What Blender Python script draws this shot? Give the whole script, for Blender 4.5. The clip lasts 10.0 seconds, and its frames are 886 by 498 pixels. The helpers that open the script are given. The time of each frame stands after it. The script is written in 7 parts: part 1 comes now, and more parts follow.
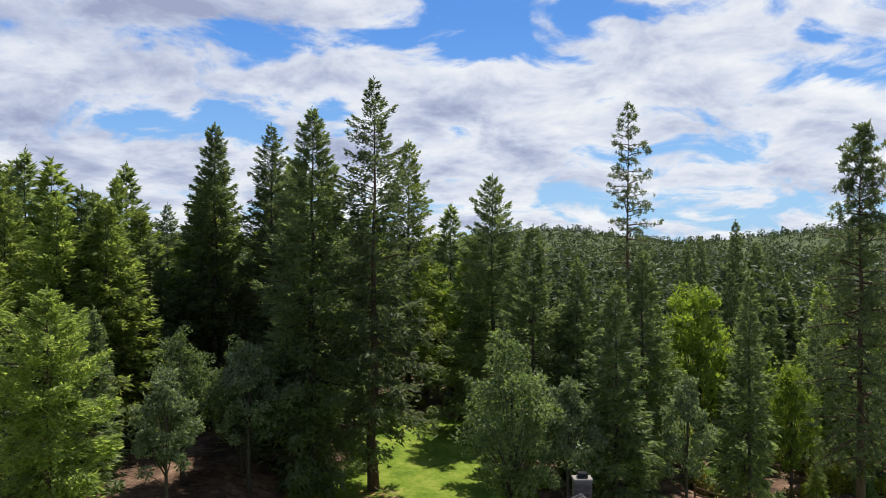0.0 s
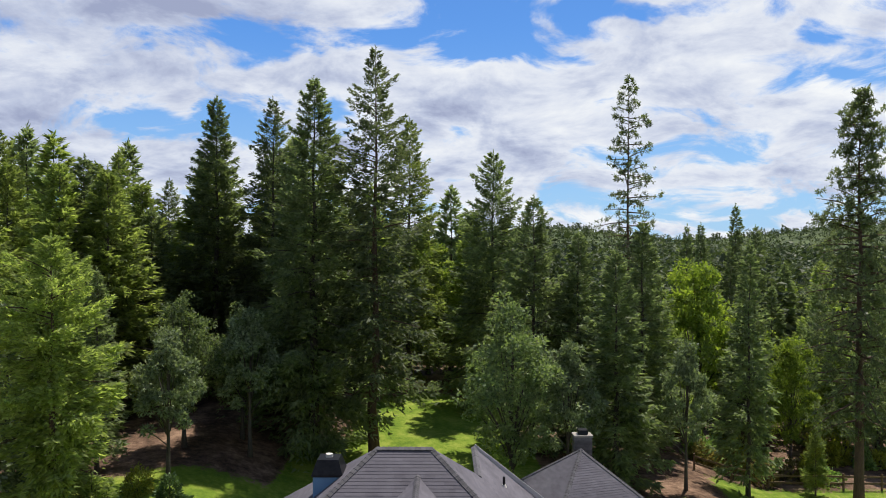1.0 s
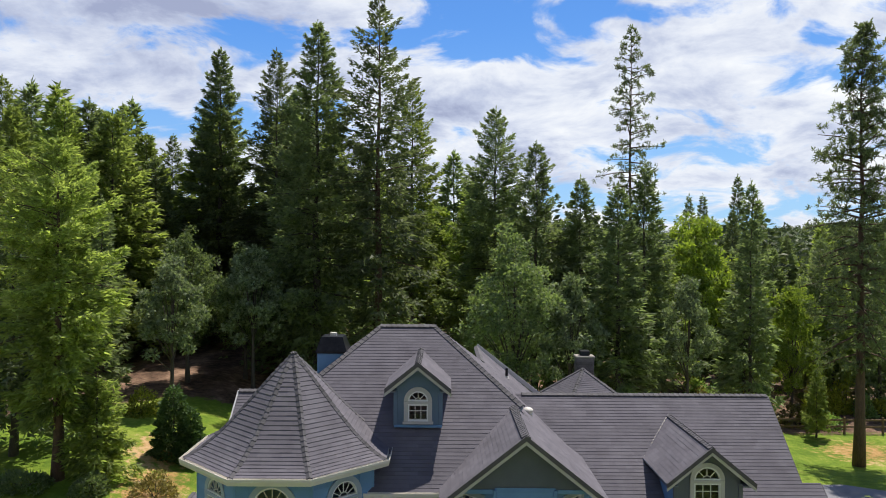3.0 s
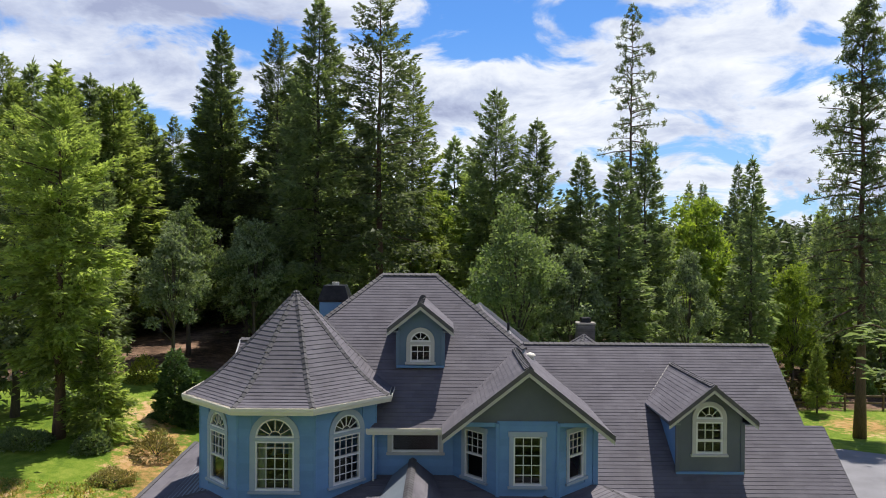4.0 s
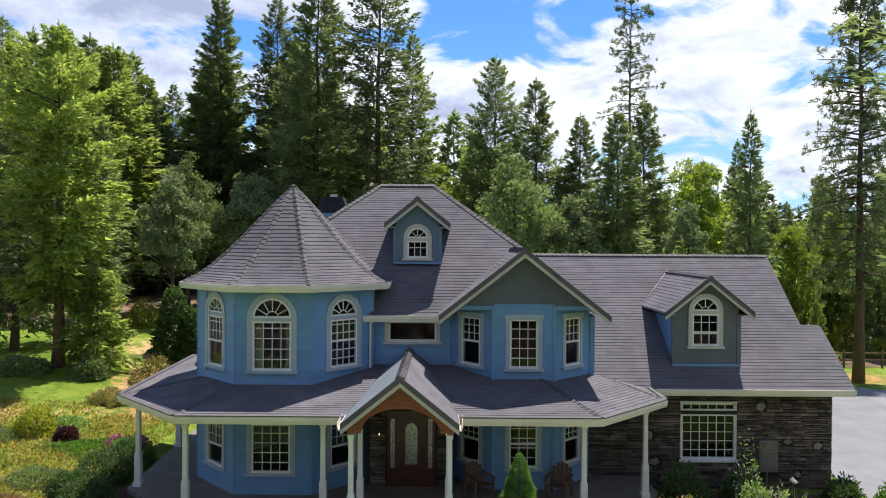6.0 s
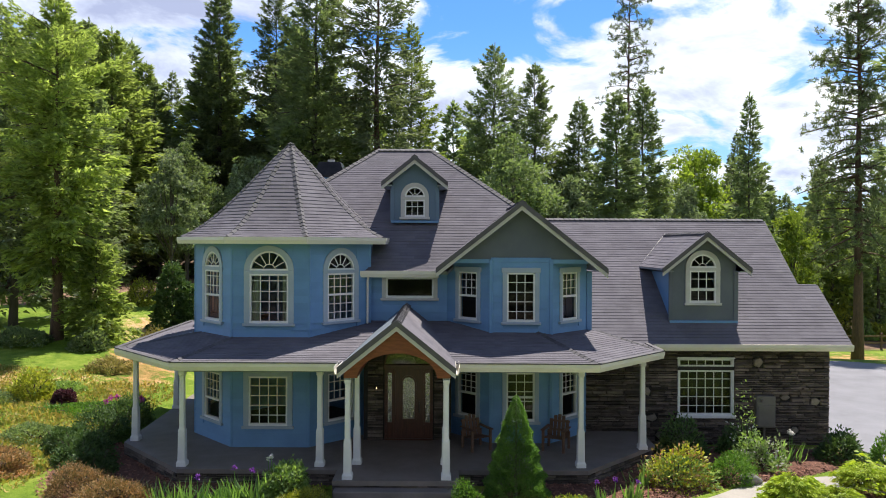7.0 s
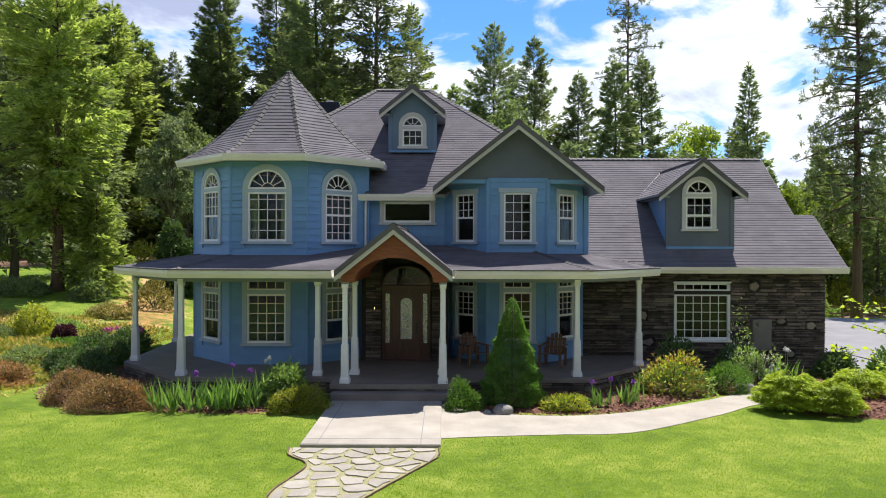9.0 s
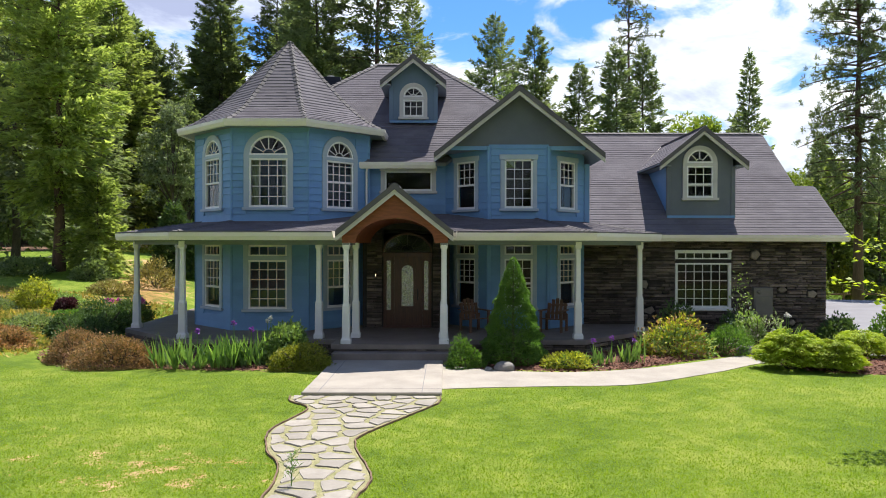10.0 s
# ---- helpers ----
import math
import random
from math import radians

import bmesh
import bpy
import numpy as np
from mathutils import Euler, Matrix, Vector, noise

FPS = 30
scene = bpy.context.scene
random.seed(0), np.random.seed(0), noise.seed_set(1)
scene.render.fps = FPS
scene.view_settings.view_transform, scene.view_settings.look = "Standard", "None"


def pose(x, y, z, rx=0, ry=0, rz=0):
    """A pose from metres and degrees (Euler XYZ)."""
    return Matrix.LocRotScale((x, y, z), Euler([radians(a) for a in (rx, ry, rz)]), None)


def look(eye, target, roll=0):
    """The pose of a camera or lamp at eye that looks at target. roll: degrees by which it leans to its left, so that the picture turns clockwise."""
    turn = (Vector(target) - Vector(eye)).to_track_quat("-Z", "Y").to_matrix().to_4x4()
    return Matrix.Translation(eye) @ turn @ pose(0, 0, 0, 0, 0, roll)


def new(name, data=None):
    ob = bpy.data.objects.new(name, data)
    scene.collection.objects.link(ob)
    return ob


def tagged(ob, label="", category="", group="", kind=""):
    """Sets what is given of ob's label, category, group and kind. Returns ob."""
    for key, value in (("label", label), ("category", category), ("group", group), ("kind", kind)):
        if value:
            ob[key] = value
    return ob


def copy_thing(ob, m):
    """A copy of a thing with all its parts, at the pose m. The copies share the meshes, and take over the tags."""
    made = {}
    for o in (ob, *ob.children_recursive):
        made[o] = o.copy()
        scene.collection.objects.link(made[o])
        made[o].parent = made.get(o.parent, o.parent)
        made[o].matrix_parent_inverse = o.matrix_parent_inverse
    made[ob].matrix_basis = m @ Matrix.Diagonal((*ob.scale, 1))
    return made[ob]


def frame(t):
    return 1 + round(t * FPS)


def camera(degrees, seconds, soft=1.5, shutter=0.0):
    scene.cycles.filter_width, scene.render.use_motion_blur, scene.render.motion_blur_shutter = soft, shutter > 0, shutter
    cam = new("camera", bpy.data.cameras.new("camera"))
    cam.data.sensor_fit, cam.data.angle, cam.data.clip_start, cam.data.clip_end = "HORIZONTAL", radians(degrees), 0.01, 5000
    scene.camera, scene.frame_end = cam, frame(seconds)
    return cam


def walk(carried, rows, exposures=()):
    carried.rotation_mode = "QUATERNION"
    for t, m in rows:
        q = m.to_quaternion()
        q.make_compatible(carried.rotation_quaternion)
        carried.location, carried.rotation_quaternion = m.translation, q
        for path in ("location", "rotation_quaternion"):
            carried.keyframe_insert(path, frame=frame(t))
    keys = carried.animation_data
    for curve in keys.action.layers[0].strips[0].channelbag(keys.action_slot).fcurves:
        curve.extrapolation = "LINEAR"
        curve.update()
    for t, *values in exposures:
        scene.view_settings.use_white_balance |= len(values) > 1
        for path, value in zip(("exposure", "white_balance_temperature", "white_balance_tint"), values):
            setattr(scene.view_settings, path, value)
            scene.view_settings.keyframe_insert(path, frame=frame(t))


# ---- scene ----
cam = camera(63.1, 10.0, 1.0)
METRES, EYE, TILT, LEAN, TURN = 17.6, 20.45, -0.5, 0.0, 0.0
ROWS = [
    (0.0, 0.0, 0.0, 0.0, -0.0, 0.0, 0.0),
    (0.5, 0.0025, -0.0032, -0.0749, -0.01, -0.03, -0.07),
    (1.0, -0.0039, -0.0131, -0.1438, 0.01, -0.0, -0.13),
    (1.5, -0.0072, -0.0088, -0.2229, 0.03, 0.04, -0.2),
    (2.0, -0.0067, -0.0151, -0.293, 0.07, 0.0, -0.24),
    (2.5, -0.0062, -0.024, -0.3532, 0.12, 0.03, -0.28),
    (4.0, -0.0127, -0.0265, -0.5243, 0.11, 0.03, -0.41),
    (4.5, -0.0104, -0.029, -0.577, 0.12, 0.06, -0.41),
    (5.0, -0.0076, -0.0298, -0.6274, 0.14, 0.07, -0.42),
    (5.5, -0.0065, -0.0307, -0.6764, 0.15, 0.05, -0.4),
    (7.0, 0.0013, -0.0314, -0.8019, 0.17, 0.12, -0.24),
    (7.5, 0.0034, -0.0335, -0.8386, 0.18, 0.16, -0.22),
    (8.0, 0.0047, -0.0353, -0.877, 0.2, 0.2, -0.21),
    (8.5, 0.0072, -0.0379, -0.9108, 0.24, 0.22, -0.17),
    (9.0, 0.0086, -0.0385, -0.9398, 0.27, 0.22, -0.15),
    (9.5, 0.0095, -0.0392, -0.9697, 0.3, 0.21, -0.11),
    (10.0, 0.0085, -0.0391, -0.9966, 0.34, 0.22, -0.1),
]
EXPOSURES = [(0.0, -0.02), (2.5, 0.05), (4.5, 0.22), (5.5, 0.36), (7.0, 0.55), (8.5, 0.58), (10.0, 0.59)]
walk(cam, [(t, pose(0, 0, EYE, TILT, LEAN, TURN) @ pose(METRES * x, METRES * y, METRES * z, 90 + pitch, roll, yaw)) for t, x, y, z, yaw, pitch, roll in ROWS], EXPOSURES)

# ---- sky and sun ----
SUN_WAY = Vector((0.25, 0.44, 1.0)).normalized()
sun = new("sun", bpy.data.lights.new("sun", "SUN"))
sun.data.energy, sun.data.angle, sun.data.color = 5.3, radians(0.6), (1.0, 0.94, 0.84)
sun.matrix_world = look(SUN_WAY * 200, (0, 0, 0))


class Nodes:
    """A small helper round a node tree."""

    def __init__(self, tree):
        self.tree = tree
        tree.nodes.clear()

    def add(self, kind, settings=None, **inputs):
        n = self.tree.nodes.new(kind)
        for k, v in (settings or {}).items():
            setattr(n, k, v)
        for k, v in inputs.items():
            self.put(n, k, v)
        return n

    def put(self, n, key, v):
        names = [s.name for s in n.inputs]
        socket = n.inputs[int(key[1:])] if key[0] == "i" and key[1:].isdigit() else n.inputs[names.index(key.replace("_", " "))]
        if isinstance(v, bpy.types.NodeSocket):
            self.tree.links.new(v, socket)
        elif isinstance(v, bpy.types.Node):
            self.tree.links.new(v.outputs[0], socket)
        else:
            socket.default_value = v

    def math(self, op, a, b=0.0, c=0.0, clamp=False):
        return self.add("ShaderNodeMath", {"operation": op, "use_clamp": clamp}, i0=a, i1=b, i2=c).outputs[0]

    def noise(self, vec, scale, detail=4.0, rough=0.55, distortion=0.0):
        return self.add("ShaderNodeTexNoise", None, Vector=vec, Scale=scale, Detail=detail, Roughness=rough, Distortion=distortion).outputs[0]

    def ramp(self, fac, *stops):
        n = self.add("ShaderNodeValToRGB", None, Fac=fac)
        els = n.color_ramp.elements
        while len(els) < len(stops):
            els.new(0.5)
        for e, (p, c) in zip(els, stops):
            e.position = p
            e.color = (*c, 1.0) if len(c) == 3 else c
        return n.outputs[0]

    def mix(self, fac, a, b, blend="MIX"):
        n = self.tree.nodes.new("ShaderNodeMix")
        n.data_type, n.blend_type = "RGBA", blend
        for i, v in ((0, fac), (6, a), (7, b)):
            if isinstance(v, bpy.types.NodeSocket):
                self.tree.links.new(v, n.inputs[i])
            else:
                n.inputs[i].default_value = (*v, 1.0) if isinstance(v, tuple) and len(v) == 3 else v
        return n.outputs[2]

    def span(self, v, a, b, c=0.0, d=1.0):
        n = self.add("ShaderNodeMapRange", {"interpolation_type": "SMOOTHSTEP"})
        for i, x in enumerate((v, a, b, c, d)):
            self.put(n, "i%d" % i, x)
        return n.outputs[0]


world = bpy.data.worlds.new("world")
scene.world = world
world.use_nodes = True
W = Nodes(world.node_tree)
sky = W.add("ShaderNodeTexSky", {"sky_type": "NISHITA", "sun_disc": False, "sun_elevation": math.asin(SUN_WAY.z),
                                 "sun_rotation": math.atan2(SUN_WAY.x, SUN_WAY.y), "altitude": 400.0, "air_density": 1.0, "dust_density": 0.4, "ozone_density": 2.0})
way = W.add("ShaderNodeTexCoord").outputs["Generated"]
part_xyz = W.add("ShaderNodeSeparateXYZ", None, Vector=way)
east, north, high = part_xyz.outputs[0], part_xyz.outputs[1], part_xyz.outputs[2]
up = W.math("ADD", W.math("MAXIMUM", high, 0.0), 0.3)
flat = W.add("ShaderNodeCombineXYZ", None, X=W.math("DIVIDE", east, up), Y=W.math("DIVIDE", north, up), Z=1.7).outputs[0]
puffs = W.noise(flat, 3.4, 10.0, 0.6, 0.5)
low = W.noise(flat, 0.9, 3.0, 0.5)
thick = W.math("ADD", W.math("MULTIPLY", puffs, 1.0), W.math("MULTIPLY", low, 0.12))
ahead = W.math("MAXIMUM", north, 0.05)
warp = W.math("SUBTRACT", W.noise(flat, 3.0, 5.0, 0.6), 0.5)
px, pz = W.math("ADD", W.math("DIVIDE", east, ahead), W.math("MULTIPLY", warp, 0.16)), W.math("ADD", W.math("DIVIDE", high, ahead), W.math("MULTIPLY", warp, -0.07))


def patch(x, z, wide, tall, gain):
    """A thinner or thicker stretch of cloud about the direction (x, 1, z)."""
    sx, sz = W.math("DIVIDE", W.math("SUBTRACT", px, x), wide), W.math("DIVIDE", W.math("SUBTRACT", pz, z), tall)
    r = W.math("ADD", W.math("MULTIPLY", sx, sx), W.math("MULTIPLY", sz, sz))
    return W.math("MULTIPLY", W.math("DIVIDE", 1.0, W.math("ADD", 1.0, W.math("MULTIPLY", r, r))), gain * 0.62)


# clear stretches, then fuller banks
for spot in ((-0.14, 0.288, 0.13, 0.022, -0.24), (0.0, 0.272, 0.1, 0.014, -0.2), (0.078, 0.295, 0.045, 0.03, -0.26), (0.24, 0.326, 0.1, 0.013, -0.26), (0.515, 0.292, 0.035, 0.018, -0.24),
             (-0.30, 0.168, 0.075, 0.024, -0.26), (-0.44, 0.166, 0.045, 0.016, -0.24), (-0.145, 0.176, 0.035, 0.016, -0.22), (0.548, 0.236, 0.025, 0.008, -0.2), (0.37, 0.047, 0.11, 0.015, -0.18), (0.17, 0.252, 0.03, 0.01, -0.16),
             (-0.03, 0.272, 0.02, 0.012, 0.16), (-0.36, 0.19, 0.03, 0.016, 0.26), (0.33, 0.235, 0.09, 0.04, 0.2), (0.36, 0.285, 0.12, 0.025, 0.2), (-0.5, 0.25, 0.16, 0.04, 0.2), (-0.45, 0.11, 0.2, 0.03, 0.2), (-0.35, 0.33, 0.2, 0.025, 0.24), (0.05, 0.15, 0.25, 0.07, 0.16), (-0.2, 0.225, 0.14, 0.014, 0.2)):
    thick = W.math("ADD", thick, patch(*spot))
# the bank of cloud stands in the north; overhead and to the south the sky is mostly clear
clearing = W.math("ADD", W.span(high, 0.36, 0.55, 0.0, 0.3), W.span(north, 0.45, -0.1, 0.0, 0.16))
thick = W.math("SUBTRACT", thick, clearing)
cover = W.span(thick, 0.455, 0.60)
shade = W.noise(flat, 3.6, 8.0, 0.6, 0.3)
body = W.math("ADD", W.math("MULTIPLY", shade, 1.0), W.math("MULTIPLY", W.span(thick, 0.56, 0.8), -0.15))
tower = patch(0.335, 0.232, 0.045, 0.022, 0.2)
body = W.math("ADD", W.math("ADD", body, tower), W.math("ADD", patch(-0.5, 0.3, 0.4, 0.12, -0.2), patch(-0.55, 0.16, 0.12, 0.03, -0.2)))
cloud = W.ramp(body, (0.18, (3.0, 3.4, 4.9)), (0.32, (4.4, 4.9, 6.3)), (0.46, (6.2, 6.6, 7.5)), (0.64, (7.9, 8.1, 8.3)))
deep = W.mix(W.span(high, 0.0, 0.35), (2.9, 5.3, 8.2, 1.0), (0.6, 2.6, 7.6, 1.0))
blue = W.mix(W.span(high, 0.2, 0.6, 0.75, 0.0), W.mix(1.0, sky.outputs[0], (0.66, 0.78, 0.95, 1.0), "MULTIPLY"), deep)
veil = W.math("MULTIPLY", W.span(north, 0.3, -0.2, 0.0, 0.85), W.span(high, 0.45, 0.85, 1.0, 0.2))
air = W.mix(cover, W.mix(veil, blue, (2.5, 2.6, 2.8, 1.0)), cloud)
W.add("ShaderNodeOutputWorld", None, Surface=W.add("ShaderNodeBackground", None, Color=air, Strength=0.117))

# ---- materials ----
def surface(name, dark, light, scale=6.0, rough=0.7, bump=0.2, fine=60.0, metal=0.0, vary=0.0, stretch=(1, 1, 1), stain=0.25, spec=0.5):
    """A weathered surface: two colours mixed at two scales, with a fine relief; vary shifts each piece's tone."""
    m = bpy.data.materials.new(name)
    m.use_nodes = True
    N = Nodes(m.node_tree)
    at = N.add("ShaderNodeMapping", None, Vector=N.add("ShaderNodeTexCoord").outputs["Object"], Scale=stretch).outputs[0]
    big, small = N.noise(at, scale, 5.0, 0.6), N.noise(at, fine, 3.0, 0.6)
    both = N.math("ADD", N.math("MULTIPLY", big, 1.0 - stain), N.math("MULTIPLY", small, stain))
    col = N.ramp(both, (0.32, dark), (0.68, light))
    if vary:
        info = N.add("ShaderNodeObjectInfo").outputs["Random"]
        isle = N.add("ShaderNodeNewGeometry").outputs["Random Per Island"]
        tone = N.math("ADD", N.math("MULTIPLY", N.math("FRACT", N.math("ADD", info, isle)), vary * 2), 1.0 - vary)
        col = N.mix(1.0, col, N.add("ShaderNodeCombineXYZ", None, X=tone, Y=tone, Z=tone).outputs[0], "MULTIPLY")
    relief = N.add("ShaderNodeBump", None, Strength=bump, Distance=0.02, Height=both)
    b = N.add("ShaderNodeBsdfPrincipled", None, Base_Color=col, Roughness=rough, Metallic=metal, Normal=relief, Specular_IOR_Level=spec)
    N.add("ShaderNodeOutputMaterial", None, Surface=b)
    return m


def leafage(name, dark, light, through_tint, scale=0.5, glow=0.35, rough=0.55, mottle=0.45):
    """Needles or leaves: two greens, some of the light coming through."""
    m = bpy.data.materials.new(name)
    m.use_nodes = True
    N = Nodes(m.node_tree)
    at = N.add("ShaderNodeTexCoord").outputs["Object"]
    isle = N.add("ShaderNodeNewGeometry").outputs["Random Per Island"]
    info = N.add("ShaderNodeObjectInfo").outputs["Random"]
    v = N.math("ADD", N.math("MULTIPLY", N.noise(at, scale, 3.0), 1.0 - mottle), N.math("MULTIPLY", isle, mottle))
    col = N.ramp(v, (0.2, dark), (0.8, light))
    tone = N.math("ADD", N.math("MULTIPLY", info, 0.4), 0.8)
    col = N.mix(1.0, col, N.add("ShaderNodeCombineXYZ", None, X=tone, Y=tone, Z=tone).outputs[0], "MULTIPLY")
    b = N.add("ShaderNodeBsdfPrincipled", None, Base_Color=col, Roughness=rough, Specular_IOR_Level=0.3)
    t = N.add("ShaderNodeBsdfTranslucent", None, Color=N.mix(1.0, col, (*through_tint, 1.0), "MULTIPLY"))
    N.add("ShaderNodeOutputMaterial", None, Surface=N.add("ShaderNodeMixShader", None, i0=glow, i1=b, i2=t))
    return m


M_SHINGLE = surface("shingle", (0.118, 0.110, 0.127), (0.178, 0.167, 0.190), 0.9, 0.88, 0.5, 40.0, vary=0.08, spec=0.1)
M_CAP = surface("shingle_cap", (0.07, 0.066, 0.074), (0.125, 0.117, 0.128), 3.0, 0.8, 0.5, 45.0, vary=0.2)
M_BLUE = surface("blue_paint", (0.125, 0.265, 0.485), (0.16, 0.325, 0.57), 1.2, 0.55, 0.08, 40.0, vary=0.05)
M_SLATE = surface("slate_paint", (0.098, 0.115, 0.15), (0.13, 0.148, 0.185), 1.2, 0.6, 0.1, 40.0, vary=0.05)
M_DUSK = surface("dusky_blue_paint", (0.105, 0.165, 0.25), (0.135, 0.205, 0.30), 1.2, 0.6, 0.1, 40.0)
M_TRIM = surface("pale_trim_paint", (0.47, 0.46, 0.46), (0.60, 0.59, 0.585), 2.0, 0.5, 0.05, 50.0)
M_BLUETRIM = surface("grey_blue_trim_paint", (0.33, 0.40, 0.49), (0.41, 0.48, 0.57), 2.0, 0.5, 0.05, 50.0)
M_WHITE = surface("white_paint", (0.70, 0.71, 0.72), (0.82, 0.82, 0.82), 2.0, 0.45, 0.04, 50.0)
M_GUTTER = surface("pale_gutter_enamel", (0.66, 0.62, 0.55), (0.79, 0.75, 0.68), 1.0, 0.4, 0.03, 30.0)
M_FASCIA = surface("dark_fascia", (0.085, 0.08, 0.09), (0.125, 0.118, 0.13), 2.0, 0.8, 0.3, 40.0)
M_SOFFIT = surface("soffit_paint", (0.16, 0.19, 0.23), (0.22, 0.25, 0.29), 1.0, 0.6, 0.05, 30.0)
M_CEDAR = surface("stained_cedar", (0.15, 0.042, 0.018), (0.31, 0.092, 0.04), 3.0, 0.5, 0.15, 40.0, stretch=(1, 1, 6))
M_DOOR = surface("mahogany", (0.045, 0.014, 0.009), (0.10, 0.034, 0.019), 3.0, 0.35, 0.1, 50.0, stretch=(8, 8, 1))
M_STONE = surface("ledge_stone", (0.046, 0.037, 0.033), (0.18, 0.14, 0.116), 2.6, 0.85, 0.8, 26.0, vary=0.65)
M_STONE2 = surface("tan_field_stone", (0.18, 0.15, 0.125), (0.31, 0.26, 0.215), 2.2, 0.85, 0.8, 26.0, vary=0.25)
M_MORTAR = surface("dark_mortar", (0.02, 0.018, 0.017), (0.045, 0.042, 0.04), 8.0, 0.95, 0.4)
M_DECK = surface("porch_concrete", (0.165, 0.14, 0.13), (0.25, 0.215, 0.20), 1.4, 0.6, 0.15, 30.0)
M_CONC = surface("pale_concrete", (0.27, 0.242, 0.215), (0.43, 0.39, 0.345), 1.1, 0.85, 0.2, 40.0, stain=0.35)
M_DRIVE = surface("driveway_paving", (0.165, 0.16, 0.175), (0.235, 0.23, 0.25), 0.7, 0.85, 0.2, 50.0)
M_FLAG = surface("flagstone", (0.235, 0.212, 0.185), (0.375, 0.34, 0.30), 1.6, 0.85, 0.5, 22.0, vary=0.1)
M_MULCH = surface("bark_mulch", (0.05, 0.02, 0.013), (0.21, 0.09, 0.055), 7.0, 0.95, 1.0, 55.0, stain=0.5)
M_BARK = surface("grey_bark", (0.04, 0.033, 0.028), (0.14, 0.115, 0.095), 2.0, 0.95, 1.0, 14.0, stretch=(3, 3, 0.6), stain=0.5)
M_REDBARK = surface("orange_pine_bark", (0.05, 0.032, 0.024), (0.18, 0.11, 0.078), 1.6, 0.95, 1.0, 9.0, stretch=(3, 3, 0.5), stain=0.5)
M_METAL = surface("dark_metal", (0.015, 0.015, 0.018), (0.04, 0.04, 0.045), 4.0, 0.4, 0.05, metal=0.7)
M_GREYBOX = surface("grey_enamel", (0.13, 0.12, 0.11), (0.19, 0.175, 0.16), 2.0, 0.5, 0.05)
M_WOOD = surface("weathered_wood", (0.09, 0.045, 0.028), (0.18, 0.10, 0.062), 4.0, 0.75, 0.3, 40.0, stretch=(1, 1, 5))
M_FENCE = surface("fence_wood", (0.10, 0.06, 0.04), (0.22, 0.14, 0.09), 4.0, 0.85, 0.4, 40.0)
M_BRICK = surface("chimney_brick", (0.10, 0.09, 0.095), (0.2, 0.175, 0.17), 5.0, 0.85, 0.5, 40.0, vary=0.3)
# near-black rooms: the unlit dark behind the panes is put into the colour
M_ROOM = surface("dim_room", (0.05, 0.046, 0.042), (0.075, 0.068, 0.06), 1.0, 0.9, 0.02)
M_DRAPE = surface("sage_curtain", (0.30, 0.36, 0.31), (0.46, 0.52, 0.45), 3.0, 0.9, 0.2, stretch=(8, 8, 0.4))
M_ROCK = surface("grey_boulder", (0.12, 0.115, 0.11), (0.32, 0.30, 0.28), 4.0, 0.9, 0.8, 25.0)
M_MOSS = surface("mossy_joint", (0.17, 0.18, 0.06), (0.37, 0.33, 0.2), 5.0, 0.95, 0.8, 40.0, stain=0.5)

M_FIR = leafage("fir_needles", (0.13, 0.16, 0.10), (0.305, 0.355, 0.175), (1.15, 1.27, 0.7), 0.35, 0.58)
# lighter copy of the needles: sunlight on the boughs is put into the colour
M_FIRLIT = leafage("sunlit_fir_sprays", (0.145, 0.19, 0.078), (0.385, 0.445, 0.165), (1.2, 1.26, 0.6), 0.4, 0.66)
M_PINE = leafage("pine_needles", (0.11, 0.135, 0.09), (0.275, 0.315, 0.165), (1.18, 1.26, 0.7), 0.4, 0.56)
M_TUFT = leafage("ponderosa_needles", (0.08, 0.10, 0.065), (0.24, 0.28, 0.14), (1.2, 1.3, 0.7), 0.4, 0.45)
M_OAK = leafage("oak_leaves", (0.10, 0.148, 0.075), (0.30, 0.365, 0.18), (1.25, 1.35, 0.6), 0.5, 0.45)
M_LIME = leafage("spring_leaves", (0.13, 0.205, 0.05), (0.35, 0.44, 0.13), (1.4, 1.4, 0.4), 0.5, 0.55)
M_SILVER = leafage("silvery_leaves", (0.09, 0.125, 0.065), (0.36, 0.42, 0.25), (1.2, 1.3, 0.7), 0.6, 0.4)
M_BOX = leafage("shrub_leaves", (0.049, 0.117, 0.023), (0.195, 0.351, 0.069), (1.4, 1.5, 0.5), 1.5, 0.35)
M_DARKSHRUB = leafage("dark_shrub_leaves", (0.045, 0.085, 0.032), (0.15, 0.235, 0.09), (1.3, 1.4, 0.6), 1.5, 0.3)
M_RUST = leafage("rust_leaves", (0.10, 0.11, 0.04), (0.56, 0.34, 0.19), (1.4, 1.2, 0.7), 2.0, 0.3)
M_GOLD = leafage("golden_leaves", (0.149, 0.194, 0.030), (0.538, 0.538, 0.105), (1.3, 1.3, 0.4), 2.0, 0.4)
M_JUNIPER = leafage("golden_juniper", (0.19, 0.29, 0.03), (0.62, 0.68, 0.085), (1.3, 1.4, 0.4), 1.5, 0.35)
M_CONE = leafage("spruce_needles", (0.065, 0.145, 0.035), (0.215, 0.375, 0.09), (1.3, 1.5, 0.5), 1.5, 0.35)
M_IRIS = leafage("iris_leaves", (0.08, 0.165, 0.055), (0.31, 0.46, 0.18), (1.3, 1.4, 0.5), 2.0, 0.45)
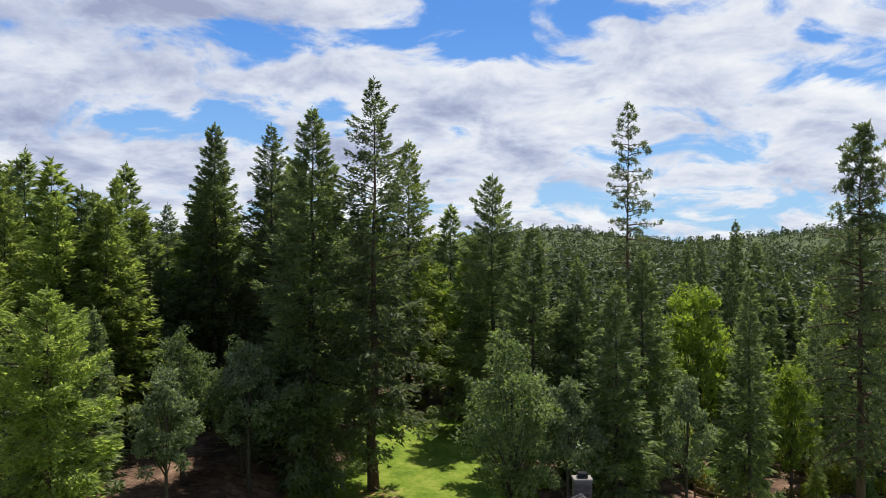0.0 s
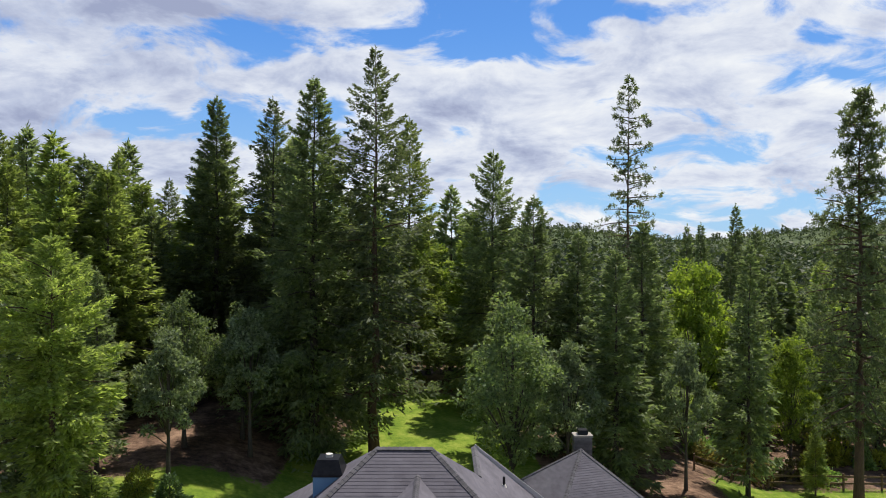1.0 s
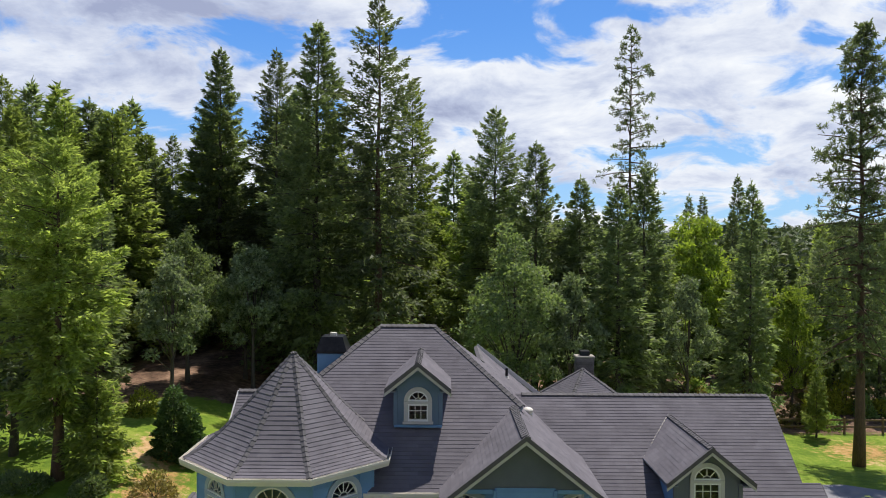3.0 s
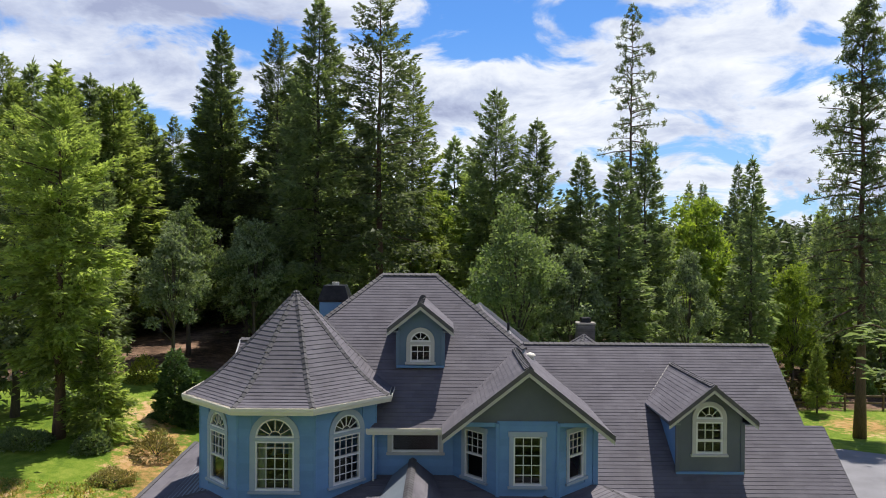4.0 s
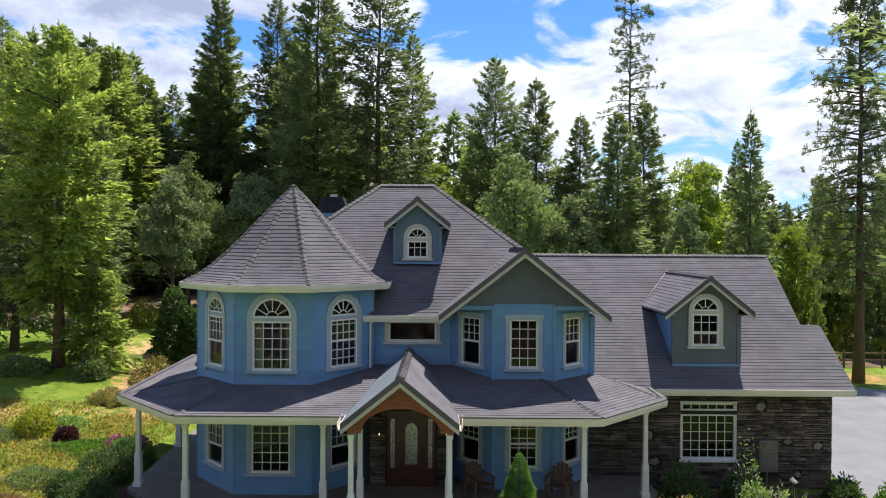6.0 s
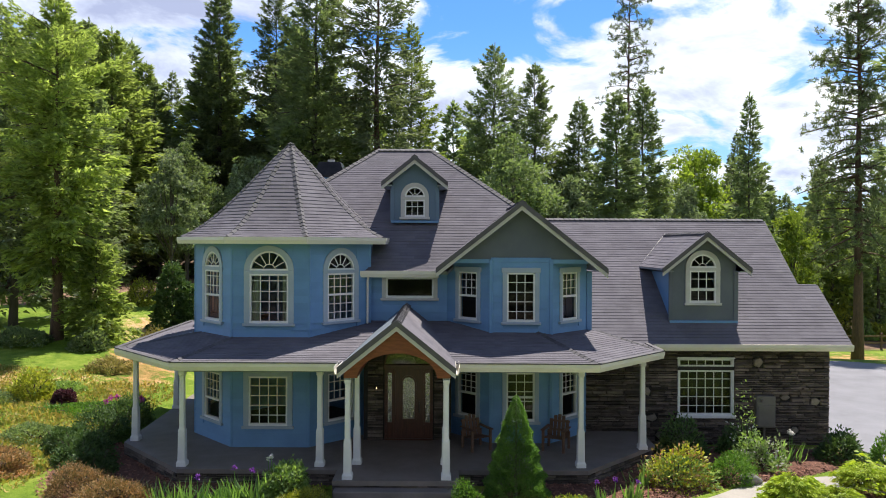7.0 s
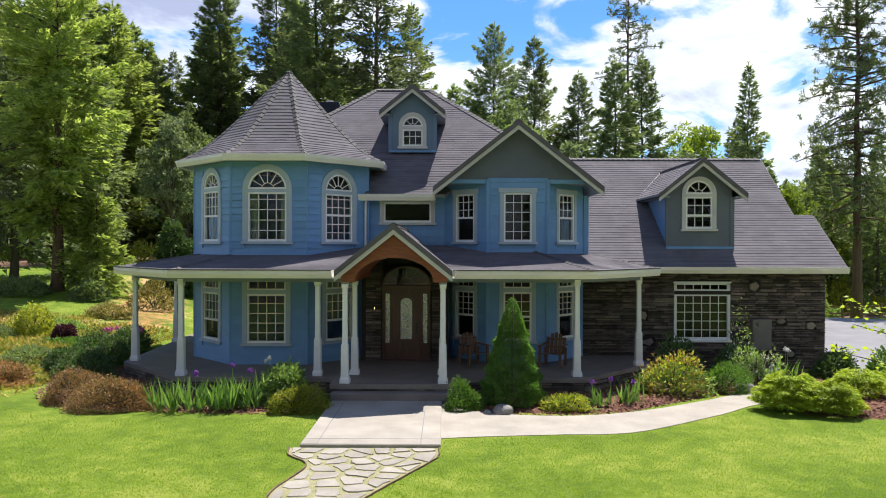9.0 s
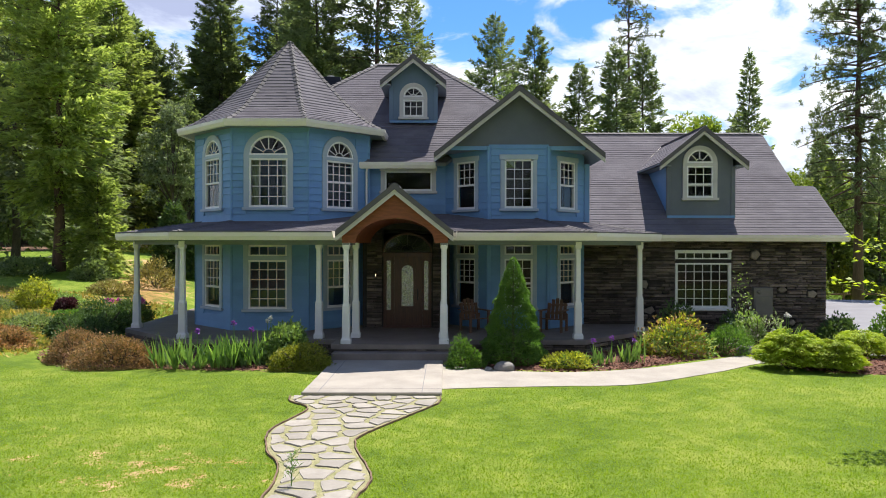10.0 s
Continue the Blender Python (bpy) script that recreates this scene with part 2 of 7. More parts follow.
M_DRYBRUSH = leafage("dry_brush", (0.135, 0.112, 0.045), (0.390, 0.360, 0.135), (1.3, 1.2, 0.6), 0.8, 0.35)
M_RHODO = leafage("rhododendron_leaves", (0.12, 0.21, 0.06), (0.38, 0.5, 0.2), (1.3, 1.4, 0.5), 2.5, 0.3)
M_CHIP = surface("bark_chips", (0.09, 0.038, 0.026), (0.34, 0.16, 0.11), 5.0, 0.95, 0.4, vary=0.5)
M_MAPLE = leafage("maple_leaves", (0.2, 0.28, 0.03), (0.52, 0.6, 0.1), (1.3, 1.3, 0.4), 2.0, 0.5)
M_COVER = leafage("slope_cover", (0.15, 0.24, 0.045), (0.62, 0.44, 0.16), (1.2, 1.2, 0.5), 0.45, 0.4)
M_PETAL = leafage("white_petals", (0.6, 0.58, 0.55), (0.8, 0.78, 0.75), (1, 1, 1), 3.0, 0.3)
M_VIOLET = leafage("violet_petals", (0.16, 0.04, 0.30), (0.32, 0.10, 0.5), (1, 1, 1), 3.0, 0.3)
M_PINK = leafage("pink_petals", (0.45, 0.06, 0.3), (0.65, 0.16, 0.45), (1, 1, 1), 3.0, 0.3)


def glass_material():
    m = bpy.data.materials.new("window_glass")
    m.use_nodes = True
    N = Nodes(m.node_tree)
    clear = N.add("ShaderNodeBsdfTransparent", None, Color=(0.86, 0.90, 0.88, 1.0))
    shine = N.add("ShaderNodeBsdfGlossy", None, Roughness=0.015, Color=(0.95, 0.95, 0.95, 1.0))
    f = N.math("MULTIPLY", N.add("ShaderNodeFresnel", None, IOR=1.5).outputs[0], 1.0, clamp=True)
    N.add("ShaderNodeOutputMaterial", None, Surface=N.add("ShaderNodeMixShader", None, i0=f, i1=clear, i2=shine))
    return m


M_GLASS = glass_material()


def lamp_material():
    m = bpy.data.materials.new("lamp_glow")
    m.use_nodes = True
    N = Nodes(m.node_tree)
    N.add("ShaderNodeOutputMaterial", None, Surface=N.add("ShaderNodeEmission", None, Color=(1.0, 0.72, 0.4, 1.0), Strength=1.3))
    return m


M_LAMP = lamp_material()


def ground_material():
    m = bpy.data.materials.new("ground_cover")
    m.use_nodes = True
    N = Nodes(m.node_tree)
    at = N.add("ShaderNodeTexCoord").outputs["Object"]
    n1, n2, n3, n4 = N.noise(at, 0.35, 5.0, 0.6), N.noise(at, 2.2, 5.0, 0.65), N.noise(at, 14.0, 5.0, 0.7), N.noise(at, 70.0, 3.0, 0.7)
    g = N.math("ADD", N.math("ADD", N.math("MULTIPLY", n1, 0.5), N.math("MULTIPLY", n2, 0.34)), N.math("ADD", N.math("MULTIPLY", n3, 0.1), N.math("MULTIPLY", n4, 0.06)))
    grass = N.ramp(g, (0.42, (0.105, 0.178, 0.015)), (0.5, (0.168, 0.25, 0.023)), (0.58, (0.27, 0.325, 0.05)))
    dry = N.ramp(g, (0.41, (0.19, 0.16, 0.04)), (0.5, (0.46, 0.27, 0.10)), (0.59, (0.60, 0.40, 0.22)))
    litter = N.ramp(g, (0.41, (0.05, 0.03, 0.02)), (0.5, (0.15, 0.09, 0.06)), (0.61, (0.34, 0.22, 0.15)))
    zone = N.add("ShaderNodeAttribute", {"attribute_name": "zone"}).outputs["Color"]
    z = N.add("ShaderNodeSeparateColor", None, Color=zone)
    wob = N.math("MULTIPLY", N.math("SUBTRACT", N.math("ADD", N.math("MULTIPLY", n2, 0.6), N.math("MULTIPLY", n3, 0.4)), 0.5), 2.2)
    dry_f = N.span(N.math("ADD", z.outputs[1], wob), 0.38, 0.62)
    lit_f = N.span(N.math("ADD", z.outputs[0], wob), 0.4, 0.6)
    canopy = N.ramp(N.noise(at, 0.05, 6.0, 0.7), (0.38, (0.035, 0.055, 0.02)), (0.62, (0.11, 0.145, 0.05)))
    col = N.mix(z.outputs[2], N.mix(lit_f, N.mix(dry_f, grass, dry), litter), canopy)
    relief = N.add("ShaderNodeBump", None, Strength=0.7, Distance=0.05, Height=N.math("ADD", n3, n4))
    b = N.add("ShaderNodeBsdfPrincipled", None, Base_Color=col, Roughness=0.9, Normal=relief, Specular_IOR_Level=0.2)
    N.add("ShaderNodeOutputMaterial", None, Surface=b)
    return m


M_GROUND = ground_material()

# ---- mesh helpers ----
class Geo:
    """Points and faces of one part."""

    def __init__(self):
        self.v, self.f = [], []

    def add(self, pts, faces):
        n = len(self.v)
        self.v += [tuple(p) for p in pts]
        self.f += [tuple(n + i for i in f) for f in faces]
        return self

    def box(self, x0, x1, y0, y1, z0, z1, m=None, bev=0.0):
        """A box, its upright and level edges cut back by bev."""
        if bev <= 0:
            pts = [Vector((x, y, z)) for z in (z0, z1) for x, y in ((x0, y0), (x1, y0), (x1, y1), (x0, y1))]
            faces = [(3, 2, 1, 0), (4, 5, 6, 7), (0, 1, 5, 4), (1, 2, 6, 5), (2, 3, 7, 6), (3, 0, 4, 7)]
        else:
            b, rings = bev, []
            for z, e in ((z0, b), (z0 + b, 0), (z1 - b, 0), (z1, b)):
                rings += [(x0 + e, y0 + b, z), (x0 + b, y0 + e, z), (x1 - b, y0 + e, z), (x1 - e, y0 + b, z),
                          (x1 - e, y1 - b, z), (x1 - b, y1 - e, z), (x0 + b, y1 - e, z), (x0 + e, y1 - b, z)]
            pts = [Vector(p) for p in rings]
            faces = [tuple(range(7, -1, -1)), tuple(range(24, 32))]
            faces += [(8 * r + i, 8 * r + (i + 1) % 8, 8 * r + 8 + (i + 1) % 8, 8 * r + 8 + i) for r in range(3) for i in range(8)]
        return self.add([m @ p for p in pts] if m else pts, faces)

    def prism(self, loop, a, b, m=None):
        """A flat outline of (x, z) drawn out from y = a to y = b."""
        n = len(loop)
        pts = [Vector((x, a, z)) for x, z in loop] + [Vector((x, b, z)) for x, z in loop]
        faces = [tuple(range(n)), tuple(range(2 * n - 1, n - 1, -1))] + [(i, i + n, (i + 1) % n + n, (i + 1) % n) for i in range(n)]
        return self.add([m @ p for p in pts] if m else pts, faces)

    def slab(self, loop, z0, z1):
        """A flat outline of (x, y) from z0 up to z1."""
        n = len(loop)
        pts = [(x, y, z0) for x, y in loop] + [(x, y, z1) for x, y in loop]
        faces = [tuple(range(n - 1, -1, -1)), tuple(range(n, 2 * n))] + [(i, (i + 1) % n, (i + 1) % n + n, i + n) for i in range(n)]
        return self.add(pts, faces)

    def sheet(self, pts, low):
        """A planar outline in space, thickened straight down by low."""
        n = len(pts)
        down = [(p[0], p[1], p[2] - low) for p in pts]
        return self.add(list(pts) + down, [tuple(range(n)), tuple(range(2 * n - 1, n - 1, -1))] + [(i, i + n, (i + 1) % n + n, (i + 1) % n) for i in range(n)])

    def tube(self, pts, radii, sides=8):
        n0 = len(self.v)
        for i, (p, r) in enumerate(zip(pts, radii)):
            a, b = Vector(pts[max(i - 1, 0)]), Vector(pts[min(i + 1, len(pts) - 1)])
            d = (b - a).normalized()
            u = d.cross(Vector((0.31, 0.95, 0.05))).normalized()
            w = d.cross(u)
            for k in range(sides):
                t = 2 * math.pi * k / sides
                q = Vector(p) + (u * math.cos(t) + w * math.sin(t)) * r
                self.v.append(tuple(q))
        for i in range(len(pts) - 1):
            for k in range(sides):
                a, b = n0 + i * sides + k, n0 + i * sides + (k + 1) % sides
                self.f.append((a, b, b + sides, a + sides))
        e = n0 + (len(pts) - 1) * sides
        self.f += [tuple(n0 + k for k in range(sides - 1, -1, -1)), tuple(e + k for k in range(sides))]
        return self


def make(name, geo, material, parent=None, label="", smooth=False):
    """Link the geometry as one mesh object, under its parent."""
    me = bpy.data.meshes.new(name)
    me.from_pydata(geo.v, [], geo.f)
    me.materials.append(material)
    if smooth:
        me.shade_smooth()
    ob = new(name, me)
    if parent:
        ob.parent = parent
    return tagged(ob, label) if label else ob


def fix(ob):
    bm = bmesh.new()
    bm.from_mesh(ob.data)
    bmesh.ops.recalc_face_normals(bm, faces=bm.faces)
    bm.to_mesh(ob.data)
    bm.free()
    return ob


def weld(ob):
    """Join touching pieces into one skin."""
    bm = bmesh.new()
    bm.from_mesh(ob.data)
    bmesh.ops.remove_doubles(bm, verts=bm.verts, dist=0.0005)
    bm.to_mesh(ob.data)
    bm.free()
    return fix(ob)


def thing(name, label, category, group="", m=None):
    ob = new(name)
    ob.empty_display_size = 0.2
    if m is not None:
        ob.matrix_basis = m
    return tagged(ob, label, category, group)


def smoothstep(a, b, x):
    t = min(1.0, max(0.0, (x - a) / (b - a)))
    return t * t * (3 - 2 * t)


def hollow(x, y):
    """How far the land falls away past the driveway."""
    return 2.1 * smoothstep(17, 27, x) * smoothstep(38.5, 50, y)


def height(x, y):
    """The lie of the land."""
    h = -hollow(x, y) + 2.3 * smoothstep(20, 46, y) * smoothstep(-9, -20, x) + 1.2 * smoothstep(45, 80, y) * smoothstep(14, -6, x)
    h += 0.35 * smoothstep(-9.5, -14, x) * smoothstep(10, 22, y)
    h += 0.12 * noise.noise((x * 0.12, y * 0.12, 0)) * smoothstep(18, 30, abs(y - 12) + abs(x) * 0.4)
    if y > 90:
        far = smoothstep(90, 900, y)
        h += far * (6 * noise.noise((x * 0.004, y * 0.003, 3.1)) + 4)
        h += 27 * math.exp(-((x - 110) / 120) ** 2 - ((y - 780) / 210) ** 2)
        h += 44 * math.exp(-((x - 560) / 240) ** 2 - ((y - 800) / 220) ** 2)
        h += 30 * math.exp(-((x + 500) / 350) ** 2 - ((y - 1000) / 250) ** 2)
    return h


def np_mesh(name, V, F, material, parent=None, label=""):
    """One mesh from arrays of points and of four-cornered faces."""
    me = bpy.data.meshes.new(name)
    me.vertices.add(len(V))
    me.vertices.foreach_set("co", np.asarray(V, np.float32).ravel())
    me.loops.add(F.size)
    me.loops.foreach_set("vertex_index", F.astype(np.int32).ravel())
    me.polygons.add(len(F))
    me.polygons.foreach_set("loop_start", np.arange(0, F.size, F.shape[1], dtype=np.int32))
    me.update(calc_edges=True)
    me.materials.append(material)
    ob = new(name, me)
    if parent:
        ob.parent = parent
    return tagged(ob, label) if label else ob

# ---- ground ----
def steps(*stretches):
    out = []
    for a, b, d in stretches:
        n = max(1, round((b - a) / d))
        out += [a + (b - a) * i / n for i in range(n)]
    return out + [stretches[-1][1]]


def litter_zone(x, y):
    """1: forest floor, 0: mown grass."""
    back = 62 + 3 * noise.noise((x * 0.2, 2.0, 0))
    if x < -12:
        back = 50 - 7 * smoothstep(-16, -27, x)
    if x > 8:
        back = 50
    if -8 < x < 7:
        back = 81 - 0.3 * abs(x + 1) ** 1.6
    if x > 20:
        back = 58
    z = max(smoothstep(back - 2.0, back + 2.0, y), smoothstep(-4, -11, y))
    return max(z, smoothstep(-26, -34, x) * smoothstep(10, 24, y))


def dry_zone(x, y):
    d = 0.75 * math.exp(-((x + 14.4) / 1.9) ** 2 - ((y - 34.0) / 4.2) ** 2)
    d += 0.66 * math.exp(-((x + 16.4) / 1.6) ** 2 - ((y - 39.5) / 3.0) ** 2)
    d += 0.6 * math.exp(-((x + 17.2) / 2.6) ** 2 - ((y - 28.3) / 1.6) ** 2)
    d += 0.5 * math.exp(-((x + 12.6) / 1.2) ** 2 - ((y - 29.5) / 4.0) ** 2)
    d += 0.4 * math.exp(-((x + 3.4) / 2.2) ** 2 - ((y - 8.4) / 1.3) ** 2)
    d += 0.5 * math.exp(-((x + 5.5) / 3.2) ** 2 - ((y - 57) / 4) ** 2)
    d += 0.25 * math.exp(-((x + 6.5) / 3) ** 2 - ((y - 10) / 2) ** 2) + 0.08 * math.exp(-((x - 5) / 3) ** 2 - ((y - 10.5) / 2) ** 2)
    d += 0.7 * math.exp(-((x - 31) / 4) ** 2 - ((y - 53) / 4) ** 2)
    return d


GX = steps((-2600, -300, 230), (-300, -60, 20), (-60, -26, 2.0), (-26, 20, 0.8), (20, 60, 2.0), (60, 300, 20), (300, 2600, 115))
GY = steps((-400, -20, 40), (-20, 4, 3.0), (4, 62, 0.8), (62, 100, 2.0), (100, 400, 20), (400, 1300, 40), (1300, 4200, 300))


def build_ground():
    nx, ny = len(GX), len(GY)
    pts = [(x, y, height(x, y)) for y in GY for x in GX]
    faces = [(j * nx + i, j * nx + i + 1, (j + 1) * nx + i + 1, (j + 1) * nx + i) for j in range(ny - 1) for i in range(nx - 1)]
    g = Geo().add(pts, faces)
    ob = make("ground", g, M_GROUND, smooth=True)
    a = ob.data.attributes.new("zone", "FLOAT_COLOR", "POINT")
    a.data.foreach_set("color", [c for x, y, _ in pts for c in (litter_zone(x, y), dry_zone(x, y), max(smoothstep(85, 130, y), smoothstep(-18, -40, y)), 1.0)])
    return tagged(ob, "mown green lawn with dry patches and forest floor", "ground", kind="structure")


build_ground()


def spline(pts, n=8):
    """A smooth line through points (Catmull-Rom)."""
    out = []
    for i in range(len(pts) - 1):
        p0, p1, p2, p3 = (Vector(pts[max(i - 1, 0)]), Vector(pts[i]), Vector(pts[i + 1]), Vector(pts[min(i + 2, len(pts) - 1)]))
        for k in range(n):
            t = k / n
            out.append(0.5 * ((2 * p1) + (p2 - p0) * t + (2 * p0 - 5 * p1 + 4 * p2 - p3) * t * t + (3 * p1 - p0 - 3 * p2 + p3) * t ** 3))
    return out + [Vector(pts[-1])]


def ribbon(name, left, right, z, thick, material, label, category, across=1):
    a, b = spline(left), spline(right)
    n = min(len(a), len(b))
    g = Geo()
    top, c = [], across + 1
    for p, q in zip(a[:n], b[:n]):
        for j in range(c):
            w = p.lerp(q, j / across)
            top.append((w.x, w.y, height(w.x, w.y) + z))
    low = [(x, y, h - thick) for x, y, h in top]
    m = c * n
    faces = []
    for i in range(n - 1):
        for j in range(across):
            k = c * i + j
            faces += [(k, k + 1, k + c + 1, k + c), (m + k, m + k + c, m + k + c + 1, m + k + 1)]
        k, e = c * i, c * i + across
        faces += [(k, k + c, m + k + c, m + k), (e, m + e, m + e + c, e + c)]
    for j in range(across):
        e = m - c + j
        faces += [(j, m + j, m + j + 1, j + 1), (e, e + 1, m + e + 1, m + e)]
    ob = fix(make(name, g.add(top + low, faces), material))
    return tagged(ob, label, category, kind="structure")


def bed(name, loop, z, label):
    """A low mound of mulch inside a closed outline."""
    edge = spline(list(loop) + [loop[0]], 5)[:-1]
    c = sum((Vector(p) for p in edge), Vector((0, 0))) / len(edge)
    g, rings = Geo(), 7
    pts, faces = [], []
    n = len(edge)
    for r in range(rings):
        f = 1 - r / rings
        for p in edge:
            q = c + (Vector(p) - c) * f
            e = noise.noise((q.x * 1.7, q.y * 1.7, 4.0)) * 0.025 if r else 0
            pts.append((q.x, q.y, height(q.x, q.y) - 0.02 + z * min(1, r * 0.6) + e + (0.0 if r else -0.03)))
    pts.append((c.x, c.y, height(c.x, c.y) + z))
    for r in range(rings - 1):
        faces += [(r * n + i, r * n + (i + 1) % n, (r + 1) * n + (i + 1) % n, (r + 1) * n + i) for i in range(n)]
    faces += [((rings - 1) * n + i, (rings - 1) * n + (i + 1) % n, rings * n) for i in range(n)]
    ob = fix(make(name, g.add(pts, faces), M_MULCH))
    rng = np.random.default_rng(int(abs(c.x) * 100))
    k = int(900 * len(edge) ** 0.5)
    i, r = rng.integers(0, n, k), np.sqrt(rng.uniform(0, 0.96, k))
    E = np.array([tuple(p) for p in edge])
    E = E[i] + (E[(i + 1) % n] - E[i]) * rng.uniform(0, 1, (k, 1))
    Q = np.array([c.x, c.y]) + (E - np.array([c.x, c.y])) * r[:, None]
    rise = np.minimum(1, np.minimum(7, (1 - r) * 7) * 0.6)
    Z = np.array([height(x, y) for x, y in Q]) - 0.012 + z * rise + rng.uniform(-0.004, 0.012, k)
    a = rng.uniform(0, 6.283, k)
    U, W = np.column_stack([np.cos(a), np.sin(a), rng.normal(size=k) * 0.3]), np.column_stack([-np.sin(a), np.cos(a), rng.normal(size=k) * 0.4])
    U, W = U * rng.uniform(0.02, 0.055, k)[:, None], W * rng.uniform(0.007, 0.02, k)[:, None]
    Q = np.column_stack([Q, Z])
    V = np.stack([Q - U - W, Q + U - W, Q + U * 0.8 + W, Q - U * 0.9 + W], 1).reshape(-1, 3)
    tagged(np_mesh("bark_chips", V, np.arange(4 * k).reshape(k, 4), M_CHIP, ob), kind="stuff")
    return tagged(ob, label, "flower bed", kind="structure")


bed("flower_bed", [(-11.0, 18.6), (-10.2, 17.2), (-8.6, 16.2), (-6.0, 15.85), (-3.9, 15.7), (-2.75, 16.0), (-2.8, 18.0), (-4.5, 18.6), (-7.2, 18.8), (-9.6, 20.9), (-10.6, 22.5), (-11.6, 21)], 0.06, "red-brown bark mulch bed along the porch")
bed("flower_bed", [(0.1, 17.4), (0.3, 16.2), (2.0, 15.75), (4.0, 15.95), (5.6, 16.9), (7.6, 18.2), (10.2, 19.2), (12.6, 20.5), (12.4, 22.1), (6.6, 22.1), (4.0, 18.6), (1.5, 18.2)], 0.08, "red-brown bark mulch bed under the stone wall")
bed("flower_bed", [(8.3, 17.4), (8.6, 15.9), (11.5, 15.3), (14.8, 15.8), (15.5, 17.6), (12.6, 18.3), (9.6, 18.0)], 0.08, "red-brown bark mulch bed beside the path")
ribbon("footpath", [(0.0, 17.0), (0.7, 16.25), (1.95, 15.8), (3.4, 15.8), (4.92, 16.35), (6.65, 17.4), (8.4, 18.55), (11, 19.2), (14, 19.4)],
       [(0.0, 13.75), (0.8, 13.9), (2.56, 14.1), (3.5, 14.15), (4.5, 14.5), (6.5, 15.9), (8.2, 17.2), (11, 18.0), (14, 18.2)], 0.013, 0.16, M_CONC, "curved pale concrete footpath across the lawn", "footpath")
ribbon("driveway", [(12.9, 19.0), (13.0, 24), (13.2, 30), (13.4, 35), (12.5, 38.5)], [(33, 17.0), (32, 23), (30, 30), (27, 36), (22, 39.5)], 0.03, 0.2, M_DRIVE, "pale grey paved driveway beside the house", "driveway", 14)


def entry_slab():
    ob = make("entry_slab", Geo().box(-2.68, 0.05, 13.1, 17.1, -0.14, 0.075, bev=0.02), M_CONC)
    return tagged(ob, "pale concrete landing in front of the steps", "paving", kind="structure")


entry_slab()
for x0, x1, y0, y1 in ((-2.36, -2.345, 13.12, 17.0), (-0.345, -0.33, 13.12, 17.0), (-2.66, 0.03, 13.48, 13.495)):
    tagged(make("slab_joint", Geo().box(x0, x1, y0, y1, 0.05, 0.0775), M_DRIVE), "narrow tooled joint in the concrete landing", "joint", kind="structure")

# ---- house ----
house = thing("house", "two-storey blue house with turret and dark roof", "house")


def clip(poly, axis, lim, keep_above):
    out = []
    for i, p in enumerate(poly):
        q = poly[(i + 1) % len(poly)]
        a, b = p[axis] - lim, q[axis] - lim
        if not keep_above:
            a, b = -a, -b
        if a >= 0:
            out.append(p)
        if (a > 0) != (b > 0) and a != b and a * b < 0:
            t = a / (a - b)
            out.append(tuple(p[k] + (q[k] - p[k]) * t for k in range(2)))
    return out


TABS = random.Random(12)


def courses(owner, pts, rise=0.15, thick=0.011, lift=0.004):
    """Lay shingle courses on a roof slope; pts[0] to pts[1] is its eave, from left to right seen from outside."""
    p = [Vector(q) for q in pts]
    u = (p[1] - p[0]).normalized()
    nrm = u.cross(p[-1] - p[0]).normalized()
    v = nrm.cross(u)
    flat2 = [((q - p[0]).dot(u), (q - p[0]).dot(v)) for q in p]
    top = max(q[1] for q in flat2)
    low = min(q[1] for q in flat2)
    k = math.floor(low / rise)
    while k * rise < top - 0.02:
        a, b = k * rise, (k + 1) * rise
        cut = clip(clip(flat2, 1, a, True), 1, b, False)
        k += 1
        if len(cut) < 3:
            continue
        g = Geo()
        s0, end = min(s for s, t in cut) - TABS.uniform(0, 0.3), max(s for s, t in cut)
        while s0 < end:
            s1 = s0 + TABS.uniform(0.2, 0.55)
            tab = clip(clip(cut, 0, s0, True), 0, s1, False)
            s0 = s1
            n = len(tab)
            if n < 3:
                continue
            h = thick * TABS.uniform(0.75, 1.05)
            up = [p[0] + u * s + v * t + nrm * (lift + h * (1 - (t - a) / rise)) for s, t in tab]
            dn = [p[0] + u * s + v * t + nrm * 0.002 for s, t in tab]
            g.add(up + dn, [tuple(range(n))] + [(i, i + n, (i + 1) % n + n, (i + 1) % n) for i in range(n)])
        make("shingle_course", g, M_SHINGLE, owner)


def roof_slope(name, pts, deck=0.1):
    ob = fix(make(name, Geo().sheet(pts, deck), M_SOFFIT, house))
    courses(ob, pts)
    return ob


CAP_COUNT = [0]


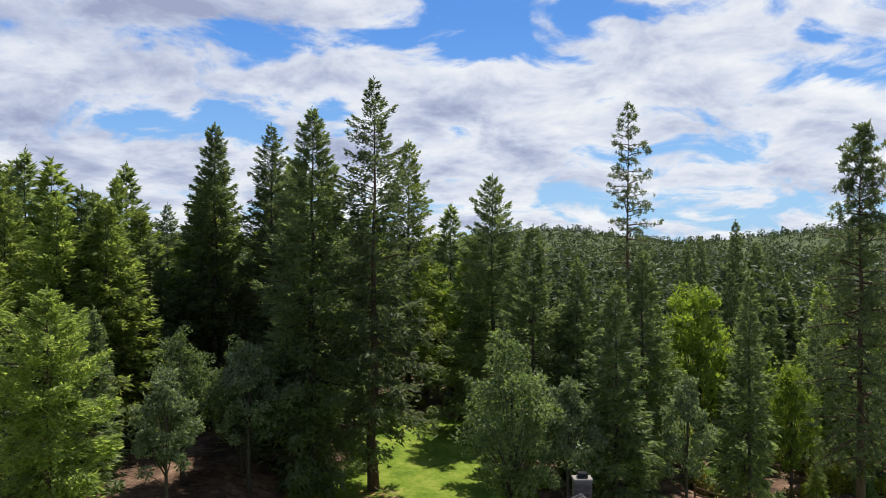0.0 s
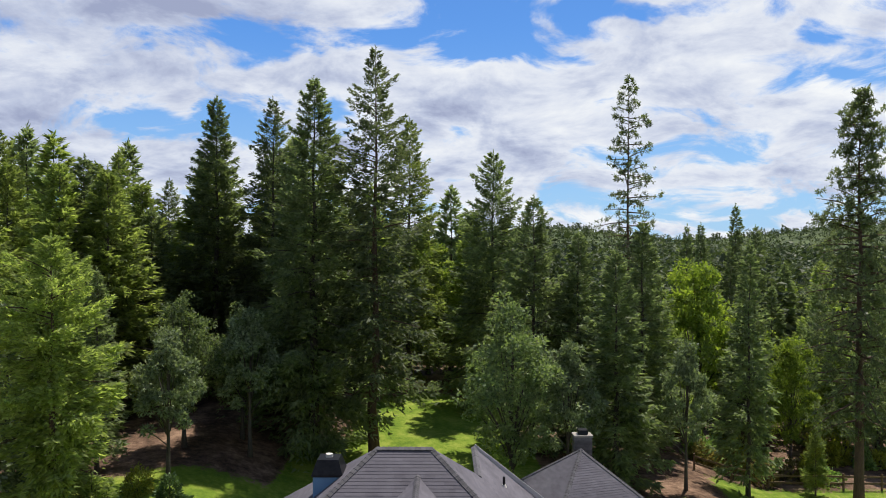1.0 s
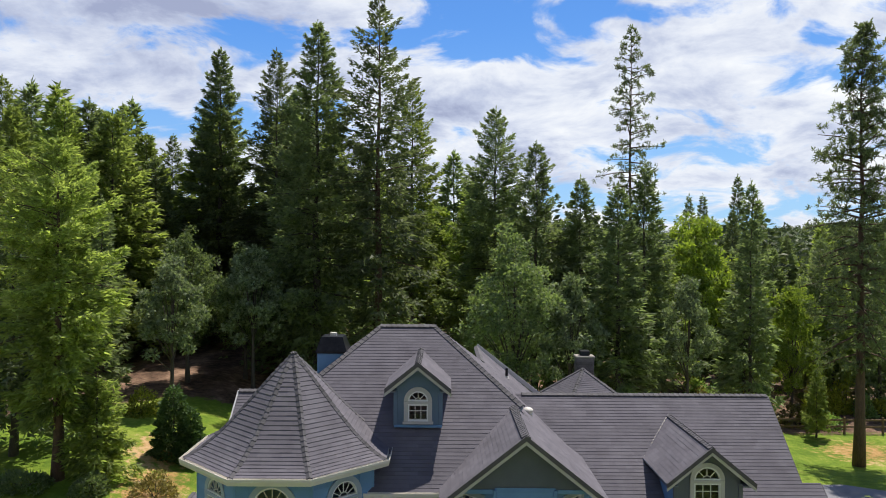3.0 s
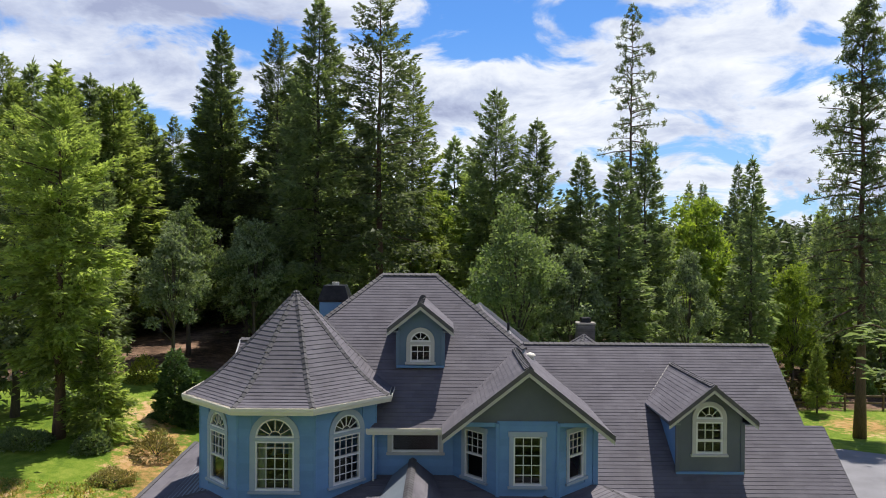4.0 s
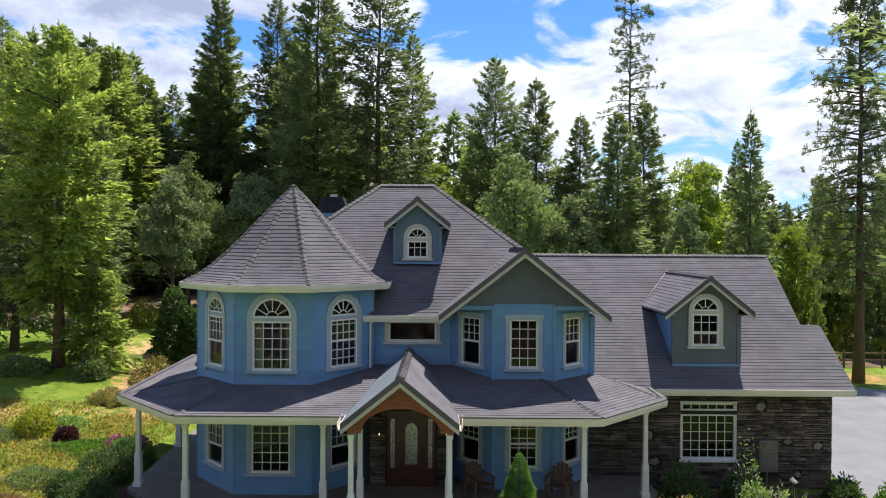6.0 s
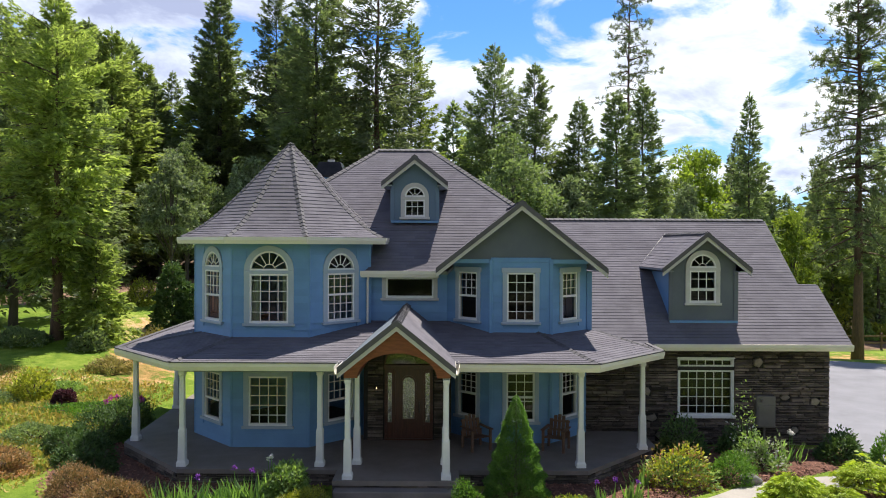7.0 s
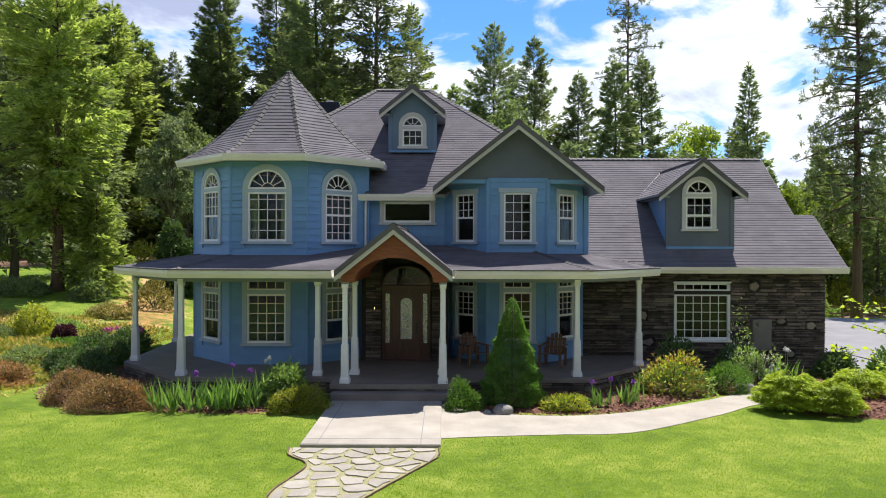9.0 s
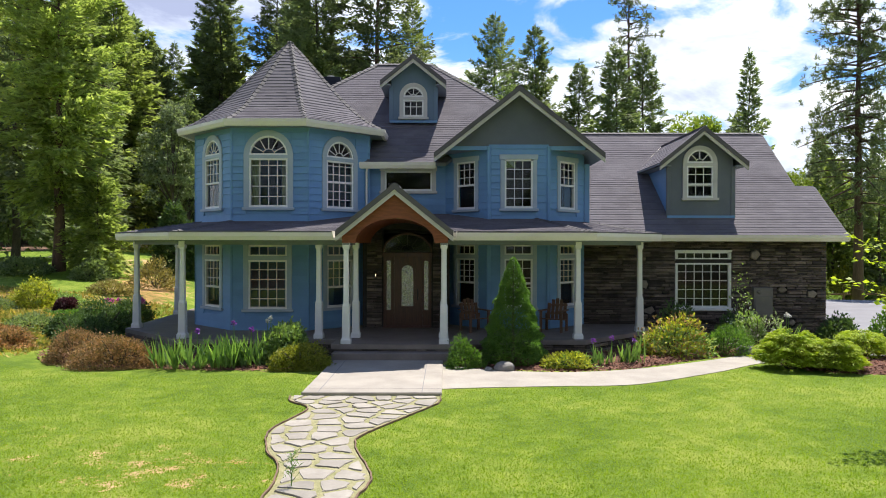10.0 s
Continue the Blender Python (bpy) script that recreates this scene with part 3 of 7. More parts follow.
def cap_line(a, b, size=0.22, owner=None):
    """Overlapping cap shingles along a hip or ridge; past the first 300 a line is laid in one piece."""
    a, b = Vector(a), Vector(b)
    d = b - a
    n = max(2, round(d.length / 0.2))
    side = d.cross(Vector((0, 0, 1))).normalized()
    up = side.cross(d).normalized()
    drop = 0.45 * size
    single = CAP_COUNT[0] + n <= 300
    line = new("cap_row") if single else None
    if single:
        line.parent = house
        CAP_COUNT[0] += n
    joined = Geo()
    for i in range(n):
        p, q = a + d * (i / n), a + d * ((i + 1.25) / n)
        hi, lo = 0.062, 0.04
        ring = []
        for c, h in ((p, hi), (q, lo)):
            ring += [c - side * size * 0.62 + up * (h - drop * 0.8), c + up * h, c + side * size * 0.62 + up * (h - drop * 0.8),
                     c + side * size * 0.62 + up * (h - drop * 0.8 - 0.05), c + up * (h - 0.06), c - side * size * 0.62 + up * (h - drop * 0.8 - 0.05)]
        g = Geo() if single else joined
        g.add(ring, [(0, 1, 2, 3, 4, 5), (11, 10, 9, 8, 7, 6)] + [(k, k + 6, (k + 1) % 6 + 6, (k + 1) % 6) for k in range(6)])
        if single:
            make("cap_shingle", g, M_CAP, line)
    return line if single else tagged(make("ridge_cap", joined, M_CAP, house, "darker overlapping cap shingles"), kind="stuff")


def bar(name, a, b, wide, high, material, label="", owner=None, up=(0, 0, 1), bev=0.0):
    """A straight board from a to b; wide across, high along up."""
    a, b = Vector(a), Vector(b)
    d = (b - a).normalized()
    s = d.cross(Vector(up)).normalized()
    w = s.cross(d)
    m = Matrix((s, d, w)).transposed().to_4x4()
    m.translation = a
    return make(name, Geo().box(-wide / 2, wide / 2, 0, (b - a).length, -high / 2, high / 2, m, bev), material, owner or house, label)


def gutter(a, b, out, size=0.14, lip_shade=False, mitre=False):
    """A fascia gutter along an eave, with its lip; out points away from the wall; a dark strip laid over it stands for
    the shingle edge and its shade gap.
    """
    if lip_shade:
        s = Vector(out).normalized()
        # added dark strip: the shade gap at the shingle lip is put in as shape
        bar("drip_edge", Vector(a) + s * size * 0.55 + Vector((0, 0, 0.052)), Vector(b) + s * size * 0.55 + Vector((0, 0, 0.052)), size * 1.1, 0.03, M_CAP)
    a, b, o = Vector(a), Vector(b), Vector(out).normalized() * size
    if lip_shade or mitre:
        grow = (b - a).normalized() * size * 0.41
        a, b = a - grow, b + grow
    prof = [(0.0, 0.03), (0.0, -0.17), (0.7, -0.17), (1.0, -0.06), (1.0, 0.03), (0.88, 0.03), (0.86, -0.05), (0.62, -0.14), (0.12, -0.14), (0.1, 0.03)]
    n = len(prof)
    pts = [p + o * s + Vector((0, 0, z)) for p in (a, b) for s, z in prof]
    faces = [tuple(range(n)), tuple(range(2 * n - 1, n - 1, -1))] + [(i, i + n, (i + 1) % n + n, (i + 1) % n) for i in range(n)]
    return fix(make("gutter", Geo().add(pts, faces), M_GUTTER, house, "pale enamelled gutter"))


# main hip roof
RP = 0.776
A, B = (-2.6, 27.5, 10.0), (-0.5, 27.5, 10.0)


def front_z(y):
    return 5.5 + (y - 21.7) * RP


def right_z(x):
    return 10.0 - (x + 0.5) * RP


roof_slope("main_roof_slope", [(-5.0, 21.7, 5.5), (0.1, 21.7, 5.5), (2.6, 24.4, front_z(24.4)), B, A, (-5.0, 25.1, 8.14)])
roof_slope("main_roof_slope", [(-7.9, 32.8, 5.89), (-7.9, 25.2, 5.89), (-5.0, 25.1, 8.14), A])
roof_slope("main_roof_slope", [(4.85, 24.4, 5.48), (4.85, 33.5, 5.48), (1.4, 33.5, 8.333), (1.4, 29.4, 8.333), (2.6, 24.4, 7.34)])
roof_slope("main_roof_slope", [(2.6, 24.4, 7.34), (1.4, 29.4, 8.333), B])
roof_slope("main_roof_slope", [(1.4, 33.5, 5.35), (-8.4, 33.5, 5.35), A, B, (1.4, 29.4, 8.333)])
cap_line((2.6, 24.4, right_z(2.6)), B), cap_line(A, B), cap_line((-5.0, 25.1, 8.14), A), cap_line((1.4, 33.5, 8.333), (1.4, 29.4, 8.333))
bar("rake_board", (1.4, 33.52, 8.38), (4.85, 33.52, 5.70), 0.05, 0.2, M_TRIM)
gutter((-2.6, 21.7, 5.48), (-0.22, 21.7, 5.48), (0, -1, 0))

# small side gable behind the turret
roof_slope("side_roof_slope", [(-8.1, 25.6, 5.95), (-5.4, 25.6, 5.95), (-5.4, 27.5, 7.45), (-8.1, 27.5, 7.45)])
roof_slope("side_roof_slope", [(-5.4, 29.4, 5.95), (-8.1, 29.4, 5.95), (-8.1, 27.5, 7.45), (-5.4, 27.5, 7.45)])
cap_line((-8.1, 27.5, 7.45), (-5.4, 27.5, 7.45))
bar("rake_board", (-8.12, 25.6, 5.87), (-8.12, 27.5, 7.38), 0.05, 0.18, M_TRIM)

# front gable over the bay
GX0, GX1, GXM, GY0, GZE, GZR = -0.25, 4.79, 2.27, 20.45, 5.61, 7.59
roof_slope("gable_roof_slope", [(GX0, 21.75, GZE), (GX0, GY0, GZE), (GXM, GY0, GZR), (GXM, 24.45, GZR)])
roof_slope("gable_roof_slope", [(GX1, GY0, GZE), (GX1, 25.2, GZE), (GXM, 25.2, GZR), (GXM, GY0, GZR)])
cap_line((GXM, GY0 - 0.03, GZR), (GXM, 24.5, GZR))


def rakes(xm, half, y, zr, ze, drop=0.2, trim=M_TRIM):
    """The pair of pale rake boards of a gable, each under a dark fascia."""
    for s in (-1, 1):
        top, foot = Vector((xm, y, zr)), Vector((xm + s * half, y, ze))
        for name, y0, y1, z0, z1, mat in (("rake_board", -0.03, 0.03, -drop * 0.5, -drop, trim), ("rake_fascia", -0.07, 0.05, 0.04, -drop * 0.5, M_FASCIA)):
            pts = [p + Vector((0, yy, zz)) for p in (top, foot) for yy, zz in ((y0, z0), (y1, z0), (y1, z1), (y0, z1))]
            fix(make(name, Geo().add(pts, [(0, 1, 2, 3), (7, 6, 5, 4), (0, 4, 5, 1), (1, 5, 6, 2), (2, 6, 7, 3), (3, 7, 4, 0)]), mat, house))


rakes(GXM, 2.52, GY0 - 0.02, GZR, GZE, 0.24)

# garage wing
GS = (7.33 - 3.25) / (27.7 - 21.85)


def wing_z(y):
    return 3.25 + (y - 21.85) * GS


roof_slope("wing_roof_slope", [(4.68, 21.85, 3.25), (12.22, 21.85, 3.25), (12.22, 24.36, wing_z(24.36)), (12.5, 27.7, 7.33), (2.4, 27.7, 7.33), (4.6, 25.0, wing_z(25.0))])
roof_slope("wing_roof_slope", [(12.22, 21.85, 3.25), (12.72, 21.85, 3.25), (12.88, 24.36, wing_z(24.36)), (12.22, 24.36, wing_z(24.36))])
roof_slope("wing_roof_slope", [(12.42, 33.55, 3.25), (3.0, 33.55, 3.25), (3.0, 27.7, 7.33), (12.42, 27.7, 7.33)])
cap_line((2.9, 27.7, 7.33), (12.42, 27.7, 7.33), 0.2)
gutter((6.35, 21.85, 3.23), (12.72, 21.85, 3.23), (0, -1, 0), 0.15)
bar("rake_board", (12.74, 21.85, 3.12), (12.9, 24.36, wing_z(24.36) - 0.11), 0.04, 0.2, M_CAP)
bar("rake_board", (12.24, 24.36, wing_z(24.36) - 0.13), (12.52, 27.7, 7.22), 0.04, 0.2, M_CAP)


# turret roof with its bell-cast foot
TX, TY = -5.05, 23.0


def corner(k, apothem, z):
    t = math.radians(-90 - 22.5 + 45 * k)
    r = apothem / math.cos(math.radians(22.5))
    return Vector((TX + r * math.cos(t), TY + r * math.sin(t), z))


def roof_corner(k, apothem, z):
    """Corners of the turret roof, whose front slope is a little narrower."""
    t = math.radians(-90 - 22.5 + 45 * k + {0: 3.0, 1: -3.0}.get(k % 8, 0.0))
    r = apothem / math.cos(math.radians(22.5))
    return Vector((TX + r * math.cos(t), TY + r * math.sin(t), z))


def bell(s):
    """Turret roof outline: apothem and height at s, from 0 at the eave to 1 at the tip."""
    a = 3.12 * (1 - s)
    z = 6.52 + 3.08 * (s - 0.26 * s * (1 - s) ** 2 * 2.2)
    return a, z


def turret_roof():
    n = 29
    for k in range(8):
        owner = make("turret_roof_slope", Geo().add([*[roof_corner(k, bell(i / 6)[0], bell(i / 6)[1] - 0.02) for i in range(6)], *[roof_corner(k + 1, bell(i / 6)[0], bell(i / 6)[1] - 0.02) for i in range(6)], (TX, TY, 9.58)],
                                                 [(i, i + 6, i + 7, i + 1) for i in range(5)] + [(5, 11, 12)]), M_SOFFIT, house)
        for i in range(n):
            (a0, z0), (a1, z1) = bell(i / n), bell(min(1.0, (i + 1) / n))
            lo0, lo1, hi0, hi1 = roof_corner(k, a0 + 0.012, z0), roof_corner(k + 1, a0 + 0.012, z0), roof_corner(k, a1, z1 + 0.012), roof_corner(k + 1, a1, z1 + 0.012)
            g, tabs = Geo(), max(1, round((lo1 - lo0).length / 0.34))
            cuts = [0.0] + [(j + TABS.uniform(-0.25, 0.25)) / tabs for j in range(1, tabs)] + [1.0]
            for p, q in zip(cuts, cuts[1:]):
                lip = Vector((0, 0, TABS.uniform(0.017, 0.027)))
                a, b = lo0.lerp(lo1, p), lo0.lerp(lo1, q)
                g.add([a + lip, b + lip, hi0.lerp(hi1, q), hi0.lerp(hi1, p), a - Vector((0, 0, 0.004)), b - Vector((0, 0, 0.004))], [(0, 1, 2, 3), (4, 5, 1, 0)])
            make("shingle_course", g, M_SHINGLE, owner)
        prev = roof_corner(k, *bell(0))
        for i in range(1, 9):
            cur = roof_corner(k, *bell(i / 8)) if i < 8 else Vector((TX, TY, 9.6))
            cap_line(prev, cur, 0.15)
            prev = cur
        gutter(roof_corner(k, 3.12, 6.5), roof_corner(k + 1, 3.12, 6.5), (roof_corner(k, 1, 0) + roof_corner(k + 1, 1, 0)) / 2 - Vector((TX, TY, 0)), 0.13, mitre=True)
    g = Geo()
    g.add([roof_corner(k, 3.12, 6.36) for k in range(8)] + [roof_corner(k, 2.6, 6.36) for k in range(8)], [(k, k + 8, (k + 1) % 8 + 8, (k + 1) % 8) for k in range(8)])
    make("turret_soffit", g, M_SOFFIT, house)


turret_roof()

# porch roof
PS, PE = 0.165, 3.24
EX, EH, EY, EZR, EZE = -1.17, 1.47, 17.15, 4.43, 3.25
ES = (EZR - EZE) / EH
E0, E1 = (EZR - PE) / ES, (EZR - PE - PS * 4.1) / ES


def porch_roof():
    wrap = [Vector((-9.95, 28.0, PE)), Vector((-9.55, 20.5, PE)), Vector((-7.05, 18.0, PE))]
    inner = [Vector((-6.4, 28.0, PE + PS * 3.5)), Vector((-6.2, 21.9, PE + PS * 3.5)), Vector((-5.6, 21.5, PE + PS * 3.5))]
    f0 = wrap[2]
    for k in range(2):
        roof_slope("porch_roof_slope", [wrap[k], wrap[k + 1], inner[k + 1], inner[k]])
        cap_line(wrap[k + 1], wrap[k + 1].lerp(inner[k + 1], 0.62), 0.17)
        side = wrap[k + 1] - wrap[k]
        gutter(wrap[k] + Vector((0, 0, -0.02)), wrap[k + 1] + Vector((0, 0, -0.02)), (side.y, -side.x, 0), 0.13, True)
    rc = Vector((3.98, 18.0, PE))
    roof_slope("porch_roof_slope", [f0, (EX - E0, 18.0, PE), (EX - E1, 22.1, PE + PS * 4.1), (f0.x + 1.7, 22.1, PE + PS * 4.1)])
    roof_slope("porch_roof_slope", [(EX + E0, 18.0, PE), rc, (rc.x - 1.7, 22.1, PE + PS * 4.1), (EX + E1, 22.1, PE + PS * 4.1)])
    end = Vector((6.28, 20.3, PE))
    roof_slope("porch_roof_slope", [rc, end, (end.x - 1.45, 22.09, PE + PS * 2.2), (rc.x - 1.7, 22.1, PE + PS * 4.1)])
    roof_slope("porch_roof_slope", [end, (end.x, 21.9, PE), (end.x - 1.45, 22.09, PE + PS * 2.2)])
    cap_line(rc, rc.lerp(Vector((rc.x - 1.7, 22.1, PE + PS * 4.1)), 0.83), 0.17)
    cap_line(end, (end.x - 1.45, 22.09, PE + PS * 2.2), 0.14)
    low = Vector((0, 0, -0.02))
    gutter(f0 + low, Vector((EX - E0, 18.0, PE)) + low, (0, -1, 0), 0.13, True)
    gutter(Vector((EX + E0, 18.0, PE)) + low, rc + low, (0, -1, 0), 0.13, True)
    gutter(rc + low, end + low, (1, -1, 0), 0.13, True)
    gutter(end + low, Vector((end.x, 21.9, PE)) + low, (1, 0, 0), 0.13, True)
    # level boarded ceiling and the beam on the posts
    lid = Geo().slab([(-9.85, 27.5), (-9.48, 20.55), (-7.0, 18.12), (-2.3, 18.12), (-2.3, 22.2), (-7.0, 22.2), (-7.6, 27.5)], 3.02, 3.06)
    lid.slab([(-0.1, 18.12), (3.9, 18.12), (6.15, 20.35), (6.15, 22.2), (-0.1, 22.2)], 3.02, 3.06)
    make("porch_ceiling", lid, M_SOFFIT, house)


porch_roof()

# entry gable
roof_slope("entry_roof_slope", [(EX - EH, 18.0, EZE), (EX - EH, EY, EZE), (EX, EY, EZR), (EX, 22.1, EZR), (EX - E1, 22.1, PE + PS * 4.1), (EX - E0, 18.0, PE)])
roof_slope("entry_roof_slope", [(EX + EH, EY, EZE), (EX + EH, 18.0, EZE), (EX + E0, 18.0, PE), (EX + E1, 22.1, PE + PS * 4.1), (EX, 22.1, EZR), (EX, EY, EZR)])
cap_line((EX, EY - 0.03, EZR), (EX, 22.1, EZR), 0.2)
rakes(EX, EH, EY - 0.02, EZR, EZE, 0.24)
for s in (-1, 1):
    x = EX + s * (EH + 0.0)
    gutter((x, EY + 0.05, EZE), (x, 18.2, EZE), (s, 0, 0), 0.1)


def entry_arch():
    """The cedar-lined arch inside the entry gable."""
    n, r = 20, 1.0
    loop = [(EX - 1.3, 2.98), (EX - r, 2.98)] + [(EX - r * math.cos(math.pi * i / n), 2.98 + 0.62 * math.sin(math.pi * i / n)) for i in range(n + 1)] + [(EX + 1.3, 2.98)]
    g = Geo()
    pts = []
    for i, (x, z) in enumerate(loop[1:-1]):
        zt = EZR - 0.14 - abs(x - EX) * (EZR - EZE) / EH
        pts += [(x, z), (x, max(z + 0.01, zt))]
    m = len(pts) // 2
    for y0, y1 in ((EY + 0.22, EY + 0.3),):
        ring = [(x, y0, z) for x, z in pts] + [(x, y1, z) for x, z in pts]
        faces = [(2 * i, 2 * i + 2, 2 * i + 3, 2 * i + 1) for i in range(m - 1)]
        faces += [(2 * m + 2 * i, 2 * m + 2 * i + 1, 2 * m + 2 * i + 3, 2 * m + 2 * i + 2) for i in range(m - 1)]
        faces += [(2 * i, 2 * m + 2 * i, 2 * m + 2 * i + 2, 2 * i + 2) for i in range(m - 1)]
        g.add(ring, faces)
    for s in (-1, 1):
        a, b = EX + s * 1.0, EX + s * 1.34
        zt = EZR - 0.14
        f = [(a, 2.98), (b, 2.98), (b, zt - abs(b - EX) * (EZR - EZE) / EH), (a, zt - abs(a - EX) * (EZR - EZE) / EH)]
        g.prism(f, EY + 0.22, EY + 0.3)
    fix(make("entry_arch", g, M_CEDAR, house, "red-stained cedar arch"))
    # barrel ceiling behind it
    v = Geo()
    arc = [(EX - r * math.cos(math.pi * i / n), 2.98 + 0.62 * math.sin(math.pi * i / n)) for i in range(n + 1)]
    pts = [(x, y, z) for y in (EY + 0.3, 21.1) for x, z in arc] + [(x, y, z + 0.04) for y in (EY + 0.3, 21.1) for x, z in arc]
    k = n + 1
    v.add(pts, [(i, i + 1, k + i + 1, k + i) for i in range(n)] + [(2 * k + i, 3 * k + i, 3 * k + i + 1, 2 * k + i + 1) for i in range(n)])
    make("entry_vault", v, M_CEDAR, house, "curved cedar ceiling", smooth=True)


entry_arch()

# roof of the rear wing, its brick chimney, and the clad flue
def rear_wing():
    c, h, e = Vector((7.95, 41.5, 5.95)), 3.6, 2.75
    r = [c + Matrix.Rotation(radians(18), 3, "Z") @ Vector((sx * h, sy * h, 0)) for sx, sy in ((-1, -1), (1, -1), (1, 1), (-1, 1))]
    low = [Vector((p.x, p.y, e)) for p in r]
    for i in range(4):
        roof_slope("rear_roof_slope", [low[i], low[(i + 1) % 4], c])
        cap_line(low[i], c, 0.2)
    g = Geo()
    for i in range(4):
        a, b = c + (low[i] - c) * 0.88, c + (low[(i + 1) % 4] - c) * 0.88
        d = (b - a).normalized()
        w = Vector((d.y, -d.x, 0)) * 0.1
        g.add([(p.x, p.y, z) for z in (-0.1, e) for p in (a, b, b - w, a - w)], [(3, 2, 1, 0), (4, 5, 6, 7), (0, 1, 5, 4), (1, 2, 6, 5), (2, 3, 7, 6), (3, 0, 4, 7)])
    make("rear_wall", g, M_BLUE, house)
    ch = thing("chimney", "grey-brown brick chimney with dark flue cap", "chimney")
    body = make("stack", Geo().box(7.75, 8.75, 42.3, 43.0, 2.5, 6.5, bev=0.02), M_BRICK, ch)
    for i in range(14):
        make("brick_course", Geo().box(7.73, 8.77, 42.28, 43.02, 5.0 + i * 0.1, 5.085 + i * 0.1), M_BRICK, body)
    make("crown", Geo().box(7.68, 8.82, 42.23, 43.07, 6.42, 6.55, bev=0.03), M_CONC, ch)
    make("flue_cap", Geo().box(7.95, 8.55, 42.4, 42.9, 6.55, 6.85, bev=0.04), M_METAL, ch, "dark metal flue cap")


rear_wing()


def clad_flue():
    x, y, w = -4.5, 27.9, 0.55
    f = thing("clad_chimney", "blue sided chimney with black tapered cap", "chimney")
    make("body", Geo().box(x - w, x + w, y - w, y + w, 7.0, 8.92, bev=0.02), M_BLUE, f)
    ring = [(x + sx * r, y + sy * r, z) for r, z in ((w + 0.05, 8.92), (w + 0.05, 9.0), (w - 0.12, 9.5), (w - 0.14, 9.54)) for sx, sy in ((-1, -1), (1, -1), (1, 1), (-1, 1))]
    g = Geo().add(ring, [(3, 2, 1, 0), (12, 13, 14, 15)] + [(4 * j + i, 4 * j + (i + 1) % 4, 4 * j + 4 + (i + 1) % 4, 4 * j + 4 + i) for j in range(3) for i in range(4)])
    make("cap", g, M_METAL, f, "black tapered metal cap")
    make("flue", Geo().tube([(x, y, 9.5), (x, y, 9.66)], [0.14, 0.14], 12), M_GUTTER, f, "pale flue end")


clad_flue()


def roof_vents():
    """A round pale vent and a dark pipe on the roof slope above the wing."""
    v = thing("roof_vent", "round pale metal roof vent on the shingles", "vent")
    x, y, z = 2.92, 25.6, 5.48 + (4.85 - 2.92) * 0.827
    make("flange", Geo().tube([(x, y, z - 0.06), (x, y, z + 0.07)], [0.17, 0.16], 14), M_GUTTER, v)
    make("dome", Geo().tube([(x, y, z + 0.07), (x, y, z + 0.12), (x, y, z + 0.18), (x, y, z + 0.21)], [0.2, 0.19, 0.12, 0.02], 14), M_GUTTER, v, smooth=True)
    p = thing("vent_pipe", "short dark vent pipe on the shingles", "vent")
    x, y, z = 2.6, 31.0, 5.48 + (4.85 - 2.6) * 0.827
    make("pipe", Geo().tube([(x, y, z - 0.1), (x, y, z + 0.42)], [0.06, 0.06], 10), M_METAL, p)
    make("collar", Geo().tube([(x, y, z - 0.04), (x, y, z + 0.08)], [0.13, 0.075], 10), M_GUTTER, p)


roof_vents()


# ---- walls and windows ----
def frame_of(a, b):
    """Local axes of a wall from a to b, left to right seen from outside: x along it, y into the house."""
    a, b = Vector((*a, 0)), Vector((*b, 0))
    u = (b - a).normalized()
    m = Matrix((u, Vector((-u.y, u.x, 0)), Vector((0, 0, 1)))).transposed().to_4x4()
    m.translation = a
    return m, (b - a).length


def gaps(lo, hi, holes):
    """The stretches of lo to hi that lie outside the holes."""
    out, at = [], lo
    for a, b in sorted(holes):
        if a > at:
            out.append((at, min(a, hi)))
        at = max(at, b)
    if at < hi:
        out.append((at, hi))
    return [(a, b) for a, b in out if b - a > 0.01]


def outline(wd):
    """Bounds of a window's opening: u0, u1, z0, z1, the arch included."""
    return wd["u"] - wd["w"] / 2, wd["u"] + wd["w"] / 2, wd["z"], wd["z"] + wd["h"] + (wd["w"] / 2 if wd.get("arch") else 0)


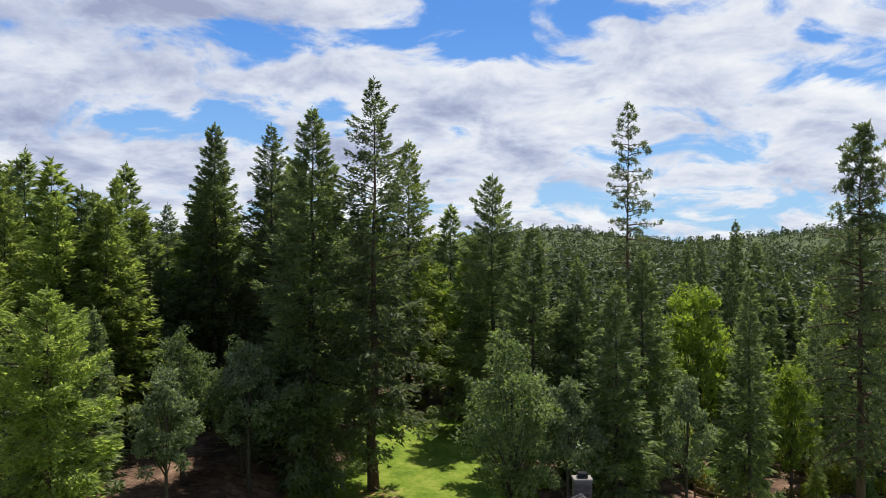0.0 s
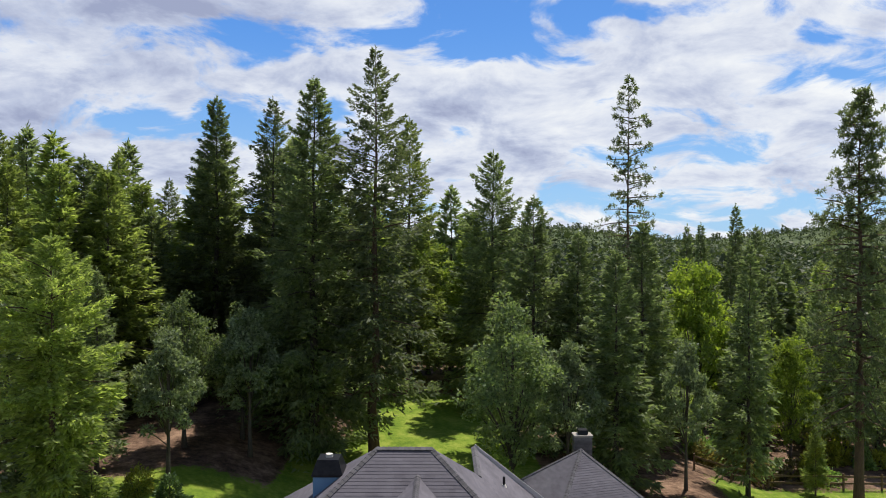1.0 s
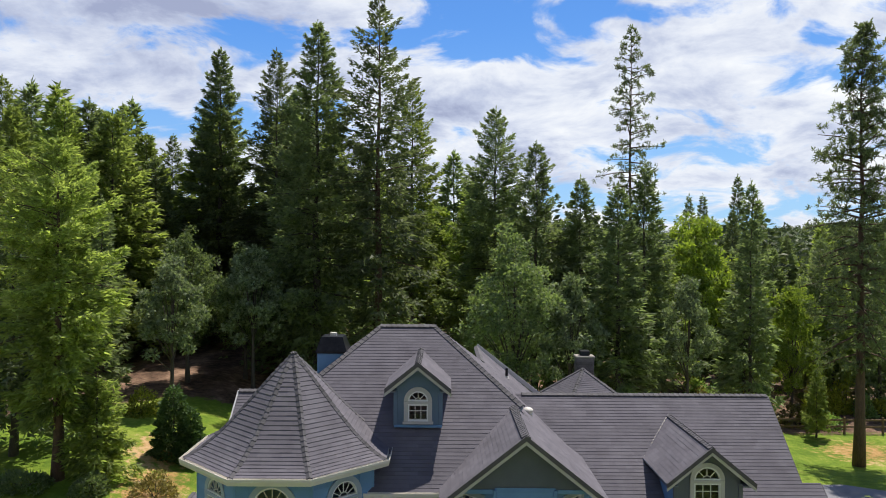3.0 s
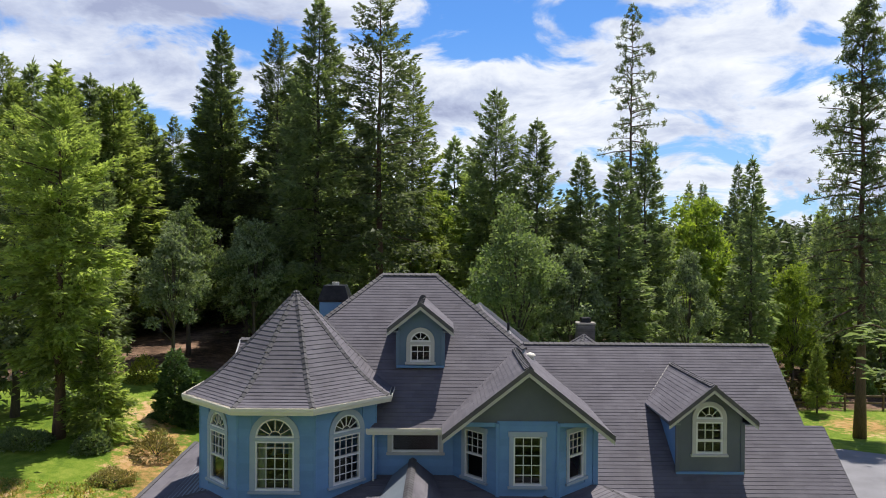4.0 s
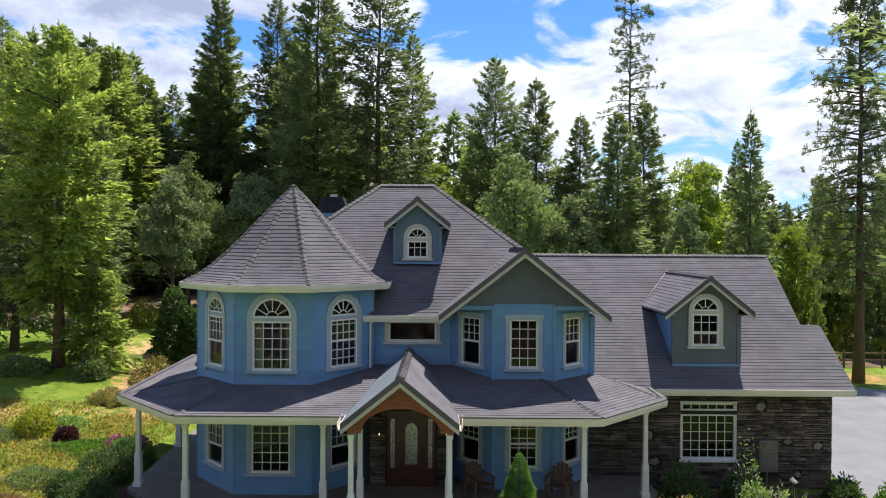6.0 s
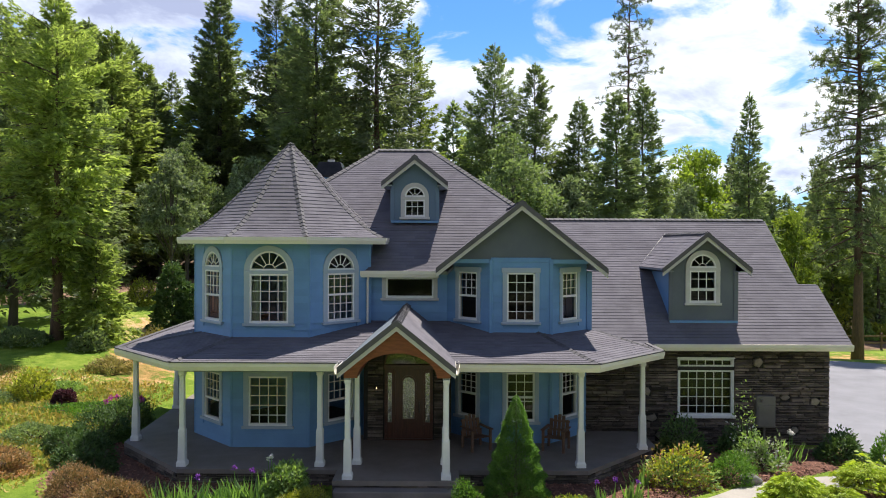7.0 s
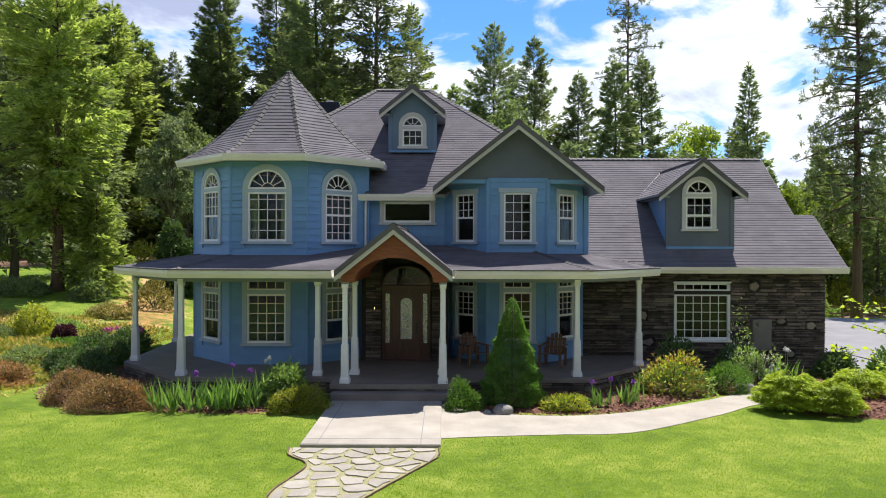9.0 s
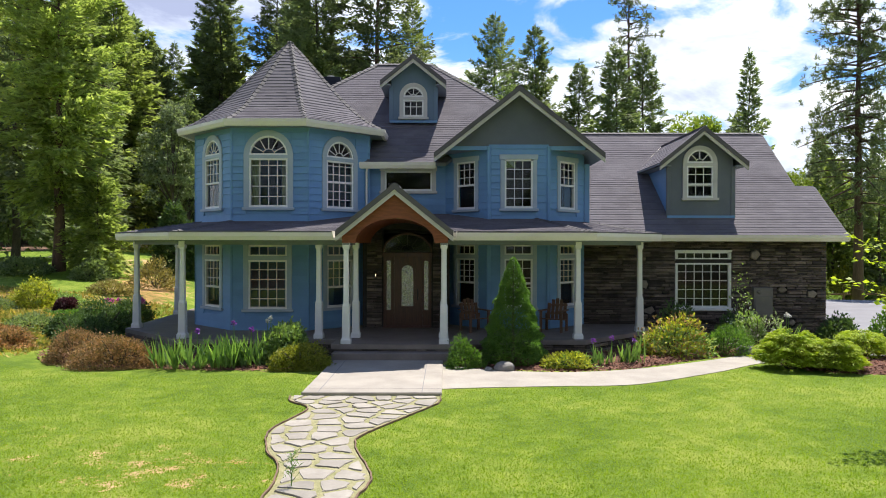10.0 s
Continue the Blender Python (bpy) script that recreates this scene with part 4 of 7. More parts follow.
def wall(name, a, b, z0, z1, windows=(), board=M_BLUE, lap=0.2, siding=True, trim=True):
    m, L = frame_of(a, b)
    cuts = sorted({z0, z1, *[z for w in windows for z in outline(w)[2:] if z0 < z < z1]})
    g = Geo()
    for lo, hi in zip(cuts, cuts[1:]):
        mid = (lo + hi) / 2
        holes = [outline(w)[:2] for w in windows if outline(w)[2] < mid < outline(w)[3]]
        for s, e in gaps(0, L, holes):
            g.box(s, e, 0.0, 0.16, lo, hi, m)
    for w in windows:
        if w.get("arch"):
            u0, u1, _, top = outline(w)
            r, c, zs = w["w"] / 2, w["u"], w["z"] + w["h"]
            n = 8
            for s in (-1, 1):
                arc = [(c + s * r * math.cos(math.pi / 2 * i / n), zs + r * math.sin(math.pi / 2 * i / n)) for i in range(n + 1)]
                for i in range(n):
                    (xa, za), (xb, zb) = arc[i], arc[i + 1]
                    g.prism([(xa, za), (xb, zb), (c + s * r, zb), (c + s * r, za)], 0.0, 0.16, m)
    ob = weld(make(name, g, board, house))
    if siding:
        z = z0
        while z < z1 - 0.03:
            hi = min(z + lap, z1)
            holes = []
            for w in windows:
                u0, u1, b0, b1 = outline(w)
                if b0 - 0.12 < hi and b1 + 0.02 > z:
                    holes.append((u0 - 0.1, u1 + 0.1))
            for s, e in gaps(0.0, L, holes):
                pts = [m @ Vector(p) for p in ((s, -0.034, z), (e, -0.034, z), (e, -0.008, hi), (s, -0.008, hi), (s, 0, z), (e, 0, z), (e, 0, hi), (s, 0, hi))]
                make("siding_board", Geo().add(pts, [(0, 1, 2, 3), (4, 5, 1, 0), (4, 0, 3, 7), (1, 5, 6, 2), (3, 2, 6, 7)]), board, ob)
            z = hi
    for w in windows:
        window(m, w)
    return ob


def arc_band(g, c, zs, r0, r1, y0, y1, m, n=14, a0=0.0, a1=math.pi):
    """A curved bar in the plane of a wall, in one piece."""
    pts = []
    for i in range(n + 1):
        t = a0 + (a1 - a0) * i / n
        for r, y in ((r0, y0), (r1, y0), (r1, y1), (r0, y1)):
            pts.append(m @ Vector((c + r * math.cos(t), y, zs + r * math.sin(t))))
    faces = [(4 * i + k, 4 * i + 4 + k, 4 * i + 4 + (k + 1) % 4, 4 * i + (k + 1) % 4) for i in range(n) for k in range(4)]
    g.add(pts, faces + [(0, 1, 2, 3), (4 * n + 3, 4 * n + 2, 4 * n + 1, 4 * n)])


def window(m, wd):
    """A window of the house: casing, frame, sash bars, glazing bars, glass and sill, as its opening asks."""
    c, w, z, h = wd["u"], wd["w"], wd["z"], wd["h"]
    arch, cols, rows = wd.get("arch", False), wd.get("cols", 3), wd.get("rows", 4)
    cas, frm, rail = wd.get("cas", 0.13), 0.05, wd.get("rail")
    casing_mat = wd.get("casing", M_BLUETRIM)
    u0, u1, zt = c - w / 2, c + w / 2, z + h
    win = new("window")
    win.parent = house
    tagged(win, wd.get("label", ""))
    for a, b in ((u0 - cas, u0), (u1, u1 + cas)):
        make("side_casing", Geo().box(a, b, -0.05, 0.02, z - 0.02, zt, m, 0.008), casing_mat, win)
    g = Geo()
    if arch:
        arc_band(g, c, zt, w / 2, w / 2 + cas, -0.05, 0.02, m)
    else:
        g.box(u0 - cas - 0.03, u1 + cas + 0.03, -0.065, 0.02, zt, zt + cas + 0.02, m, 0.008)
    fix(make("head_casing", g, casing_mat, win))
    make("sill", Geo().box(u0 - cas - 0.04, u1 + cas + 0.04, -0.1, 0.02, z - 0.1, z - 0.02, m, 0.01), casing_mat, win)
    f = Geo()
    f.box(u0, u0 + frm, -0.03, 0.06, z, zt, m).box(u1 - frm, u1, -0.03, 0.06, z, zt, m)
    f.box(u0, u1, -0.035, 0.06, z - 0.02, z + frm, m)
    if arch:
        arc_band(f, c, zt, w / 2 - frm, w / 2, -0.03, 0.06, m)
        f.box(u0, u1, -0.035, 0.06, zt - 0.004, zt + 0.045, m).box(u0, u1, -0.035, 0.06, zt - 0.15, zt - 0.1, m)
        make("mullion_casing", Geo().box(u0 - cas, u1 + cas, -0.058, 0.05, zt - 0.1, zt - 0.004, m, 0.006), casing_mat, win)
    else:
        f.box(u0, u1, -0.03, 0.06, zt - frm, zt, m)
    ztop = zt
    if wd.get("transom"):
        ztop = zt - wd["transom"]
        f.box(u0, u1, -0.04, 0.06, ztop - 0.05, ztop, m).box(u0, u1, -0.04, 0.06, ztop + 0.12, ztop + 0.16, m)
        make("mullion_casing", Geo().box(u0 - cas, u1 + cas, -0.055, 0.05, ztop, ztop + 0.12, m, 0.006), M_MORTAR if wd.get("stone") else casing_mat, win)
    if rail:
        f.box(u0, u1, -0.02, 0.06, z + rail - 0.03, z + rail + 0.03, m)
    fix(make("frame", f, M_WHITE, win, "white frame"))
    bars, t = Geo(), 0.011
    lo = z + (rail if rail and wd.get("plain_low") else 0)
    if cols > 1 or rows > 1:
        for i in range(1, cols):
            x = u0 + frm + (w - 2 * frm) * i / cols
            bars.box(x - t, x + t, 0.005, 0.03, lo, zt, m)
        for j in range(1, rows):
            zz = lo + (ztop - lo) * j / rows
            bars.box(u0 + frm, u1 - frm, 0.005, 0.03, zz - t, zz + t, m)
        if arch:
            R = w / 2 - frm
            k = wd.get("rays", 4)
            for i in range(1, k):
                a = math.pi * i / k
                d, e = Vector((math.cos(a), 0, math.sin(a))), Vector((-math.sin(a), 0, math.cos(a))) * t
                p, q = Vector((c, 0, zt)) + d * (R * 0.35 if k > 3 else 0.0), Vector((c, 0, zt)) + d * R
                bars.prism([((p - e).x, (p - e).z), ((q - e).x, (q - e).z), ((q + e).x, (q + e).z), ((p + e).x, (p + e).z)], 0.005, 0.03, m)
            if k > 3:
                arc_band(bars, c, zt, R * 0.35 - t, R * 0.35 + t, 0.005, 0.03, m, 8)
        fix(make("grille", bars, M_WHITE, win))
    outline_pts = [(u0 + frm * 0.5, z), (u1 - frm * 0.5, z), (u1 - frm * 0.5, zt - (0 if arch else 0.02)), (u0 + frm * 0.5, zt - (0 if arch else 0.02))]
    if arch:
        R = w / 2 - frm * 0.5
        outline_pts = outline_pts[:2] + [(c + R * math.cos(math.pi * i / 14), zt + R * math.sin(math.pi * i / 14)) for i in range(15)]
    pane = Geo().add([m @ Vector((x, 0.036, zz)) for x, zz in outline_pts], [tuple(range(len(outline_pts)))])
    make("pane", pane, M_GLASS, win, "clear glass")
    if wd.get("drape"):
        for s, (a, b) in enumerate(((u0, u0 + w * wd["drape"]), (u1 - w * wd["drape"], u1))):
            n = 14
            pts = []
            for i in range(n + 1):
                x = a + (b - a) * i / n
                y = 0.25 + 0.035 * math.sin(i * 2.4)
                pts += [m @ Vector((x, y, z - 0.1)), m @ Vector((x, y, zt + 0.05))]
            make("curtain", Geo().add(pts, [(2 * i, 2 * i + 2, 2 * i + 3, 2 * i + 1) for i in range(n)]), M_DRAPE, win, "sage green curtain", smooth=True)
    return win


def pt(k, ap=2.72):
    p = corner(k, ap, 0)
    return (p.x, p.y)


SIDE = 2.72 * 2 * math.tan(math.radians(22.5))
TU = dict(cas=0.16, u=SIDE / 2 - 0.04, w=1.13, z=4.04, h=1.52, arch=True, cols=4, rows=5, drape=0.2, rays=6, label="arched white-framed window with glazing bars")
TL = dict(cas=0.15, u=SIDE / 2 - 0.06, w=1.13, z=1.06, h=1.86, cols=4, rows=5, transom=0.44, label="white-framed window with glazing bars and transom")
NU = dict(TU, u=SIDE / 2, w=0.92, rail=0.75, h=1.6, cols=4, rows=3, plain_low=True, drape=None)
RU = dict(TU, u=SIDE / 2, w=1.0, rail=0.78, cols=4, rows=6, drape=None)
NL = dict(TL, u=SIDE / 2, w=0.95, rail=0.6, rows=3, plain_low=True)
wall("turret_wall", pt(0), pt(1), 0.42, 6.42, [TU, TL])
wall("turret_wall", pt(1), pt(2), 0.42, 6.42, [RU, NL])
wall("turret_wall", pt(7), pt(8), 0.42, 6.42, [NU, NL])
wall("turret_wall", pt(6), pt(7), 0.42, 6.42, [NU, NL])
for k in (2, 3, 4, 5):
    wall("turret_wall", pt(k), pt(k + 1), 0.42, 6.42, siding=k == 5)
for k in range(8):
    c0 = corner(k, 2.725, 0)
    make("corner_board", Geo().box(c0.x - 0.035, c0.x + 0.035, c0.y - 0.035, c0.y + 0.035, 0.42, 6.4, None, 0.01), M_BLUE, house)

BAY = [(0.1, 22.14), (1.39, 20.85), (3.19, 20.85), (4.48, 22.14)]
DIAG = 1.29 * math.sqrt(2)
BU = dict(u=0.9, w=0.84, z=4.05, h=1.45, cols=3, rows=5, label="white-framed sash window with glazing bars")
BL = dict(u=0.9, w=0.84, z=1.08, h=1.86, cols=3, rows=5, transom=0.42, rail=0.7, label="white-framed sash window with transom")
BS = dict(BU, u=DIAG / 2, w=0.78, rail=0.72, rows=3, plain_low=True)
BSL = dict(BL, u=DIAG / 2, w=0.78, rows=4, plain_low=True)
wall("bay_wall", BAY[0], BAY[1], 0.42, 5.8, [BS, BSL])
wall("bay_wall", BAY[1], BAY[2], 0.42, 5.95, [BU, BL])
wall("bay_wall", BAY[2], BAY[3], 0.42, 5.8, [dict(BS), dict(BSL)])
for x, y in BAY[1:3]:
    make("corner_board", Geo().box(x - 0.06, x + 0.06, y - 0.06, y + 0.06, 0.42, 5.9, None, 0.02), M_BLUE, house)
wall("main_wall", (-2.45, 22.12), (0.1, 22.14), 3.6, 5.5, [dict(u=1.36, w=1.5, z=4.66, h=0.62, cols=1, rows=1, casing=M_TRIM, label="wide white-framed window with a single pane")])
# gable triangle and the soffit under its overhang
make("gable_wall", Geo().prism([(GX0 + 0.36, 5.8), (GX1 - 0.36, 5.8), (GXM, GZR - 0.12)], 20.87, 21.0), M_SLATE, house, "slate-grey painted gable")
make("gable_soffit", Geo().box(GX0 + 0.38, GX1 - 0.38, 20.87, 22.1, 5.8, 5.84), M_SOFFIT, house)
make("gable_band", Geo().box(GX0 + 0.5, GX1 - 0.5, 20.84, 20.868, 5.78, 5.9), M_BLUE, house)
make("gable_side", Geo().box(4.5, 4.66, 22.1, 26.0, 3.0, 5.5), M_BLUE, house)
bar("downpipe", (-2.5, 22.0, 5.35), (-2.5, 22.0, 3.75), 0.07, 0.06, M_GUTTER, "pale downpipe", up=(0, 1, 0))


# ---- dormers ----
def dormer(xm, wide, y, z0, ze, zr, half, back, window_spec, side_back, board=M_SLATE):
    m, L = frame_of((xm - wide / 2, y), (xm + wide / 2, y))
    wall("dormer_wall", (xm - wide / 2, y), (xm + wide / 2, y), z0, ze - 0.02, [window_spec], board=board, siding=False)
    slope = (zr - ze) / half
    # gable above the window wall, open where the arch stands
    u0, u1, b0, b1 = outline(window_spec)
    r, c, zs = window_spec["w"] / 2, xm, window_spec["z"] + window_spec["h"]
    g = Geo()
    def roof_at(x):
        return zr - 0.06 - abs(x - xm) * (slope - 0.01 / (wide / 2))

    low = ze - 0.02
    if b1 > low:
        zl = max(low, zs)
        foot = [(xm - r, low)] if zs > low else []
        arc = [(xm - r * math.cos(math.pi * i / 14), zl + math.sqrt(max(0.0, r * r - (r * math.cos(math.pi * i / 14)) ** 2)) - (zl - zs)) for i in range(15)]
        arc = [p for p in arc if p[1] > low + 0.002]
        ends = [(arc[0][0], low)] if not foot else foot
        out = [(xm - wide / 2, low)] + ends + arc + [(2 * xm - ends[0][0], low), (xm + wide / 2, low), (xm + wide / 2, roof_at(xm + wide / 2)), (xm, zr - 0.06), (xm - wide / 2, roof_at(xm - wide / 2))]
        g.prism(out, y, y + 0.12)
    else:
        g.prism([(xm - wide / 2, low), (xm + wide / 2, low), (xm + wide / 2, roof_at(xm + wide / 2)), (xm, zr - 0.06), (xm - wide / 2, roof_at(xm - wide / 2))], y, y + 0.12)
    fix(make("dormer_gable", g, board, house))
    for s in (-1, 1):
        x = xm + s * wide / 2
        make("dormer_cheek", Geo().box(min(x, x - s * 0.12), max(x, x - s * 0.12), y + 0.002, side_back, z0, ze + 0.15), M_BLUE, house)
        make("corner_trim", Geo().box(x - 0.07, x + 0.07, y - 0.03, y + 0.05, z0, ze - 0.05, None, 0.01), board, house)
    make("dormer_skirt", Geo().box(xm - wide / 2 - 0.05, xm + wide / 2 + 0.05, y - 0.05, y + 0.02, z0 - 0.05, z0 + 0.035, None, 0.01), M_BLUE, house)
    y0 = y - 0.3
    roof_slope("dormer_roof_slope", [(xm - half, side_back, ze), (xm - half, y0, ze), (xm, y0, zr), (xm, back, zr)])
    roof_slope("dormer_roof_slope", [(xm + half, y0, ze), (xm + half, side_back, ze), (xm, back, zr), (xm, y0, zr)])
    cap_line((xm, y0 - 0.03, zr), (xm, back, zr), 0.17)
    rakes(xm, half, y0 - 0.02, zr, ze, 0.23)
    for s in (-1, 1):
        make("dormer_soffit", Geo().box(min(xm + s * half, xm + s * wide / 2), max(xm + s * half, xm + s * wide / 2), y0, side_back, ze - 0.1, ze - 0.06), M_SOFFIT, house)


dormer(-1.0, 1.5, 23.55, 7.1, 8.37, 9.25, 1.1, 26.5, dict(u=0.75, w=0.68, z=7.27, h=0.66, arch=True, cols=3, rows=2, rays=4, casing=M_TRIM, label="small arched white-framed window"), 25.4, M_DUSK)
dormer(8.4, 2.1, 22.72, 3.87, 5.58, 6.73, 1.42, 26.8, dict(u=1.02, w=0.86, z=4.5, h=1.12, arch=True, cols=3, rows=3, rail=0.42, rays=4, casing=M_TRIM, label="arched white-framed window with glazing bars"), 25.2)

bar("valley_flashing", (6.98, 25.26, 5.61), (8.36, 26.9, 6.76), 0.1, 0.012, M_GUTTER, "bright metal valley flashing")

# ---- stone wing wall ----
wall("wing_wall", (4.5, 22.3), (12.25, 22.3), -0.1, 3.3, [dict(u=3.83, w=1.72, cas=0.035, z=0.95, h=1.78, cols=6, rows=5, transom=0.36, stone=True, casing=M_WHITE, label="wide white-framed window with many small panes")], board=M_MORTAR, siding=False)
wall("wing_wall", (12.25, 22.3), (12.25, 33.2), -0.1, 3.2, board=M_BLUE, siding=False)
make("wing_gable", Geo().add([(12.1, 22.0, 3.2), (12.1, 33.4, 3.2), (12.1, 27.7, 7.15), (12.2, 22.0, 3.2), (12.2, 33.4, 3.2), (12.2, 27.7, 7.15)], [(0, 1, 2), (5, 4, 3), (0, 3, 4, 1), (1, 4, 5, 2), (2, 5, 3, 0)]), M_BLUE, house)
wall("back_wall", (12.25, 33.2), (-7.6, 33.2), -0.1, 5.4, siding=False)
wall("side_wall", (-7.5, 33.2), (-7.5, 24.5), -0.1, 6.0, siding=False)
make("side_gable", Geo().add([(-7.7, 25.7, 5.8), (-7.7, 29.3, 5.8), (-7.7, 27.5, 7.3), (-7.6, 25.7, 5.8), (-7.6, 29.3, 5.8), (-7.6, 27.5, 7.3)], [(0, 2, 1), (3, 4, 5), (0, 1, 4, 3), (1, 2, 5, 4), (2, 0, 3, 5)]), M_BLUE, house)
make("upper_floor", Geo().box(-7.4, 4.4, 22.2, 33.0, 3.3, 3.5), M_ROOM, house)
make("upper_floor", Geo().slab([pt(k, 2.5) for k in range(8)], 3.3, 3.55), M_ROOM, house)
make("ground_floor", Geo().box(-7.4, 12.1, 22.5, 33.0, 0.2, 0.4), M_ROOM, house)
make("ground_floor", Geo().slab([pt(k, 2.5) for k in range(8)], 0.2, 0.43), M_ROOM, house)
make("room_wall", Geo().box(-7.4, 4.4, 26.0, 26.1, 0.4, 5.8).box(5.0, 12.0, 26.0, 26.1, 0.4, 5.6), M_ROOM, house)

# pale pipe beside the turret, from the eave down to the porch roof
fix(make("downspout", Geo().tube([(-2.3, 21.64, 5.46), (-2.36, 21.7, 5.3), (-2.38, 21.71, 5.2), (-2.38, 21.71, 3.98), (-2.37, 21.6, 3.9)], [0.036] * 5, 8), M_GUTTER, house, "pale downspout", smooth=True))

# ---- porch ----
FLOOR = 0.42
PORCH = [(-9.85, 27.5), (-9.5, 20.72), (-7.0, 18.2), (-2.78, 18.2), (-2.78, 17.3), (0.4, 17.3), (0.4, 18.2), (3.8, 18.2), (6.25, 20.65), (6.25, 22.28), (-7.5, 22.28), (-7.5, 27.5)]
porch = tagged(fix(make("porch_floor", Geo().slab(PORCH, 0.30, FLOOR), M_DECK)), "brown stained concrete porch floor", "porch floor", kind="structure")
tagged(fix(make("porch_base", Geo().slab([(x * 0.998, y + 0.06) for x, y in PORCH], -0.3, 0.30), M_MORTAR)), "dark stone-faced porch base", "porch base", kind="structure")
for i, (y0, z1) in enumerate(((16.98, 0.25),)):
    tagged(make("entry_step", Geo().box(-2.72, 0.34, y0, 17.4, -0.1, z1, None, 0.02), M_DECK), "brown concrete step up to the porch", "step", "entry steps", "structure")


def porch_post(x, y, label="white square porch post with tapered base"):
    p = thing("porch_post", label, "post", "porch posts", Matrix.Translation((x, y, FLOOR)))
    prof = [(0.0, 0.13), (0.10, 0.13), (0.16, 0.1), (0.2, 0.1), (0.95, 0.092), (1.02, 0.07), (2.38, 0.063), (2.44, 0.088), (2.6, 0.088)]
    pts, faces = [], []
    for z, r in prof:
        b = 0.018
        pts += [(-r + b, -r, z), (r - b, -r, z), (r, -r + b, z), (r, r - b, z), (r - b, r, z), (-r + b, r, z), (-r, r - b, z), (-r, -r + b, z)]
    faces = [(8 * j + i, 8 * j + (i + 1) % 8, 8 * j + 8 + (i + 1) % 8, 8 * j + 8 + i) for j in range(len(prof) - 1) for i in range(8)]
    cut = 4 * 8
    make("base", Geo().add(pts[:40], faces[:32] + [tuple(range(7, -1, -1))]), M_WHITE, p)
    make("shaft", Geo().add(pts[32:64], [tuple(i - 32 for i in f) for f in faces[32:56]]), M_WHITE, p)
    make("capital", Geo().add(pts[56:72], [tuple(i - 56 for i in f) for f in faces[56:64]] + [tuple(range(8, 16))]), M_WHITE, p)
    return p


first_post = porch_post(-6.96, 18.5)
for x, y in ((-3.3, 18.55), (-2.42, 17.5), (0.07, 17.5), (-2.33, 18.75), (0.05, 18.75), (3.66, 18.55), (5.78, 20.3), (-9.25, 20.95), (-9.6, 25.2)):
    copy_thing(first_post, Matrix.Translation((x, y, FLOOR)))
for a, b in (((-9.7, 27.4), (-9.25, 20.95)), ((-9.25, 20.95), (-6.96, 18.5)), ((-6.96, 18.5), (-2.4, 18.55)), ((0.1, 18.55), (3.66, 18.55)), ((-2.4, 18.55), (-2.42, 17.4)), ((0.07, 17.4), (0.07, 18.55)), ((3.66, 18.55), (5.78, 20.3)), ((5.78, 20.3), (5.8, 22.2))):
    bar("porch_beam", (*a, 3.0), (*b, 3.0), 0.16, 0.14, M_SOFFIT)


